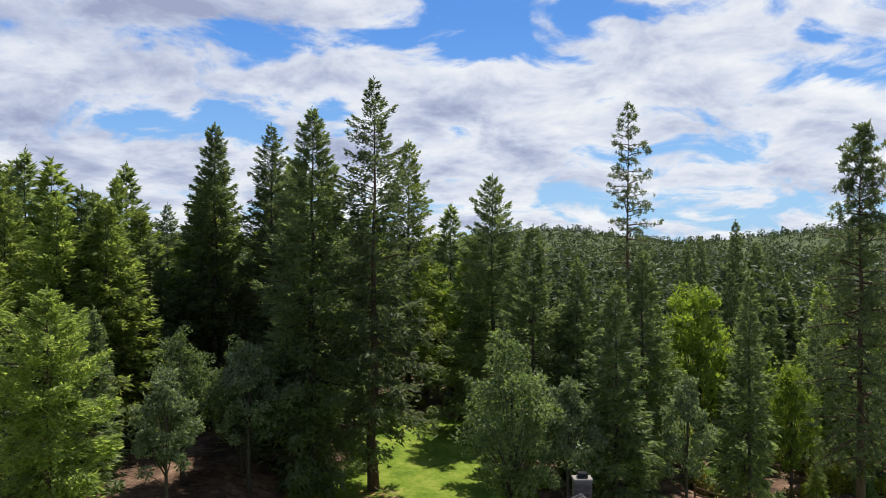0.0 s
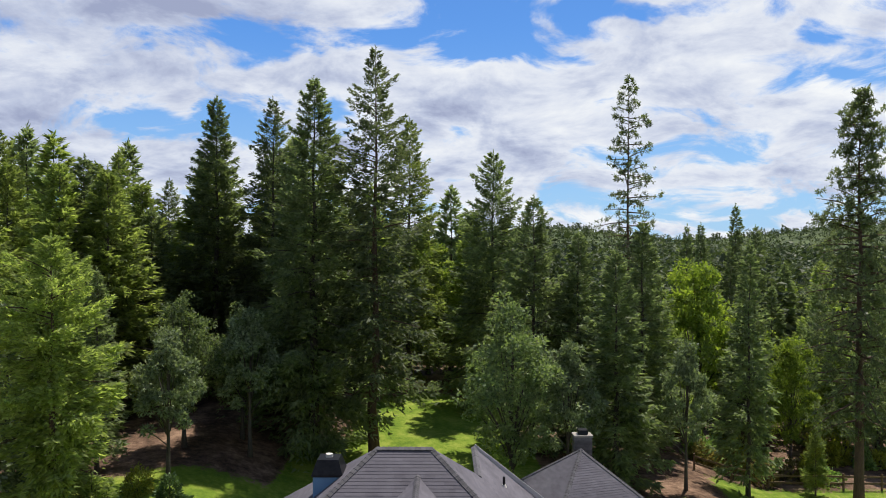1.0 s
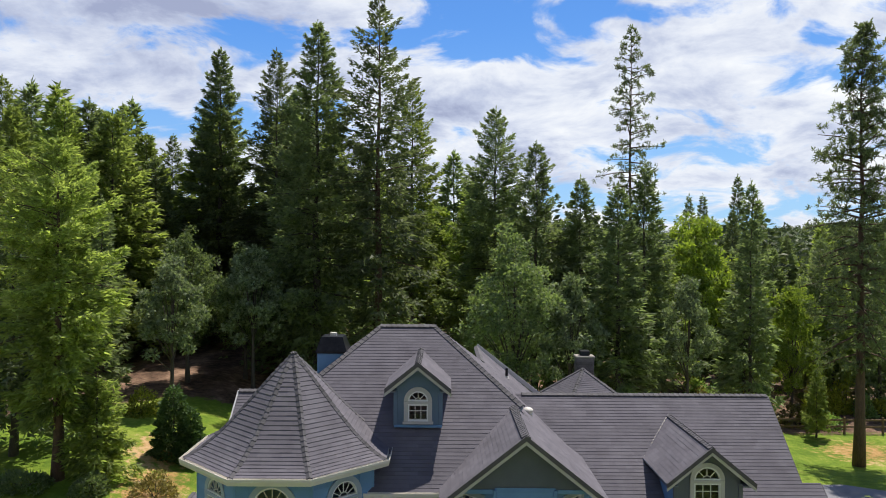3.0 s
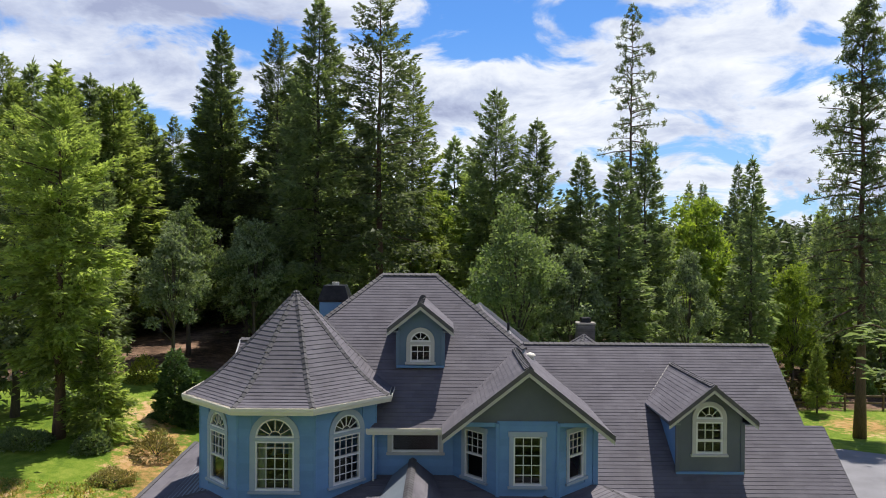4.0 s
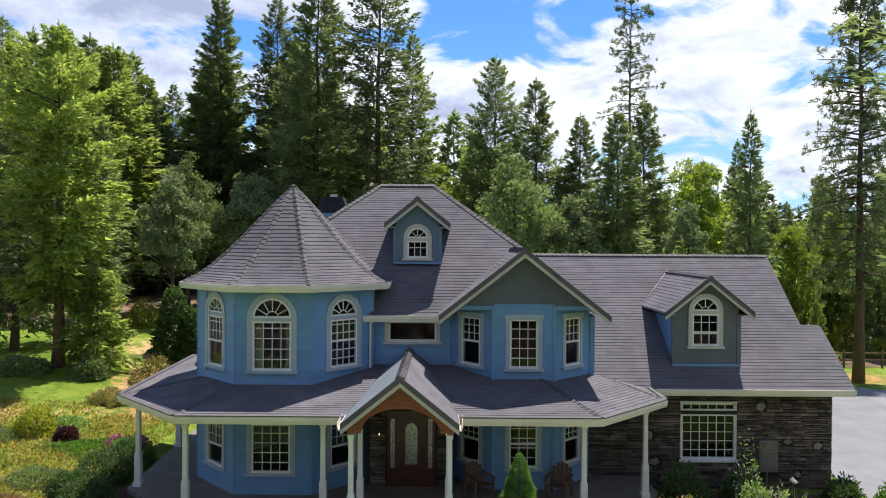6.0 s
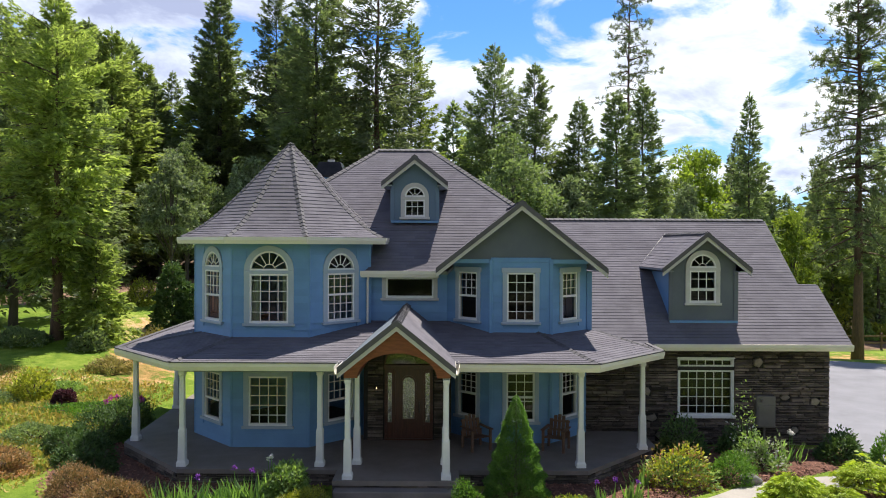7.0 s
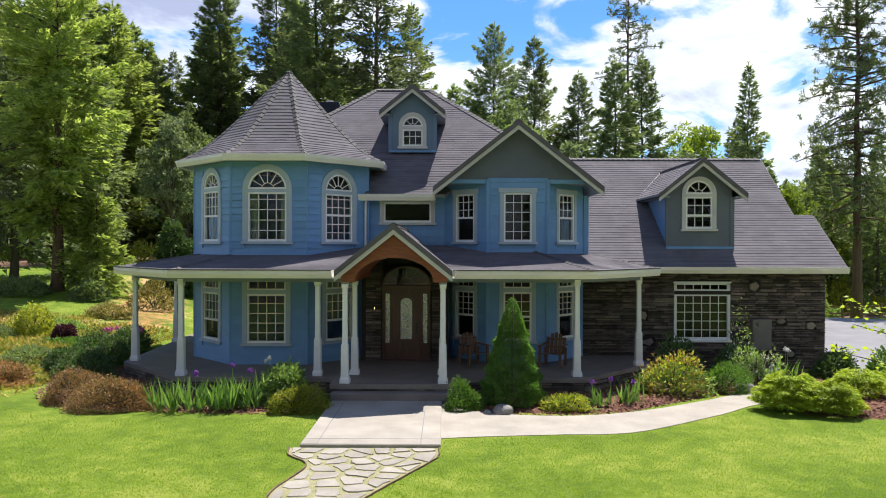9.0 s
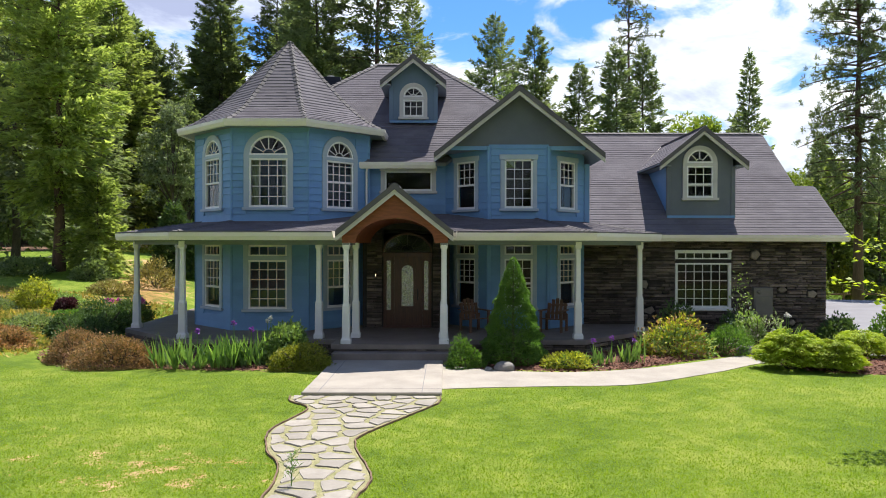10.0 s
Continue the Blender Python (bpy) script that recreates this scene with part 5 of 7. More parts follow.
# ---- front door ----
def entry_door():
    yw = 21.1
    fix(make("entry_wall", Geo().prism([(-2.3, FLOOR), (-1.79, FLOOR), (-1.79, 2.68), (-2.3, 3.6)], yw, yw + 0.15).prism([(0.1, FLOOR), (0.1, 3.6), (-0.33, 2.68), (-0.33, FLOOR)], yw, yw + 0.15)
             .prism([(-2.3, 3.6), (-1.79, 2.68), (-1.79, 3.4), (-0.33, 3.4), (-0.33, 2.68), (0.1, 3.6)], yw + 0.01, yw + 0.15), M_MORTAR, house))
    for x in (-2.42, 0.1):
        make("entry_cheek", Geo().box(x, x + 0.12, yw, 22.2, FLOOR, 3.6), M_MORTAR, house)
    d = thing("front_door", "dark mahogany front door with oval glass and sidelights", "door")
    g = Geo()
    for x0, x1 in ((-1.93, -1.88), (-1.66, -1.60), (-0.80, -0.74), (-0.52, -0.47)):
        g.box(x0, x1, yw - 0.03, yw + 0.1, FLOOR, 2.62, None, 0.006)
    g.box(-1.96, -0.44, yw - 0.04, yw + 0.1, 2.56, 2.7, None, 0.006).box(-1.93, -0.47, yw - 0.06, yw + 0.12, FLOOR, FLOOR + 0.05)
    make("door_frame", g, M_DOOR, d)
    leaf = Geo()
    n = 18
    cx, rx = -1.2, 0.21
    hole = [(cx + rx * math.cos(math.pi * i / n), 2.14 + 0.2 * math.sin(math.pi * i / n)) for i in range(n + 1)] + [(cx - rx, 1.05), (cx + rx, 1.05)]
    leaf.box(-1.6, cx - rx, yw, yw + 0.05, FLOOR + 0.05, 2.56).box(cx + rx, -0.8, yw, yw + 0.05, FLOOR + 0.05, 2.56).box(cx - rx, cx + rx, yw, yw + 0.05, FLOOR + 0.05, 1.05)
    for i in range(n):
        (xa, za), (xb, zb) = hole[i], hole[i + 1]
        leaf.prism([(xa, za), (xa, 2.56), (xb, 2.56), (xb, zb)], yw, yw + 0.05)
    lf = fix(make("leaf", leaf, M_DOOR, d))
    m0 = Geo()
    arc_band(m0, cx, 2.14, rx - 0.03, rx + 0.025, yw - 0.02, yw + 0.02, Matrix.Identity(4))
    m0.box(cx - rx - 0.025, cx - rx + 0.03, yw - 0.02, yw + 0.02, 1.03, 2.14).box(cx + rx - 0.03, cx + rx + 0.025, yw - 0.02, yw + 0.02, 1.03, 2.14).box(cx - rx, cx + rx, yw - 0.02, yw + 0.02, 1.01, 1.07)
    make("glass_moulding", m0, M_DOOR, lf)
    make("leaded_glass", Geo().prism(hole, yw + 0.02, yw + 0.03), M_LEADED, lf, "bevelled leaded glass")
    for x in (-1.77, -0.63):
        make("sidelight_glass", Geo().box(x - 0.065, x + 0.065, yw + 0.02, yw + 0.03, 0.95, 2.45), M_LEADED, d, "leaded glass sidelight")
        make("sidelight_panel", Geo().box(x - 0.11, x + 0.11, yw + 0.005, yw + 0.05, FLOOR + 0.05, 0.95).box(x - 0.11, x - 0.065, yw + 0.005, yw + 0.05, 0.95, 2.56).box(x + 0.065, x + 0.11, yw + 0.005, yw + 0.05, 0.95, 2.56).box(x - 0.065, x + 0.065, yw + 0.005, yw + 0.05, 2.45, 2.56), M_DOOR, d)
    make("handle", Geo().box(-0.9, -0.87, yw - 0.06, yw - 0.02, 1.25, 1.6, None, 0.01).box(-0.9, -0.87, yw - 0.04, yw + 0.01, 1.3, 1.33).box(-0.9, -0.87, yw - 0.04, yw + 0.01, 1.52, 1.55), M_METAL, lf, "dark metal handle")
    fan = Geo()
    half = [(cx + 0.7 * math.cos(math.pi * i / 20), 2.72 + 0.52 * math.sin(math.pi * i / 20)) for i in range(21)]
    make("fanlight_glass", Geo().prism(half, yw + 0.0, yw + 0.008), M_GLASS, d, "half-round clear fanlight")
    came, flat_m = Geo(), Matrix.Identity(4)
    for k in range(1, 6):
        a = math.pi * k / 6
        p, q, e = (cx + 0.25 * math.cos(a), 2.72 + 0.19 * math.sin(a)), (cx + 0.69 * math.cos(a), 2.72 + 0.51 * math.sin(a)), 0.006
        came.prism([(p[0] - e, p[1]), (q[0] - e, q[1]), (q[0] + e, q[1]), (p[0] + e, p[1])], yw - 0.012, yw - 0.002)
    arc_band(came, cx, 2.73, 0.2, 0.212, yw - 0.012, yw - 0.002, flat_m, 10)
    came.box(cx - 0.68, cx + 0.68, yw - 0.012, yw - 0.002, 2.74, 2.752)
    fix(make("lead_came", came, M_GREYBOX, d))
    for i in range(20):
        (xa, za), (xb, zb) = half[i], half[i + 1]
        fan.prism([(xa, za), (xb, zb), (cx + (xb - cx) * 1.07, 2.72 + (zb - 2.72) * 1.09), (cx + (xa - cx) * 1.07, 2.72 + (za - 2.72) * 1.09)], yw - 0.03, yw + 0.01)
    fix(make("fanlight_frame", fan, M_DOOR, d))
    d.location.x = 0.14
    for x in (-2.02, 0.0):
        l = thing("wall_lamp", "small dark wall lantern with glowing bulb", "lamp", "entry wall lamps")
        make("bracket", Geo().box(x - 0.04, x + 0.04, yw - 0.03, yw, 2.0, 2.2, None, 0.01).box(x - 0.015, x + 0.015, yw - 0.14, yw, 2.16, 2.19), M_METAL, l)
        make("hood", Geo().box(x - 0.06, x + 0.06, yw - 0.2, yw - 0.08, 2.1, 2.13, None, 0.01), M_METAL, l)
        make("base_plate", Geo().box(x - 0.05, x + 0.05, yw - 0.19, yw - 0.09, 1.9, 1.92), M_METAL, l)
        for sx in (-0.045, 0.045):
            make("cage_bar", Geo().box(x + sx - 0.006, x + sx + 0.006, yw - 0.185, yw - 0.173, 1.92, 2.1), M_METAL, l)
        make("bulb", Geo().tube([(x, yw - 0.14, 1.98), (x, yw - 0.14, 2.0), (x, yw - 0.14, 2.035), (x, yw - 0.14, 2.05)], [0.008, 0.015, 0.014, 0.006], 10), M_LAMP, l, "glowing warm bulb", smooth=True)


def leaded_material():
    m = bpy.data.materials.new("leaded_glass")
    m.use_nodes = True
    N = Nodes(m.node_tree)
    at = N.add("ShaderNodeTexCoord").outputs["Object"]
    cell = N.add("ShaderNodeTexVoronoi", {"feature": "DISTANCE_TO_EDGE"}, Vector=at, Scale=11.0)
    lead = N.span(cell.outputs[0], 0.02, 0.05)
    wave = N.add("ShaderNodeBump", None, Strength=0.6, Distance=0.02, Height=N.noise(at, 20.0))
    shine = N.add("ShaderNodeBsdfGlossy", None, Roughness=0.1, Color=(0.9, 0.9, 0.9, 1), Normal=wave)
    clear = N.add("ShaderNodeBsdfTransparent", None, Color=(0.5, 0.53, 0.5, 1))
    g = N.add("ShaderNodeMixShader", None, i0=0.26, i1=clear, i2=shine)
    b = N.add("ShaderNodeBsdfPrincipled", None, Base_Color=(0.3, 0.3, 0.29, 1), Metallic=0.8, Roughness=0.4)
    N.add("ShaderNodeOutputMaterial", None, Surface=N.add("ShaderNodeMixShader", None, i0=lead, i1=b, i2=g))
    return m


M_LEADED = leaded_material()
entry_door()


# ---- porch chairs and the meter box ----
def porch_chair(x, y, turn):
    c = thing("porch_chair", "weathered brown wooden armchair on the porch", "chair", "porch chairs", pose(x, y, FLOOR, 0, 0, turn))
    for sx in (-0.3, 0.3):
        make("leg", Geo().box(sx - 0.035, sx + 0.035, -0.32, -0.25, 0, 0.6, None, 0.008), M_WOOD, c)
        make("leg", Geo().box(sx - 0.035, sx + 0.035, 0.25, 0.32, 0, 0.5, None, 0.008), M_WOOD, c)
        make("armrest", Geo().box(sx - 0.06, sx + 0.06, -0.38, 0.34, 0.6, 0.63, None, 0.01), M_WOOD, c)
    for i in range(5):
        make("seat_slat", Geo().box(-0.29, 0.29, -0.3 + i * 0.115, -0.2 + i * 0.115, 0.38 - i * 0.015, 0.4 - i * 0.015), M_WOOD, c)
    tilt = pose(0, 0.24, 0.34, -14)
    for i in range(5):
        hgt = 0.62 - 0.035 * abs(i - 2) ** 2
        make("back_slat", Geo().box(-0.29 + i * 0.12, -0.19 + i * 0.12, 0, 0.025, 0, hgt, tilt, 0.005), M_WOOD, c)
    make("back_rail", Geo().box(-0.3, 0.3, 0.025, 0.05, 0.15, 0.21, tilt).box(-0.3, 0.3, 0.025, 0.05, 0.4, 0.46, tilt), M_WOOD, c)


porch_chair(0.95, 20.2, 28)
porch_chair(3.25, 20.15, -25)
box = thing("meter_box", "grey enamelled utility box on the stone wall", "utility box")
make("cabinet", Geo().box(9.86, 10.46, 22.05, 22.3, 0.6, 1.6, None, 0.015), M_GREYBOX, box)
make("cover", Geo().box(9.9, 10.42, 22.03, 22.06, 0.66, 1.32, None, 0.01), M_GREYBOX, box)
make("meter", Geo().tube([(10.02, 22.05, 1.46), (10.02, 22.0, 1.46), (10.02, 21.98, 1.46)], [0.06, 0.055, 0.04], 14), M_GREYBOX, box, "round glass meter")
make("conduit", Geo().tube([(10.16, 22.2, 0.6), (10.16, 22.2, -0.05)], [0.04, 0.04], 8), M_GREYBOX, box)

# ---- plants ----
def unit(a):
    return a / np.maximum(np.linalg.norm(a, axis=1, keepdims=True), 1e-6)


def kites(P, D, length, width, rng, level=0.0):
    """Leaf-shaped faces: from P along D, rolled at random."""
    n = len(P)
    D = unit(D)
    S = unit(np.cross(D, unit(unit(rng.normal(size=(n, 3))) + np.array([0.0, 0.0, level]))))
    L, Wd = np.broadcast_to(length, n)[:, None], np.broadcast_to(width, n)[:, None]
    bend = np.cross(S, D) * L * 0.12
    V = np.stack([P, P + D * L * 0.45 + S * Wd * 0.5 + bend, P + D * L, P + D * L * 0.45 - S * Wd * 0.5 + bend], 1).reshape(-1, 3)
    return V, np.arange(4 * n).reshape(n, 4)


def sprays(P, D, length, width, rng, level=0.0):
    """Slim needle sprays: one pointed blade from P along D, lying roughly level."""
    n = len(P)
    D = unit(D)
    S = unit(np.cross(D, unit(unit(rng.normal(size=(n, 3))) + np.array([0.0, 0.0, level]))))
    L, Wd = np.broadcast_to(length, n)[:, None], np.broadcast_to(width, n)[:, None]
    skew = rng.uniform(-0.35, 0.35, (n, 1))
    V = np.stack([P - S * Wd * 0.5, P + S * Wd * 0.5 + D * L * 0.12, P + (D + S * skew) * L], 1).reshape(-1, 3)
    return V, np.arange(3 * n).reshape(n, 3)


def fir_crown(rng, H, R, z0, per=70, droop=0.3, power=0.6, size=(0.4, 0.78), slim=0.27, every=0.16, ragged=0.3, foot=0.65):
    """Boughs of a fir, set singly round the trunk: plumes of fine sprays with hanging branchlets, shortening to a pointed top."""
    P, D, Z, limbs = [], [], [], []
    count = max(12, int((H - z0) / every))
    az, seed = rng.uniform(0, 6.3), rng.uniform(0, 50)
    for i in range(count):
        f = ((i + rng.uniform(0, 1)) / count) ** 0.8
        z = z0 + (H - 0.3 - z0) * f
        az += 2.4 + rng.normal() * 0.5
        clump = 1 + 0.45 * noise.noise((math.cos(az) * 1.3, math.sin(az) * 1.3 + seed, z * 0.35)) + 0.22 * noise.noise((math.cos(az) * 3, math.sin(az) * 3 + seed, z * 1.1))
        fade = min(1.0, foot + f * 4 * foot)
        L = R * min((1 - f) ** power, 2.3 * (1 - f) + 0.015) * (1 - ragged * rng.uniform(0, 1) ** 1.6) * fade * clump + 0.14
        n = int(2.0 * per * (L / R) ** 0.62) + 14
        t = rng.uniform(0.06, 1.0, n) ** 0.68
        out = np.array([math.cos(az), math.sin(az), 0.0])
        side = np.array([-out[1], out[0], 0.0])
        lift = 0.55 * f * f - droop * (1 - f) + rng.normal() * 0.07
        w = rng.normal(size=n) * (0.19 * L * (1.08 - t) + 0.05)
        q = np.array([0, 0, z]) + np.outer(t * L, out) + np.outer(w, side)
        hang = rng.exponential(0.1 + 0.07 * L * (1 - 0.7 * f), n)
        q[:, 2] += L * (lift * t + 0.12 * t ** 3) - np.abs(w) * 0.3 - hang
        P.append(q)
        Z.append(np.full(n, 1 - f))
        d = np.outer(rng.uniform(0.5, 1.0, n), out) + np.outer(np.sign(w) * rng.uniform(0.1, 0.9, n), side)
        d[:, 2] += -0.42 + 0.8 * f + rng.normal(size=n) * 0.28
        D.append(d)
        limbs.append((np.array([0, 0, z]), np.array([0, 0, z + L * (lift + 0.1) * 0.8]) + out * L * 0.8, 0.009 * L + 0.006))
    P.append(np.array([[0, 0, H - 0.9 + 0.06 * i] for i in range(16)]))
    D.append(np.column_stack([rng.normal(size=(16, 2)) * 0.45, np.ones(16)]))
    Z.append(np.zeros(16))
    P, D, Z = np.concatenate(P), np.concatenate(D), np.concatenate(Z)
    L = rng.uniform(*size, len(P)) * (0.5 + 0.5 * np.minimum(1, Z * 1.6))
    return sprays(P, D, L * 0.82, L * slim * 1.3, rng, 0.35), limbs


def pine_crown(rng, H, R, z0, boughs=70, tufts=7, needles=26, shape=0.55):
    """Open, crooked boughs with round tufts of long needles at their ends."""
    P, D, limbs = [], [], []
    az = 0.0
    for i in range(boughs):
        f = ((i + rng.uniform(0, 1)) / boughs) ** 0.85
        z = z0 + (H - 0.5 - z0) * f
        az += 2.4 + rng.normal() * 0.8
        L = R * min((1 - f) ** shape, 2.6 * (1 - f) + 0.05) * rng.uniform(0.3, 1.15) * min(1, 0.5 + 2.5 * f) + 0.2
        out = np.array([math.cos(az), math.sin(az), 0.0])
        side = np.array([-out[1], out[0], 0])
        base = np.array([0, 0, z])
        tip = base + out * L + np.array([0, 0, L * (0.5 * f - 0.25 + rng.normal() * 0.22)])
        limbs.append((base, tip, 0.012 * L + 0.01))
        for k in range(max(2, int(tufts * min(1.0, L / R + 0.25)))):
            t = 1 - 0.7 * rng.uniform(0, 1) ** 1.3
            c = base + (tip - base) * t + side * rng.normal() * 0.17 * L + np.array([0, 0, rng.normal() * 0.1 * L + 0.1])
            dirs = rng.normal(size=(needles, 3)) + np.array([0, 0, 0.35]) + out * 0.3
            P.append(np.repeat(c[None], needles, 0) + rng.normal(size=(needles, 3)) * 0.05)
            D.append(dirs)
    P, D = np.concatenate(P), np.concatenate(D)
    L = rng.uniform(0.2, 0.36, len(P))
    return kites(P, D, L, L * 0.24, rng), limbs


def leafy_crown(rng, H, R, z0, clumps=70, per=90, leaf=(0.16, 0.3), squash=1.0, wide=0.55):
    """Leaf clumps of uneven size round an open frame of limbs."""
    P, D, limbs = [], [], []
    c = np.array([0, 0, (H + z0) / 2])
    half = (H - z0) / 2
    for i in range(clumps):
        d = unit(rng.normal(size=(1, 3)))[0]
        r = rng.uniform(0.3, 1.0) ** 0.6 * (1 + 0.3 * noise.noise(tuple(d * 1.9 + R)))
        taper = 1.0 - 0.35 * max(0, d[2])
        p = c + d * np.array([R * taper, R * taper, half]) * r
        s = R * rng.uniform(0.1, 0.27)
        n = int(per * rng.uniform(0.6, 1.3))
        q = unit(rng.normal(size=(n, 3))) * (rng.uniform(0.3, 1, (n, 1)) ** 0.5) * s * np.array([1, 1, 0.72])
        P.append(p + q)
        D.append(q * 0.6 + rng.normal(size=(n, 3)) * s * 0.5 + np.array([0, 0, -0.1 * s]))
        if i % 6 == 0:
            limbs.append((np.array([0, 0, z0 * 0.7 + (p[2] - z0) * 0.35]), p, 0.009 * R + 0.01))
    P, D = np.concatenate(P), np.concatenate(D)
    L = rng.uniform(*leaf, len(P))
    return kites(P, D, L, L * wide, rng), limbs


def stem(rng, H, r, limbs, lean=0.0, top=0.97, sides=9):
    """The tapered trunk and its limbs."""
    g = Geo()
    n = 9
    wob = rng.normal(size=(n, 2)) * 0.05 * (H / 20)
    pts = [(wob[i][0] * min(1, i), wob[i][1] * min(1, i), H * top * i / (n - 1) - (0.3 if i == 0 else 0)) for i in range(n)]
    rad = [r * (1.25 if i == 0 else 1) * (1 - 0.99 * i / (n - 1)) ** 1.15 + 0.012 for i in range(n)]
    g.tube(pts, rad, sides)
    for a, b, w in limbs:
        mid = (a + b) / 2 + np.array([0, 0, 0.04 * np.linalg.norm(b - a)])
        g.tube([tuple(a), tuple(mid), tuple(b)], [w * 1.6, w, w * 0.4], 5)
    return g


def tree(name, label, category, crown, limbs, H, r, bark, leaf, rng, group=""):
    t = thing(name, label, category, group)
    make("trunk", stem(rng, H, r, limbs), bark, t, smooth=True)
    np_mesh("crown", crown[0], crown[1], leaf, t)
    TALL[t.name] = H
    return t


TALL = {}


def plant(src, x, y, turn=0.0, scale=1.0, label="", wide=1.0):
    """Set a copy of a plant on the ground."""
    ob = copy_thing(src, Matrix.LocRotScale((x, y, height(x, y)), Euler((0, 0, turn)), None))
    for o in (ob,):
        o.scale = (scale * wide, scale * wide, scale + hollow(x, y) / TALL[src.name])
    if label:
        tagged(ob, label)
    return ob


def settle(ob, x, y, turn=0.0, scale=1.0, wide=1.0):
    ob.location, ob.rotation_euler, ob.scale = (x, y, height(x, y)), Euler((0, 0, turn)), (scale * wide, scale * wide, scale + (hollow(x, y) / TALL[ob.name] if ob.name in TALL else 0.0))
    return ob


RNG = np.random.default_rng(11)


def new_fir(H, R, z0, r, leaf=M_FIR, bark=M_BARK, label="tall dark green fir tree in the woods", **kw):
    crown, limbs = fir_crown(RNG, H, R, z0, **kw)
    return tree("fir_tree", label, "tree", crown, limbs[::3], H, r, bark, leaf, RNG, "woodland trees")


def new_pine(H, R, z0, r, label="tall ponderosa pine with open tufted crown", **kw):
    crown, limbs = pine_crown(RNG, H, R, z0, **kw)
    return tree("pine_tree", label, "tree", crown, limbs, H, r, M_REDBARK, M_TUFT, RNG, "woodland trees")


def new_broad(H, R, z0, r, foliage, label, **kw):
    crown, limbs = leafy_crown(RNG, H, R, z0, **kw)
    return tree("broadleaf_tree", label, "tree", crown, limbs, H * 0.8, r, M_BARK, foliage, RNG, "woodland trees")


# the leading trees behind the house, each where it stands
settle(new_fir(33.5, 5.4, 5.0, 0.42, M_PINE, M_REDBARK, "very tall conifer with bare lower trunk behind the lawn", per=80, power=0.5, every=0.18, ragged=0.6, droop=0.3), -5.6, 58.5, 0.4)
settle(new_fir(31.0, 7.6, 1.0, 0.45, per=130, power=0.72, every=0.125, ragged=0.45, droop=0.35), -10.8, 59.5, 1.0)
settle(new_fir(28.3, 5.8, 1.0, 0.4, per=115, power=0.72, every=0.12, droop=0.3), -21.8, 69.0, 2.0)
settle(new_fir(27.2, 7.4, 1.5, 0.36, per=125, power=0.62, every=0.14, ragged=0.5), 5.2, 76.0, 0.3)
settle(new_fir(21.8, 5.8, 1.2, 0.3, per=95, power=0.7, every=0.14), 7.7, 61.6, 0.9)
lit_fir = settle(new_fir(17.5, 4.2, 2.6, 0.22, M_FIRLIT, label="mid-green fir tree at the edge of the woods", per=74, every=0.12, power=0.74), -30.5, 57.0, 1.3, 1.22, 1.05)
thin_fir = settle(new_fir(18.2, 3.2, 1.5, 0.16, M_FIR, label="slender open fir tree beside the lawn", per=40, every=0.15, ragged=0.5, droop=0.1, power=0.85), 23.4, 55.0, 0.5)
dark_fir = settle(new_fir(20.0, 3.7, 0.8, 0.24, per=68, every=0.14, power=0.68), 16.6, 60.0, 1.4)
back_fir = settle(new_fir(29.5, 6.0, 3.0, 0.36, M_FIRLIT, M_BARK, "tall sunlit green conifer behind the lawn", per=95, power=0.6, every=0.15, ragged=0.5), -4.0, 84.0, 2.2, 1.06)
pale_fir = settle(new_fir(28.8, 5.2, 3.0, 0.3, M_PINE, M_BARK, "tall grey-green conifer among the firs", per=80, power=0.66, every=0.16, ragged=0.5), -16.4, 69.0, 0.1)
settle(new_pine(33.5, 3.5, 14.0, 0.26, boughs=92, tufts=9, needles=16), 16.9, 66.0, 0.0)
right_pine = settle(new_pine(28.9, 4.3, 6.0, 0.36, boughs=200, tufts=13, needles=18), 28.7, 49.5, 0.7)
cedar = settle(new_fir(16.8, 5.2, 3.2, 0.26, M_FIRLIT, M_REDBARK, "bright green cedar standing on the side lawn", per=210, power=0.5, every=0.1, size=(0.28, 0.52), foot=0.27, ragged=0.7, droop=0.5), -18.9, 34.4, 0.0, 1.0, 1.03)

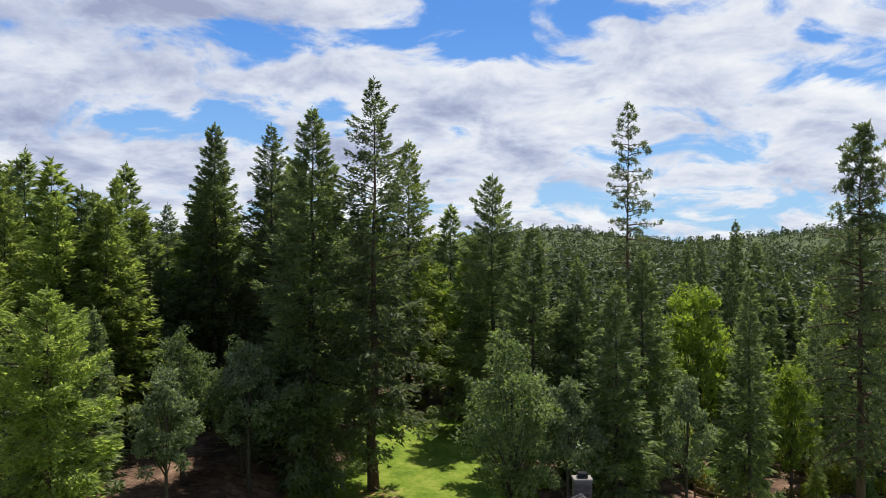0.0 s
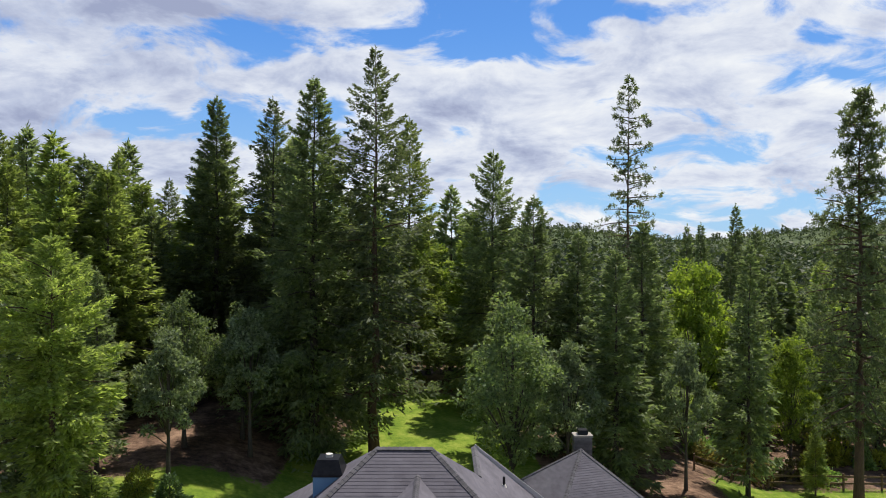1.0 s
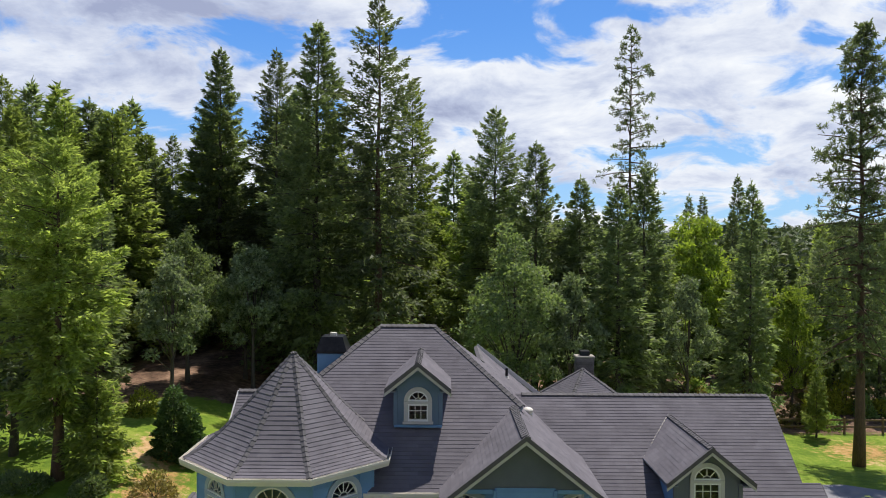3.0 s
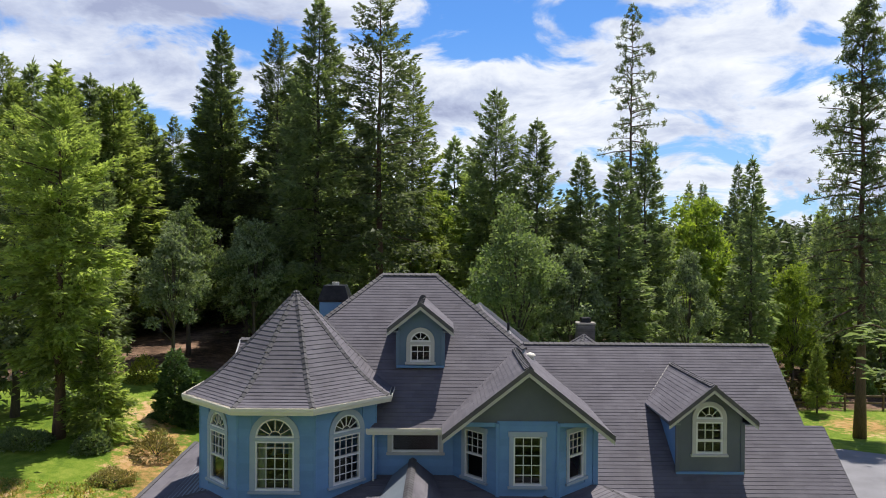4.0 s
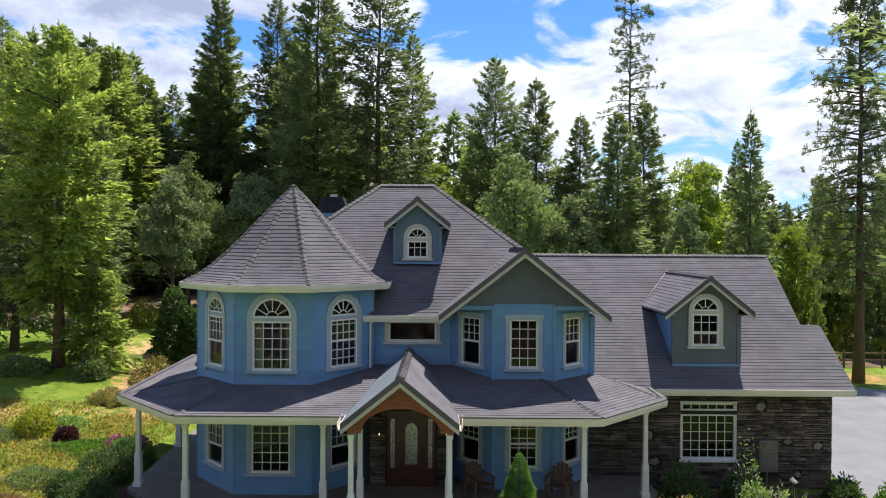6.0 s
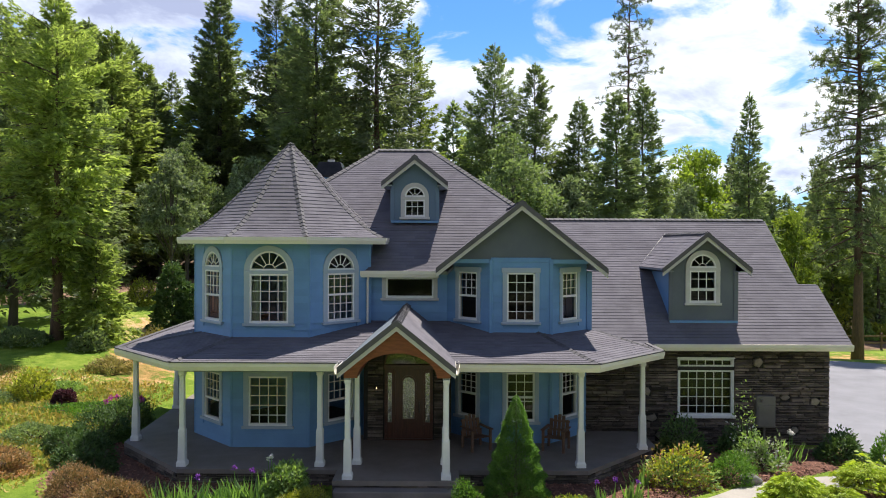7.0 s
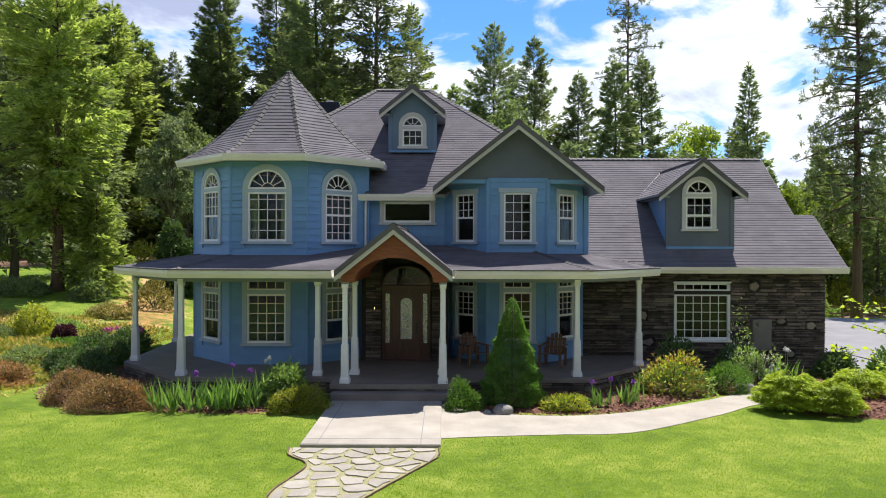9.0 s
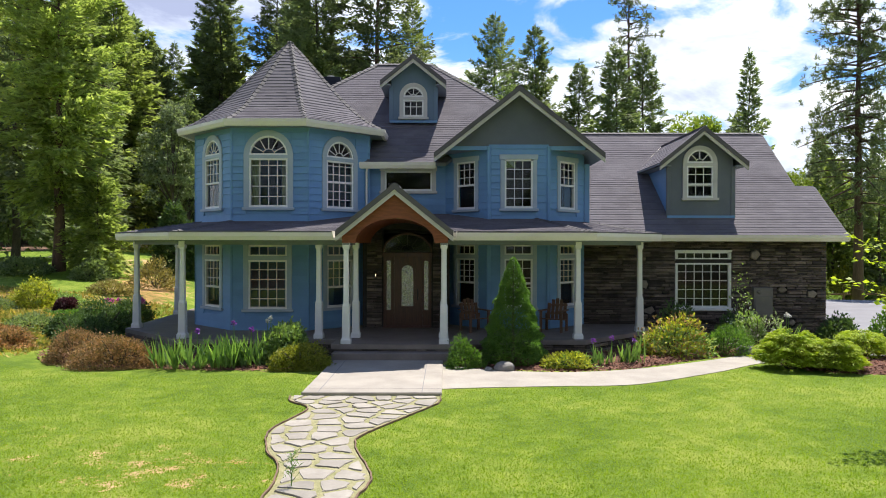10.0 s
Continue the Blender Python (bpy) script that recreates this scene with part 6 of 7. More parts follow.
mid_fir = settle(new_fir(17.0, 3.4, 3.0, 0.2, M_FIR, label="green fir tree deep in the woods", per=26, every=0.2, size=(0.75, 1.3), power=0.75), -38.0, 84.0)
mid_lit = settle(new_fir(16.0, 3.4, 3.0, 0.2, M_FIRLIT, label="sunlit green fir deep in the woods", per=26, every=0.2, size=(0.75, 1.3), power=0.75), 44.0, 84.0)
for src, x, y, turn, s, wide in (
        (dark_fir, 11.6, 62.0, 2.0, 0.95, 1.1), (back_fir, -33.0, 73.0, 1.0, 0.8, 1.0), (dark_fir, -30.0, 60.0, 0.3, 1.1, 1.3), (dark_fir, 12.5, 52.0, 0.2, 0.88, 1.2),
        (lit_fir, -36.5, 60.0, 2.3, 1.24, 1.0), (pale_fir, -29.0, 76.0, 3.0, 0.72, 1.1), (dark_fir, -26.0, 64.0, 0.6, 0.88, 1.3), (lit_fir, -33.0, 51.0, 2.9, 1.0, 1.1),
        (back_fir, -41.0, 66.0, 0.3, 0.85, 1.1), (dark_fir, -13.5, 66.0, 2.0, 1.15, 1.3), (lit_fir, 3.6, 87.0, 1.9, 1.2, 1.1), (lit_fir, 19.5, 64.0, 0.4, 0.72, 1.2), (thin_fir, 27.5, 66.0, 1.0, 0.8, 1.3),
        (thin_fir, 30.5, 72.0, 2.0, 0.8, 1.4), (dark_fir, 36.5, 70.0, 2.0, 0.7, 1.2), (thin_fir, 40.0, 66.0, 1.0, 0.8, 1.3), (pale_fir, -9.5, 78.0, 0.8, 0.8, 1.2), (thin_fir, -23.0, 47.5, 0.8, 0.75, 1.2),
        (thin_fir, 44.6, 110.0, 0.5, 1.32, 1.0), (thin_fir, 40.0, 112.0, 1.5, 1.16, 1.1), (thin_fir, 36.5, 108.0, 2.6, 1.14, 1.1), (dark_fir, 52.0, 120.0, 2.6, 1.05, 1.1), (thin_fir, 33.5, 84.0, 0.9, 0.95, 1.2),
        (mid_lit, -26.0, 82.0, 0.5, 1.55, 1.0), (mid_fir, -20.0, 86.0, 1.5, 1.5, 1.0), (mid_lit, -14.0, 88.0, 2.5, 1.6, 1.0), (mid_lit, -9.0, 90.0, 3.5, 1.5, 1.0), (mid_fir, -36.0, 82.0, 0.9, 1.5, 1.0),
        (mid_fir, -44.0, 76.0, 0.2, 1.55, 1.0), (mid_lit, -49.0, 82.0, 0.2, 1.6, 1.0), (mid_fir, 1.0, 96.0, 0.2, 1.45, 1.0), (mid_lit, 8.0, 98.0, 0.2, 1.3, 1.0), (mid_lit, -24.0, 72.0, 0.2, 1.4, 1.1), (mid_lit, -38.0, 70.0, 0.2, 1.55, 1.1)):
    plant(src, x, y, turn, s, wide=wide)
for x, y, turn, s in ((-39.5, 56, 0.4, 1.2), (-35.0, 54, 1.9, 1.12), (-31.0, 64, 2.6, 1.25), (-27.6, 59, 3.4, 1.2), (-28.5, 68, 5.2, 1.15), (-15.2, 74, 1.7, 1.5)):
    plant(lit_fir, x, y, turn, s, wide=1.15)

oak = settle(new_broad(14.2, 3.3, 3.0, 0.22, M_OAK, "round-crowned grey-green oak at the lawn's edge", clumps=170, per=85, leaf=(0.18, 0.32)), 4.6, 48.5)
silver_oak = settle(new_broad(11.2, 2.5, 3.2, 0.17, M_SILVER, "small tree with pale silvery leaves", clumps=80, per=90, leaf=(0.2, 0.34)), 8.6, 49.5)
plant(silver_oak, 17.6, 52.0, 1.0, 0.98, wide=0.8)
lime = settle(new_broad(15.5, 4.3, 3.0, 0.25, M_LIME, "bright yellow-green broadleaf tree in the woods", clumps=140, per=110, leaf=(0.24, 0.42)), 25.6, 72.0)
mid_oak = settle(new_broad(12.0, 3.4, 1.0, 0.25, M_OAK, "green broadleaf tree deep in the woods", clumps=70, per=50, leaf=(0.35, 0.6)), -46.0, 80.0)
mid_lime = settle(new_broad(11.0, 3.4, 1.0, 0.25, M_LIME, "yellow-green broadleaf tree deep in the woods", clumps=70, per=50, leaf=(0.35, 0.6)), 52.0, 82.0)
plant(lime, 31.0, 64.0, 2.0, 0.58, "small bright green tree by the fence", 1.0)
plant(lime, 3.4, 44.5, 1.0, 0.3, "low bright green sapling at the lawn's edge")
plant(oak, -19.2, 53.0, 2.0, 0.8)
plant(oak, -16.0, 57.0, 0.7, 0.75)
plant(silver_oak, -17.9, 46.5, 2.0, 0.9)
plant(silver_oak, -14.6, 54.0, 0.4, 1.0)
plant(lime, -2.0, 92.0, 0.7, 1.1)
plant(oak, 1.2, 90.0, 3.1, 0.9)
for i in range(60):
    x, y = RNG.uniform(-60, 64), RNG.uniform(84, 130)
    plant((mid_fir, mid_lit, mid_oak, mid_fir, mid_lit, mid_lime)[i % 6], x, y, RNG.uniform(0, 6), RNG.uniform(0.6, 1.0), wide=1.1)
for i in range(26):
    x, y = RNG.uniform(13, 44), RNG.uniform(66, 79)
    plant((mid_oak, mid_lime, mid_lit)[i % 3], x, y, RNG.uniform(0, 6), RNG.uniform(0.35, 0.75), wide=1.15)
for i in range(12):
    x, y = RNG.uniform(-46, -12), RNG.uniform(62, 78)
    plant((mid_oak, mid_lit, mid_fir)[i % 3], x, y, RNG.uniform(0, 6), RNG.uniform(0.5, 0.95), wide=1.15)
# woods behind the viewer, seen only in the glass
for i in range(14):
    plant((mid_lit, mid_fir, mid_oak, mid_fir, mid_lime)[i % 5], -48 + (i % 7) * 15 + RNG.uniform(-2, 2), (-13 if i < 7 else -25) + RNG.uniform(-4, 3) - 0.1 * abs(-48 + (i % 7) * 15), RNG.uniform(0, 6), RNG.uniform(0.8, 1.15))


def far_woods():
    """The forest that runs on to the hills: simple cones of sprays, too many to count."""
    rng = np.random.default_rng(5)
    Vs, Fs, n0 = [], [], 0
    for i in range(2100):
        y = 110 + 780 * rng.uniform(0, 1) ** 1.5
        x = rng.uniform(-0.62, 0.68) * y
        H = rng.uniform(10, 20) * (1 - 0.5 * smoothstep(250, 800, y))
        R = H * rng.uniform(0.13, 0.24)
        n = int(100 * min(1.0, 170 / y)) + 14
        f = rng.uniform(0.05, 1, n) ** 0.8
        r = R * (1 - f) ** 0.8 * rng.uniform(0.5, 1.0, n) + 0.1
        a = rng.uniform(0, 6.3, n)
        P = np.column_stack([x + r * np.cos(a), y + r * np.sin(a), height(x, y) + f * H])
        D = np.column_stack([np.cos(a), np.sin(a), rng.uniform(-0.7, 0.5, n)])
        V, F = kites(P, D, rng.uniform(0.8, 1.5, n) * (1 + y / 900), rng.uniform(0.4, 0.75, n) * (1 + y / 900), rng)
        Vs.append(V), Fs.append(F + n0)
        n0 += len(V)
    for i in range(1500):
        y = rng.uniform(520, 900)
        x = rng.uniform(-0.1, 0.68) * y
        n = 14
        a, f = rng.uniform(0, 6.3, n), rng.uniform(0, 1, n)
        r = rng.uniform(1.5, 4.0) * rng.uniform(0.3, 1, n)
        P = np.column_stack([x + r * np.cos(a), y + r * np.sin(a), height(x, y) + f * rng.uniform(2.5, 5.0)])
        V, F = kites(P, rng.normal(size=(n, 3)), rng.uniform(1.4, 2.6, n), rng.uniform(1.0, 1.8, n), rng)
        Vs.append(V), Fs.append(F + n0)
        n0 += len(V)
    ob = np_mesh("far_woods", np.concatenate(Vs), np.concatenate(Fs), M_FARWOOD)
    tagged(ob, "dark green conifer forest running to the hills", "forest", kind="stuff")


M_PLUM = leafage("plum_leaves", (0.05, 0.018, 0.028), (0.15, 0.06, 0.07), (1.3, 0.9, 0.9), 2.0, 0.3)
M_GRASS = leafage("grass_blades", (0.175, 0.265, 0.025), (0.27, 0.345, 0.045), (1.3, 1.4, 0.5), 0.5, 0.6, mottle=0.2)
M_FARWOOD = leafage("forest_canopy", (0.042, 0.064, 0.034), (0.115, 0.145, 0.066), (1.2, 1.3, 0.6), 0.03, 0.3, mottle=0.14)
far_woods()


settle(new_fir(13.0, 3.4, 2.0, 0.2, M_SILVER, M_BARK, "pale grey-green drooping conifer beside the cedar", per=80, every=0.15, droop=0.7, power=0.7), -22.6, 37.0)


# ---- shrubs ----
def shrub_shell(rng, w, d, h, n, leaf, lumps=0.36, droop=0.0, slim=0.5):
    """Leaves over an uneven mound, thickest at its surface."""
    q = unit(rng.normal(size=(n, 3)))
    q[:, 2] = np.abs(q[:, 2]) * 1.0 - 0.12
    k = rng.normal(size=(7, 3))
    bump = 1 + lumps * np.sin(q @ k.T * 2.3 + rng.uniform(0, 6, 7)).mean(1) * 1.8
    r = bump * rng.uniform(0.35, 1.0, n) ** 0.28 * (1 + 0.07 * rng.normal(size=n))
    P = q * r[:, None] * np.array([w / 2, d / 2, h])
    P[:, 2] = np.maximum(P[:, 2], 0.02)
    D = q * 0.8 + rng.normal(size=(n, 3)) * 0.6 + np.array([0, 0, 0.25 - droop])
    L = rng.uniform(leaf * 0.7, leaf * 1.4, n)
    return kites(P, D, L, L * slim, rng)


def shrub(x, y, w, d, h, n, leaf, material, label, turn=0.0, stems=True, **kw):
    s = thing("shrub", label, "shrub")
    g = Geo()
    for i in range(7):
        a = 6.28 * i / 7 + turn
        g.tube([(0, 0, -0.05), (0.2 * w * math.cos(a), 0.2 * d * math.sin(a), h * 0.4), (0.36 * w * math.cos(a), 0.36 * d * math.sin(a), h * 0.75)], [0.025, 0.017, 0.008], 5)
    make("branching_stem", g, M_BARK, s)
    V, F = shrub_shell(RNG, w, d, h, n, leaf, **kw)
    np_mesh("foliage", V, F, material, s)
    return settle(s, x, y, turn)


def mixed_shrub(x, y, w, d, h, n, leaf, materials, label, shares=(1.0, 0.5), lumps=0.42):
    """A loose shrub whose foliage has two or three colours, each a part of its own."""
    s = thing("shrub", label, "shrub")
    g = Geo()
    for i in range(8):
        a = 6.28 * i / 8 + x
        g.tube([(0, 0, -0.05), (0.16 * w * math.cos(a), 0.16 * d * math.sin(a), h * 0.45), (0.34 * w * math.cos(a), 0.34 * d * math.sin(a), h * 0.85)], [0.02, 0.014, 0.006], 5)
    make("branching_stem", g, M_BARK, s)
    for material, share in zip(materials, shares):
        V, F = shrub_shell(RNG, w, d, h, int(n * share), leaf, lumps=lumps)
        np_mesh("bloom" if material in (M_PETAL, M_PINK) else "foliage", V, F, material, s)
    return settle(s, x, y)


RUSTY, LEAFY, DARKB = "low rounded bush with rust-brown leaves", "rounded green garden shrub in the bed", "dark glossy green shrub beside the porch"
shrub(-9.1, 17.3, 1.75, 1.4, 0.88, 10000, 0.05, M_RUST, RUSTY, lumps=0.22)
shrub(-7.75, 16.5, 2.05, 1.5, 0.9, 11000, 0.05, M_RUST, RUSTY, lumps=0.22)
shrub(-3.78, 16.85, 1.2, 1.15, 1.1, 4600, 0.095, M_RHODO, "pale green rhododendron shrub in the bed", lumps=0.16)
shrub(-3.3, 16.1, 1.35, 0.9, 0.6, 6500, 0.05, M_GOLD, "low olive green shrub beside the slab", 0.2)
shrub(0.62, 16.5, 0.9, 0.8, 0.58, 4800, 0.05, M_BOX, "low rounded green shrub by the steps")
mixed_shrub(3.0, 16.4, 1.3, 0.8, 0.34, 1500, 0.075, (M_GOLD, M_RHODO), "low golden ground cover in the bed", lumps=0.5)
mixed_shrub(6.15, 18.3, 1.6, 1.2, 1.0, 2600, 0.1, (M_RHODO, M_GOLD, M_RUST), "golden shrub with rusty new tips beside the porch", (0.6, 0.5, 0.16))
shrub(7.6, 18.65, 1.35, 0.9, 0.66, 4200, 0.08, M_BOX, LEAFY, lumps=0.3, slim=0.25)
mixed_shrub(9.0, 19.7, 1.15, 0.9, 1.05, 1200, 0.1, (M_RHODO, M_SILVER, M_PETAL), "pale leaved rose shrub with cream blooms in the bed", (1.0, 0.5, 0.12), lumps=0.5)
mixed_shrub(8.75, 20.3, 0.8, 0.7, 1.5, 520, 0.08, (M_RHODO, M_PETAL), "tall open rose bush against the stone wall", (1.0, 0.14), lumps=0.9)
shrub(7.2, 21.0, 1.8, 1.0, 1.05, 2400, 0.1, M_DARKSHRUB, "dark shrub against the stone wall")
shrub(9.0, 21.2, 1.5, 1.0, 1.0, 2000, 0.1, M_DARKSHRUB, "dark shrub against the stone wall")
shrub(11.7, 20.7, 1.5, 1.2, 1.0, 3000, 0.11, M_DARKSHRUB, "dark green shrub at the corner of the house")
shrub(12.7, 20.0, 1.0, 0.9, 0.75, 1800, 0.1, M_BOX, LEAFY)


def juniper(x, y, w, d, h, boughs=100, per=62):
    """A spreading juniper: arching plumes in tiers, their tips nodding."""
    s = thing("juniper", "bright yellow-green spreading juniper in the mulch", "shrub", "junipers")
    P, D = [], []
    g = Geo()
    for i in range(boughs):
        a, el = i * 2.4 + RNG.normal() * 0.3, math.radians(8 + 68 * ((i + 0.5) / boughs) ** 1.2 + RNG.normal() * 4)
        out = np.array([math.cos(a) * w / 2, math.sin(a) * d / 2, 0.0])
        reach = RNG.uniform(0.72, 1.08)
        top = h * (math.sin(el) * 0.95 + 0.12) * RNG.uniform(0.85, 1.1)
        t = RNG.uniform(0.25, 1.0, per) ** 0.6
        side = np.array([-math.sin(a), math.cos(a), 0.0])
        k = RNG.normal(size=per) * 0.12 * (1.4 - t)
        q = np.outer(t * reach * math.cos(el) ** 0.6, out) + np.outer(k, side)
        q[:, 2] = top * (1.7 * t - 0.78 * t ** 3) - np.abs(k) * 0.25 + RNG.normal(size=per) * 0.018 + 0.03
        P.append(q)
        dd = np.outer(np.ones(per), out / np.linalg.norm(out)) + np.outer(np.sign(k) * RNG.uniform(0.1, 0.7, per), side)
        dd[:, 2] += 0.55 - 0.85 * t + RNG.normal(size=per) * 0.16
        D.append(dd)
        if i % 6 == 0:
            e = out * reach * 0.7 * math.cos(el) ** 0.6
            g.tube([(0, 0, -0.05), (e[0] * 0.5, e[1] * 0.5, top * 0.75), (e[0], e[1], top * 0.95)], [0.02, 0.013, 0.005], 5)
    make("branching_stem", g, M_BARK, s)
    P, D = np.concatenate(P), np.concatenate(D)
    L = RNG.uniform(0.045, 0.095, len(P))
    np_mesh("foliage", *sprays(P, D, L * 1.15, L * 0.34, RNG, 0.6), M_JUNIPER, s)
    return settle(s, x, y)


juniper(8.3, 16.35, 1.7, 1.4, 0.82, 260, 110)
juniper(9.15, 15.95, 1.35, 1.15, 0.66, 180, 100)
juniper(10.9, 17.9, 1.7, 1.4, 0.66, 140, 90)
juniper(12.3, 17.3, 1.5, 1.2, 0.5)
for x, y, w, h in ((-10.5, 20.1, 1.5, 0.95), (-10.8, 22.0, 1.6, 1.0), (-10.9, 24.0, 1.7, 1.0), (-9.7, 19.1, 1.3, 0.75), (-11.4, 20.9, 1.2, 0.8)):
    bush = shrub(x, y, w, w, h, 5200, 0.075, M_DARKSHRUB, DARKB)
    if y > 23:
        for k in range(5):
            a, q = k * 2.2, np.zeros((30, 3)) + RNG.normal(size=(30, 3)) * 0.035
            q += np.array([0.4 * w * math.cos(a) - 0.1, 0.4 * w * math.sin(a) - 0.15, h * RNG.uniform(0.85, 1.0)])
            tagged(np_mesh("bloom", *kites(q, RNG.normal(size=(30, 3)) + np.array([0, 0, 0.4]), 0.08, 0.055, RNG), M_PINK, bush), "pink bloom", kind="stuff")
shrub(-12.6, 19.6, 2.2, 1.6, 0.42, 3000, 0.1, M_RUST, "low brown-green bush on the slope", lumps=0.4)
shrub(-15.4, 26.2, 1.7, 1.4, 0.95, 3000, 0.1, M_GOLD, "bright yellow-green shrub on the slope")
shrub(-14.8, 27.0, 1.8, 1.5, 0.5, 3000, 0.08, M_RHODO, "loose green shrub on the slope", lumps=0.4)
shrub(-13.0, 25.0, 4.0, 2.4, 0.22, 5200, 0.075, M_BOX, "spreading green ground cover on the slope", lumps=0.4)
shrub(-14.0, 34.0, 2.2, 1.8, 1.3, 1900, 0.13, M_DRYBRUSH, "pale dry brush on the side lawn", lumps=0.5)
shrub(-18.9, 43.9, 2.0, 1.8, 1.7, 1500, 0.16, M_GOLD, "yellow-green shrub at the edge of the woods", lumps=0.5)
shrub(-19.9, 33.4, 2.4, 2.0, 0.7, 2600, 0.14, M_OAK, "low green shrub under the cedar", lumps=0.4)
shrub(-16.9, 33.4, 1.4, 1.3, 0.95, 2200, 0.14, M_OAK, "low green shrub under the cedar", lumps=0.4)


def spire(x, y, w, h, n, leaf, material, label, name="conical_shrub", blunt=0.85, rough=1.0):
    """A clipped or naturally pointed evergreen."""
    s = thing(name, label, "shrub")
    rng = RNG
    f = 1 - rng.uniform(0, 1, n) ** 0.55
    a = rng.uniform(0, 6.283, n)
    lump = 1 + rough * (0.08 * np.sin(a * 5 + f * 31) + 0.07 * np.sin(a * 3 - f * 47 + 1))
    r = w / 2 * (1 - f) ** blunt * np.minimum(1, 0.78 + f * 3) * lump * rng.uniform(0.5, 1, n) ** 0.3
    P = np.column_stack([r * np.cos(a), r * np.sin(a), f * h * 0.98 + 0.02])
    D = np.column_stack([np.cos(a), np.sin(a), np.full(n, 0.45)]) + rng.normal(size=(n, 3)) * 0.45
    L = rng.uniform(leaf * 0.7, leaf * 1.4, n)
    make("stem", Geo().tube([(0, 0, -0.1), (0, 0, h * 0.9)], [0.05, 0.01], 6), M_BARK, s)
    np_mesh("foliage", *kites(P, D, L, L * 0.45, rng), material, s)
    return settle(s, x, y)


spire(1.78, 17.0, 1.66, 2.68, 34000, 0.046, M_CONE, "dense conical dwarf spruce in front of the porch", blunt=0.8)
settle(new_fir(5.2, 1.9, 0.2, 0.07, M_FIRLIT, label="bushy bright green young fir beside the cedar", per=60, every=0.07, size=(0.25, 0.5), ragged=0.6, power=0.55), -17.2, 34.9)
spire(-14.9, 38.8, 2.0, 4.0, 6500, 0.2, M_DARKSHRUB, "dark upright evergreen shrub on the side lawn", blunt=0.5, rough=2.6)
spire(-13.9, 38.6, 1.5, 3.1, 4500, 0.2, M_DARKSHRUB, "dark upright evergreen shrub on the side lawn", blunt=0.5, rough=2.6)
plant(lit_fir, 29.6, 57.0, 0.3, 0.2, "young green fir beside the fence", 1.5)


def iris_clump(x, y, w, d, h, n, flowers, petal):
    c = thing("iris_clump", "clump of upright sword-shaped iris leaves", "flower", "iris clumps")
    rng = RNG
    P = np.column_stack([rng.uniform(-w / 2, w / 2, n), rng.uniform(-d / 2, d / 2, n), np.zeros(n)])
    lean = np.repeat(rng.normal(size=(n // 5 + 1, 2)) * 0.3, 5, 0)[:n]
    P[:, :2] = np.repeat(P[::5, :2], 5, 0)[:n] + rng.normal(size=(n, 2)) * 0.035
    D = np.column_stack([lean + rng.normal(size=(n, 2)) * 0.16, np.ones(n)])
    V, F = kites(P, D, rng.uniform(0.4, 1.08, n) * h, rng.uniform(0.04, 0.075, n), rng)
    np_mesh("leaves", V, F, M_IRIS, c)
    for i in range(flowers):
        fx, fy, fz = rng.uniform(-w / 2, w / 2), rng.uniform(-d / 2, d / 2), h * rng.uniform(1.0, 1.25)
        make("flower_stem", Geo().tube([(fx, fy, 0), (fx, fy, fz)], [0.012, 0.008], 5), M_IRIS, c)
        q = np.repeat(np.array([[fx, fy, fz]]), 26, 0) + rng.normal(size=(26, 3)) * 0.02
        tagged(np_mesh("bloom", *kites(q, rng.normal(size=(26, 3)) + np.array([0, 0, 0.4]), 0.065, 0.045, rng), petal, c), "iris bloom", kind="stuff")
    return settle(c, x, y)


for x, n, k in ((-6.4, 90, 0), (-5.75, 80, 1), (-5.1, 130, 0), (-4.6, 110, 2)):
    iris_clump(x, 16.35 + RNG.uniform(-0.2, 0.2), 0.62, 0.5, 0.86, n, k, M_VIOLET)
iris_clump(-4.35, 17.0, 0.3, 0.3, 0.95, 16, 2, M_PETAL)
iris_clump(3.95, 16.75, 0.5, 0.4, 0.55, 46, 2, M_VIOLET)
iris_clump(4.6, 16.9, 0.6, 0.4, 0.6, 60, 1, M_VIOLET)
iris_clump(5.1, 18.2, 0.4, 0.3, 0.6, 30, 0, M_VIOLET)
iris_clump(10.1, 20.3, 0.6, 0.4, 0.8, 40, 2, M_PETAL)


def boulder(x, y, r, label="rounded grey boulder in the bed"):
    bm = bmesh.new()
    bmesh.ops.create_icosphere(bm, subdivisions=3, radius=r)
    for v in bm.verts:
        v.co *= 1 + 0.35 * noise.noise(v.co * (2.2 / r) * 0.5 + Vector((x, y, 0)))
        v.co.z *= 0.62
    me = bpy.data.meshes.new("boulder")
    bm.to_mesh(me)
    bm.free()
    me.materials.append(M_ROCK)
    me.shade_smooth()
    ob = new("boulder", me)
    ob.location = (x, y, height(x, y) + r * 0.3)
    return tagged(ob, label, "boulder")


boulder(1.5, 16.05, 0.24)
boulder(8.2, 18.6, 0.28)
boulder(1.12, 16.0, 0.1)


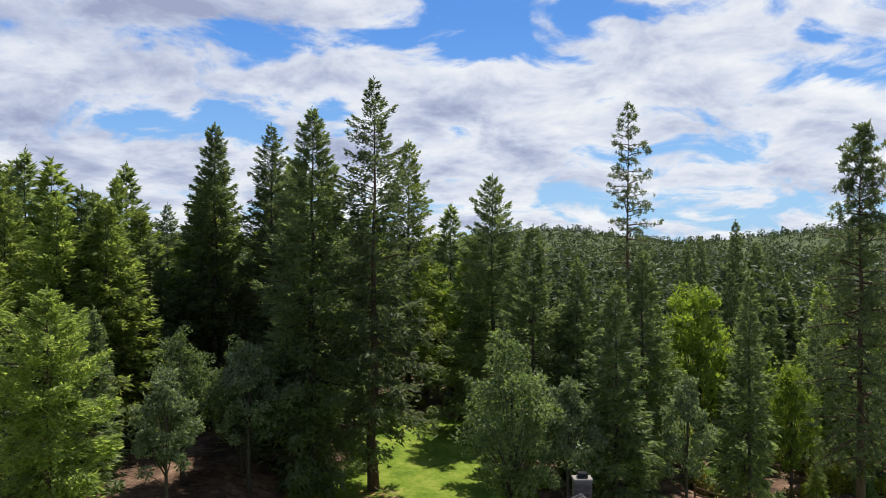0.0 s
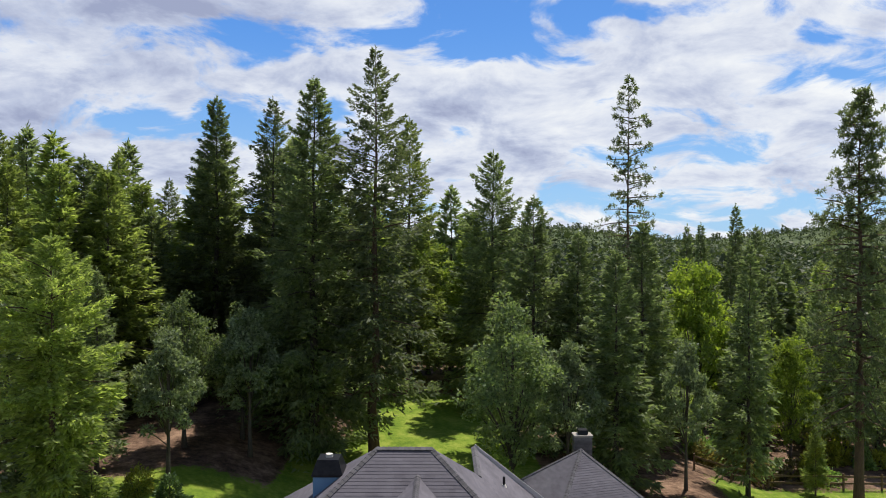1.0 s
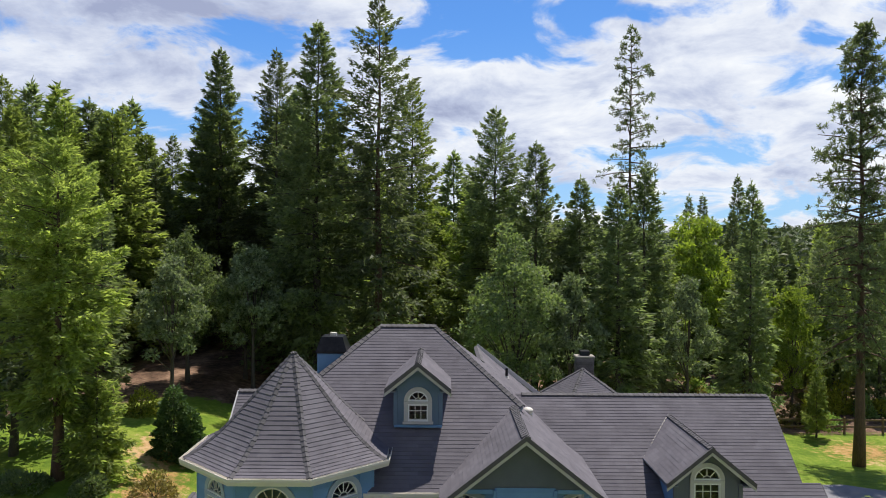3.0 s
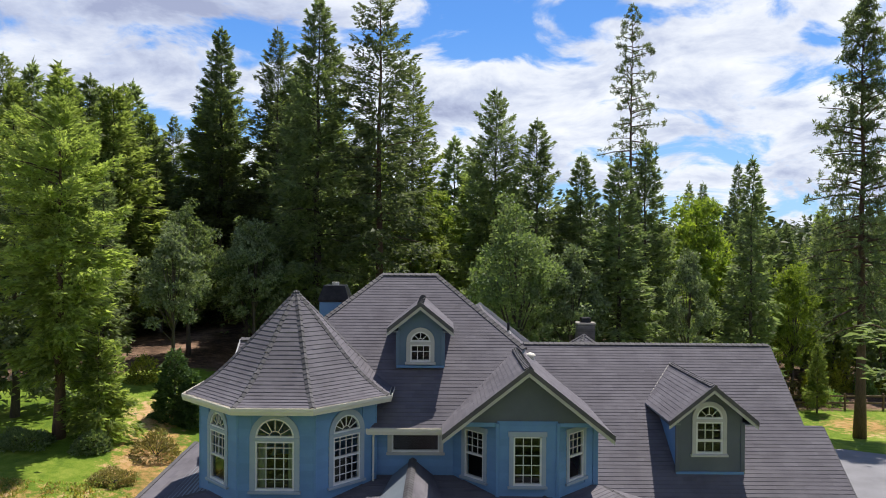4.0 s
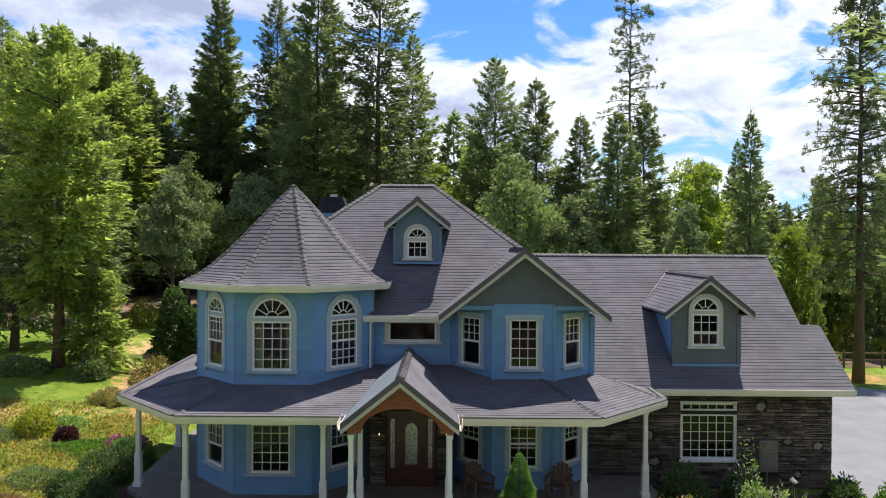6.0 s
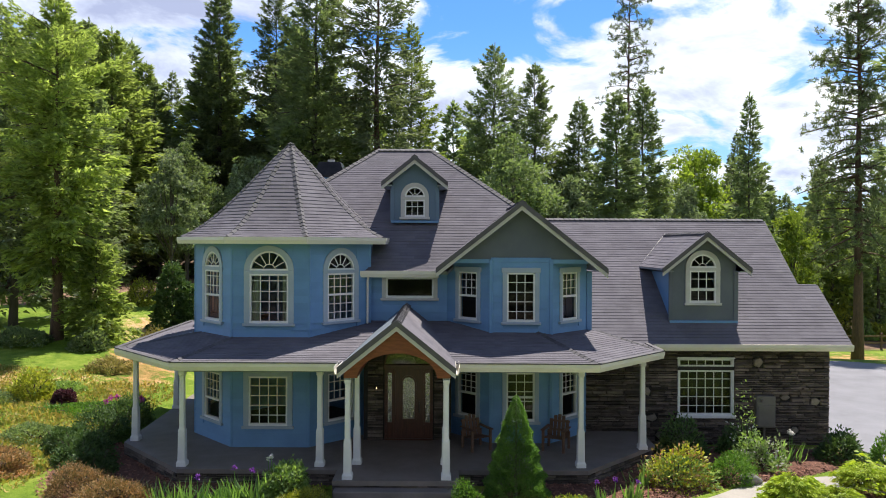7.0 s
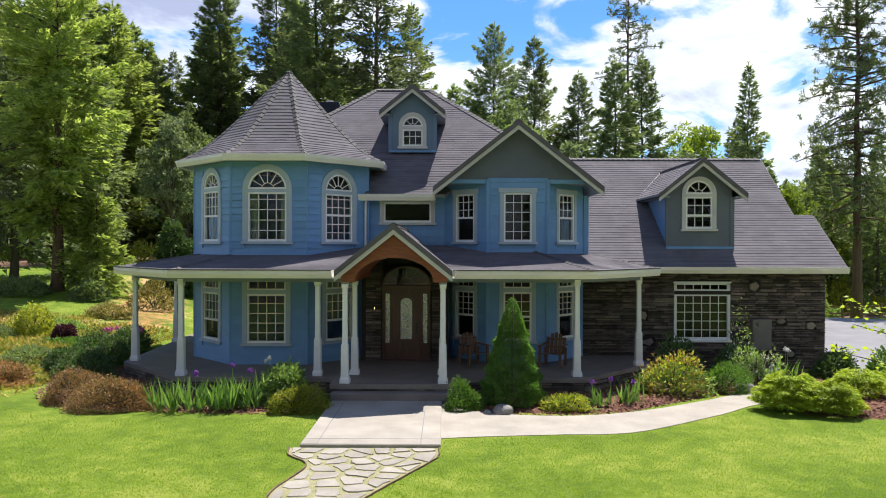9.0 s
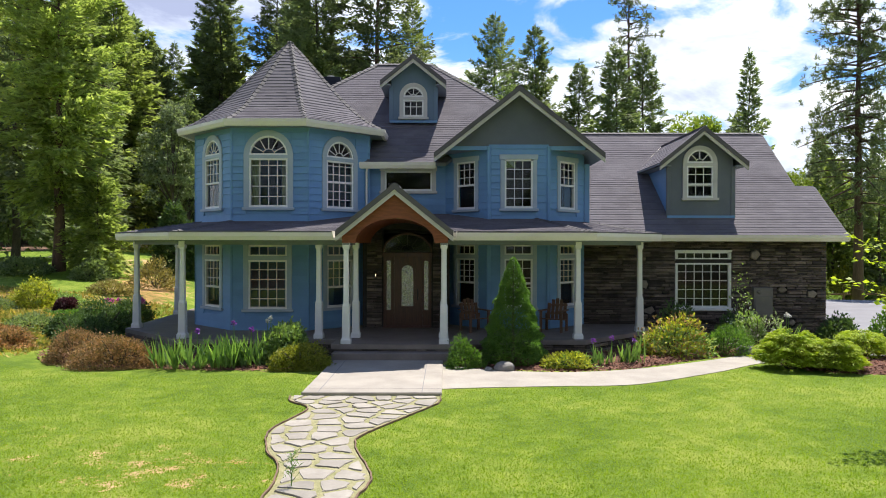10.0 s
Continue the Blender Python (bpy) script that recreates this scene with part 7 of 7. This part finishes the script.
def rail_fence():
    pts = [(20.5, 58.6), (23.5, 58.5), (26.5, 58.4), (29.5, 58.3), (32.5, 58.2), (35.5, 58.0), (38.5, 57.8)]
    f = thing("rail_fence", "brown wooden post-and-rail fence at the woods", "fence")
    for x, y in pts:
        h = height(x, y)
        make("post", Geo().box(x - 0.07, x + 0.07, y - 0.07, y + 0.07, h - 0.2, h + 1.35, None, 0.02), M_FENCE, f)
    for (xa, ya), (xb, yb) in zip(pts, pts[1:]):
        for z in (0.55, 1.1):
            bar("rail", (xa, ya, height(xa, ya) + z), (xb, yb, height(xb, yb) + z), 0.06, 0.14, M_FENCE, owner=f)


rail_fence()

# brush at the edges of the woods
for i in range(26):
    x, y = RNG.uniform(22, 46), RNG.uniform(59.5, 68)
    shrub(x, y, RNG.uniform(1.6, 3.2), RNG.uniform(1.5, 2.5), RNG.uniform(1.2, 2.8), 900, 0.26, (M_DRYBRUSH, M_RHODO, M_GOLD)[i % 3], "tangled dry brush at the edge of the woods", lumps=0.5)
for i in range(14):
    x, y = RNG.uniform(-7, 6), RNG.uniform(82, 88)
    shrub(x, y, RNG.uniform(1.6, 3.2), RNG.uniform(1.5, 2.5), RNG.uniform(0.8, 1.6), 500, 0.32, (M_DRYBRUSH, M_GOLD)[i % 2], "tangled dry brush behind the lawn", lumps=0.5)
for x, y, w, d, h, mat, lab in ((-11.9, 18.6, 1.6, 1.1, 0.5, M_RUST, "low brown-green heather on the slope"), (-13.4, 18.3, 1.8, 1.2, 0.45, M_BOX, "low green bush on the slope"),
                                (-14.9, 18.6, 1.8, 1.2, 0.5, M_RUST, "low brown-green heather on the slope"), (-12.6, 21.6, 2.2, 1.4, 0.5, M_OAK, "low green ground cover on the slope"),
                                (-15.6, 22.4, 0.9, 0.8, 0.5, M_PLUM, "dark plum-leaved shrub on the slope"), (-13.9, 25.6, 0.8, 0.7, 0.55, M_PLUM, "dark plum-leaved shrub on the slope"),
                                (-17.0, 25.4, 2.4, 1.6, 0.6, M_OAK, "low green ground cover on the slope"), (-14.5, 30.5, 2.0, 1.5, 0.6, M_DRYBRUSH, "pale dry brush on the slope")):
    shrub(x, y, w, d, h, 3600, 0.075, mat, lab, lumps=0.4)


def slope_cover():
    """Low creeping plants, green and rusty, over the garden slope beside the porch."""
    rng = np.random.default_rng(31)
    n = 26000
    x, y = rng.uniform(-19, -10.9, n), rng.uniform(17.2, 30, n)
    patchy = np.array([noise.noise((a * 0.45, b * 0.45, 7.0)) + 0.5 * noise.noise((a * 1.6, b * 1.6, 2.0)) for a, b in zip(x, y)])
    edge = np.minimum(np.minimum(x + 19, y - 17.2), (30 - y) * 0.6) * 0.25
    keep = patchy + np.minimum(edge, 0.35) > 0.12 + 0.25 * rng.uniform(-1, 1, n)
    x, y = x[keep], y[keep]
    n = len(x)
    P = np.column_stack([x, y, [height(a, b) for a, b in zip(x, y)]])
    D = rng.normal(size=(n, 3)) * 0.7 + np.array([0, 0, 0.7])
    ob = np_mesh("ground_cover", *kites(P, D, rng.uniform(0.07, 0.2, n), rng.uniform(0.04, 0.08, n), rng), M_COVER)
    tagged(ob, "low creeping green and rusty plants on the slope", "ground cover", kind="stuff")


slope_cover()


def near_boughs():
    """Two young trees at the edge of the view, of which only outer boughs reach in."""
    rng = np.random.default_rng(21)
    for name, label, foot, top, r, tips, mat, size, slim in (
            ("fir_tree", "young fir reaching in over the lawn", (8.6, 7.8), 12.5, 0.2,
             ((4.55, 7.5, 10.2), (4.9, 7.9, 9.7), (5.2, 7.4, 9.3), (5.5, 8.3, 8.6), (5.8, 8.8, 7.5), (6.2, 7.2, 8.8), (5.9, 8.6, 8.0), (7.2, 5.8, 10.5), (7.4, 6.0, 8.0), (10.5, 8.8, 8.5), (9.5, 6.0, 9.5), (9.2, 9.9, 10.5), (10.2, 6.8, 6.8)), M_FIR, (0.1, 0.2), 0.26),
            ("maple_tree", "young maple with fresh yellow-green leaves", (8.4, 10.6), 4.6, 0.07,
             ((6.0, 9.9, 2.35), (6.25, 10.0, 2.75), (6.5, 9.7, 2.1), (6.5, 10.6, 3.0), (6.9, 10.2, 1.9), (7.4, 9.6, 3.9), (9.4, 11.0, 3.8), (8.9, 9.6, 3.4), (9.3, 10.1, 2.6), (7.9, 11.6, 3.6)), M_MAPLE, (0.06, 0.11), 0.75)):
        t = thing(name, label, "tree")
        base = np.array([foot[0], foot[1], 0.0])
        P, D, limbs = [], [], []
        for tip in tips:
            tip = np.array(tip) - base
            z0 = max(0.6, tip[2] - 0.25 * np.linalg.norm(tip[:2]) - 0.2)
            a = np.array([0, 0, z0])
            limbs.append((a, tip, 0.012 if mat is M_MAPLE else 0.02))
            n = 60 if mat is M_MAPLE else 340
            f = rng.uniform(0.35, 1.03, n)
            side = np.cross(tip - a, [0, 0, 1.0])
            side = side / np.linalg.norm(side)
            w = rng.normal(size=n) * (0.16 if mat is M_MAPLE else 0.24) * (1.2 - f)
            q = a + np.outer(f, tip - a) + np.outer(w, side) + np.column_stack([np.zeros(n), np.zeros(n), rng.normal(size=n) * 0.06 + 0.1 * np.sin(f * 3)])
            P.append(q)
            D.append((tip - a) / np.linalg.norm(tip - a) + np.outer(np.sign(w), side) * 0.8 + rng.normal(size=(n, 3)) * 0.25 + np.array([0, 0, -0.2]))
        P, D = np.concatenate(P), np.concatenate(D)
        L = rng.uniform(*size, len(P))
        make("trunk", stem(rng, top, r, limbs), M_BARK, t, smooth=True)
        np_mesh("crown", *kites(P, D, L, L * slim, rng, 1.2), mat, t)
        t.location = (foot[0], foot[1], 0)


near_boughs()


def grass_blades():
    """Short blades over the nearest part of the lawn."""
    rng = np.random.default_rng(3)
    n = 100000
    y = 6.6 + 10.2 * rng.uniform(0, 1, n) ** 1.25
    x = rng.uniform(-1, 1, n) * (y + 0.7) * 0.64
    keep = np.ones(n, bool)
    left, right = [edge_at(LEFT, v) for v in np.linspace(4.6, 13.0, 60)], [edge_at(RIGHT, v) for v in np.linspace(4.6, 13.0, 60)]
    lo, hi = np.interp(y, np.linspace(4.6, 13.0, 60), left), np.interp(y, np.linspace(4.6, 13.0, 60), right)
    keep &= ~((y < 13.1) & (x > lo - 0.04) & (x < hi + 0.04))
    keep &= ~((y > 13.05) & (x > -2.7) & (x < 0.1))
    front = np.interp(x, [0.0, 0.8, 2.56, 3.5, 4.5, 6.5, 8.2, 12], [13.75, 13.9, 14.1, 14.15, 14.5, 15.9, 17.2, 17.0])
    keep &= ~((x > 0.0) & (y > front - 0.03))
    keep &= ~((x < -2.6) & (y > np.interp(x, [-12, -10.6, -8.6, -6, -3.9, -2.75], [17.5, 16.5, 15.55, 15.3, 15.35, 15.8])))
    keep &= ~((x > 8.2) & (y > 15.3))
    x, y = x[keep], y[keep]
    n = len(x)
    P = np.column_stack([x, y, np.array([height(a, b) for a, b in zip(x, y)])])
    a = rng.uniform(0, 6.283, n)
    S = np.column_stack([np.cos(a), np.sin(a), np.zeros(n)]) * rng.uniform(0.006, 0.011, n)[:, None]
    T = P + np.column_stack([rng.normal(size=n) * 0.012, rng.normal(size=n) * 0.012, rng.uniform(0.012, 0.03, n)])
    V = np.stack([P - S, P + S, T], 1).reshape(-1, 3)
    ob = np_mesh("grass", V, np.arange(3 * n).reshape(n, 3), M_GRASS)
    tagged(ob, "short bright green blades of mown grass", "grass", kind="stuff")



def path_weed():
    w = thing("weed", "spindly green weed between the flagstones", "weed")
    rng = np.random.default_rng(2)
    g = Geo().tube([(0, 0, 0), (0.01, 0, 0.2), (0, 0.01, 0.4)], [0.008, 0.006, 0.003], 5)
    for i in range(9):
        a, z = i * 2.4, 0.05 + 0.035 * i
        g.tube([(0, 0, z), (0.1 * math.cos(a), 0.1 * math.sin(a), z + 0.12)], [0.004, 0.002], 4)
    make("stalk", g, M_IRIS, w)
    P = np.column_stack([rng.normal(size=(60, 2)) * 0.05, rng.uniform(0.1, 0.4, 60)])
    np_mesh("leaf_tuft", *kites(P, np.column_stack([rng.normal(size=(60, 2)), np.ones(60)]), 0.08, 0.012, rng), M_IRIS, w)
    w.location = (-1.72, 7.8, 0.02)


path_weed()

# ---- stones, set one by one ----
def stone_shapes():
    rng = random.Random(4)
    out = []
    for k in range(6):
        e = [rng.uniform(0.02, 0.09) for _ in range(8)]
        back = [(-0.5, 0.5, -0.5), (0.5, 0.5, -0.5), (0.5, 0.5, 0.5), (-0.5, 0.5, 0.5)]
        ring = [(-0.5, 0, -0.5 + e[0]), (0.5, 0.0, -0.5 + e[1]), (0.5, 0, 0.5 - e[2]), (-0.5, 0, 0.5 - e[3])]
        face = [(-0.46, -0.5 + e[4] * 3, -0.34), (0.46, -0.5 + e[5] * 3, -0.36), (0.45, -0.5 + e[6] * 3, 0.36), (-0.46, -0.5 + e[7] * 3, 0.34)]
        me = bpy.data.meshes.new("stone")
        me.from_pydata(back + ring + face, [], [(8, 9, 10, 11), (4, 5, 9, 8), (5, 6, 10, 9), (6, 7, 11, 10), (7, 4, 8, 11), (0, 1, 5, 4), (1, 2, 6, 5), (2, 3, 7, 6), (3, 0, 4, 7)])
        out.append(me)
    return out


SHAPES = stone_shapes()
for me in SHAPES:
    me.materials.append(M_STONE)
def field_stones():
    """Larger stones with an irregular five- or six-sided face."""
    rng = random.Random(9)
    out = []
    for k in range(6):
        n = 5 + k % 2
        loop = [(0.5 * rng.uniform(0.75, 1.1) * math.cos(6.283 * (i + rng.uniform(-0.22, 0.22)) / n), 0.5 * rng.uniform(0.75, 1.1) * math.sin(6.283 * (i + rng.uniform(-0.22, 0.22)) / n)) for i in range(n)]
        pts = [(x, 0.5, z) for x, z in loop] + [(x, -0.1, z) for x, z in loop] + [(x * 0.86, -0.5 + rng.uniform(0, 0.2), z * 0.86) for x, z in loop]
        me = bpy.data.meshes.new("stone")
        me.from_pydata(pts, [], [tuple(range(2 * n, 3 * n))] + [(r * n + i, r * n + (i + 1) % n, (r + 1) * n + (i + 1) % n, (r + 1) * n + i) for r in range(2) for i in range(n)])
        me.materials.append(M_STONE2)
        out.append(me)
    return out


TAN = field_stones()


def ledge_wall(a, b, z0, z1, holes, owner, limit, seed, thick=0.09):
    """Dry-laid ledge stones on a wall; the first ones single, the rest joined."""
    rng = random.Random(seed)
    m, L = frame_of(a, b)
    big = []
    for _ in range(int(L * (z1 - z0) * 0.55)):
        u, z = rng.uniform(0.2, L - 0.2), rng.uniform(z0 + 0.2, z1 - 0.25)
        w, h = rng.uniform(0.22, 0.42), rng.uniform(0.2, 0.4)
        if all(u + w / 2 < p or u - w / 2 > q or z + h / 2 < r or z - h / 2 > s for p, q, r, s in holes + [(x - y2 / 2 - 0.2, x + y2 / 2 + 0.2, zz - h2 / 2 - 0.2, zz + h2 / 2 + 0.2) for x, zz, y2, h2 in big]):
            big.append((u, z, w, h))
    rest = Geo()
    count = 0
    spots = [(u, z, w, h, True) for u, z, w, h in big]
    z = z0
    while z < z1 - 0.02:
        h = min(rng.choice((0.035, 0.045, 0.055, 0.07, 0.085, 0.11)), z1 - z)
        blocked = [(p, q) for p, q, r, s in holes if r < z + h and s > z] + [(u - w / 2, u + w / 2) for u, zz, w, hh in big if zz - hh / 2 < z + h * 0.7 and zz + hh / 2 > z + h * 0.3]
        for s, e in gaps(0, L, blocked):
            x = s
            while x < e - 0.02:
                w = min(rng.uniform(0.16, 0.62), e - x)
                if e - x - w < 0.12:
                    w = e - x
                spots.append((x + w / 2, z + h / 2, w - 0.008, h - 0.008, False))
                x += w
        z += h
    for u, zz, w, h, tan in spots:
        t = thick * rng.uniform(0.75, 1.35)
        k = m @ Matrix.Translation((u, -t * 0.45, zz)) @ Matrix.Diagonal((w, t, h, 1))
        me = rng.choice(TAN if tan else SHAPES)
        if count < limit:
            ob = new("stone", me)
            ob.matrix_basis = k
            ob.parent = owner
            count += 1
        else:
            rest.add([k @ v.co for v in me.vertices], [tuple(p.vertices) for p in me.polygons])
    if rest.f:
        tagged(make("stonework", rest, M_STONE, owner), kind="stuff")


stone_owner = new("stone_cladding")
stone_owner.parent = house
wd_hole = [(3.83 - 0.9, 3.83 + 0.9, 0.9, 2.8), (5.37, 5.95, 0.61, 1.59)]
ledge_wall((4.5, 22.3), (12.25, 22.3), 0.0, 3.2, wd_hole, stone_owner, 290, 3)
ledge_wall((-2.3, 21.1), (-1.83, 21.1), FLOOR, 3.3, [], stone_owner, 0, 5, 0.06)
ledge_wall((-0.29, 21.1), (0.1, 21.1), FLOOR, 3.3, [], stone_owner, 0, 6, 0.06)
for a, b in (((-9.5, 20.78), (-7.0, 18.26)), ((-7.0, 18.26), (-2.78, 18.26)), ((0.4, 18.26), (3.8, 18.26)), ((3.8, 18.26), (6.2, 20.7)), ((6.2, 20.7), (6.2, 22.2)), ((-2.78, 17.34), (0.4, 17.34))):
    ledge_wall(a, b, -0.05, 0.31, [], stone_owner, 0, int(a[0] * 10) + 50, 0.05)


# ---- flagstone path ----
LEFT = [(-2.85, 13.05), (-2.75, 12.55), (-2.3, 11.9), (-2.6, 10.5), (-2.4, 9.4), (-2.05, 8.6), (-1.95, 7.5), (-2.2, 6.2), (-2.7, 4.5)]
RIGHT = [(0.0, 13.05), (0.0, 12.6), (-0.15, 12.15), (-1.1, 10.3), (-1.2, 9.6), (-0.82, 8.2), (-0.92, 7.4), (-1.1, 6.2), (-1.5, 4.5)]
path = ribbon("flagstone_bedding", LEFT, RIGHT, 0.012, 0.1, M_MOSS, "mossy sand between flagstones of the garden path", "garden path")


def edge_at(line, y):
    pts = spline(line, 10)
    for p, q in zip(pts, pts[1:]):
        if q.y <= y <= p.y:
            return p.x + (q.x - p.x) * (p.y - y) / max(1e-6, p.y - q.y)
    return pts[-1].x


def flagstones():
    rng = random.Random(8)
    seeds = []
    y = 12.85
    row = 0
    while y > 4.6:
        a, b = edge_at(LEFT, y), edge_at(RIGHT, y)
        n = max(2, round((b - a) / 0.43))
        for i in range(n):
            seeds.append(Vector((a + (b - a) * (i + 0.5 + (0.25 if row % 2 else -0.2) * (1 if n > 2 else 0.4) + rng.uniform(-0.3, 0.3)) / n, y + rng.uniform(-0.16, 0.16))))
        y -= 0.38
        row += 1
    for s in seeds:
        poly = [(s.x - 1, s.y - 1), (s.x + 1, s.y - 1), (s.x + 1, s.y + 1), (s.x - 1, s.y + 1)]
        for o in seeds:
            if o is s or (o - s).length > 1.6:
                continue
            d = (o - s)
            mid = (o + s) / 2 - d.normalized() * 0.03
            out = []
            for i, p in enumerate(poly):
                q = poly[(i + 1) % len(poly)]
                u, v = (mid - Vector(p)).dot(d), (mid - Vector(q)).dot(d)
                if u >= 0:
                    out.append(p)
                if u * v < 0:
                    t = u / (u - v)
                    out.append((p[0] + (q[0] - p[0]) * t, p[1] + (q[1] - p[1]) * t))
            poly = out
            if len(poly) < 3:
                break
        if len(poly) < 3:
            continue
        for line, way in ((LEFT, -1), (RIGHT, 1), (None, 0)):
            if line:
                y0 = min(s.y, 12.8)
                e, tangent = Vector((edge_at(line, y0), y0)), Vector((edge_at(line, y0 + 0.2) - edge_at(line, y0 - 0.2), 0.4))
                d = Vector((tangent.y, -tangent.x)).normalized() * way
                mid = e - d * 0.05
            else:
                d, mid = Vector((0, 1)), Vector((0, 13.0))
            out = []
            for i, p in enumerate(poly):
                q = poly[(i + 1) % len(poly)]
                u, v = (mid - Vector(p)).dot(d), (mid - Vector(q)).dot(d)
                if u >= 0:
                    out.append(p)
                if u * v < 0:
                    t = u / (u - v)
                    out.append((p[0] + (q[0] - p[0]) * t, p[1] + (q[1] - p[1]) * t))
            poly = out
        poly = [Vector(p) for p in poly]
        if len(poly) < 3 or abs(sum(p.x * q.y - q.x * p.y for p, q in zip(poly, poly[1:] + poly[:1]))) < 0.05:
            continue
        c = sum((Vector(p) for p in poly), Vector((0, 0))) / len(poly)
        fine_loop = []
        for i, p in enumerate(poly):
            q = poly[(i + 1) % len(poly)]
            for t in (0.12, 0.5, 0.88):
                w = Vector(p).lerp(Vector(q), t)
                w += (w - c).normalized() * rng.uniform(-0.04, 0.01)
                fine_loop.append((w.x, w.y))
        z = 0.028 + rng.uniform(-0.005, 0.006)
        n = len(fine_loop)
        pts = [(x, yy, 0.0) for x, yy in fine_loop] + [(x, yy, z - 0.01) for x, yy in fine_loop] + [(c.x + (x - c.x) * 0.965, c.y + (yy - c.y) * 0.965, z) for x, yy in fine_loop]
        faces = [(i + k * n, (i + 1) % n + k * n, (i + 1) % n + (k + 1) * n, i + (k + 1) * n) for k in range(2) for i in range(n)] + [tuple(range(2 * n, 3 * n))]
        make("flagstone", Geo().add(pts, faces), M_FLAG, path)


flagstones()


def path_edging():
    for side, line in ((-1, LEFT), (1, RIGHT)):
        e = thing("path_edging", "thin brown edging strip along the flagstone path", "edging", "path edging")
        pts = [p + Vector((side * 0.02 + 0.02 * noise.noise((p.x * 5, p.y * 5, side)), 0)) for p in spline(line, 12)]
        g = Geo()
        ring = []
        for p in pts:
            ring += [(p.x - 0.011, p.y, -0.02), (p.x + 0.011, p.y, -0.02), (p.x + 0.011, p.y, 0.034), (p.x - 0.011, p.y, 0.034)]
        faces = [(4 * i + k, 4 * i + (k + 1) % 4, 4 * i + 4 + (k + 1) % 4, 4 * i + 4 + k) for i in range(len(pts) - 1) for k in range(4)] + [(0, 1, 2, 3), tuple(len(ring) - 4 + k for k in range(4))]
        fix(make("strip", g.add(ring, faces), M_FENCE, e))


path_edging()

grass_blades()
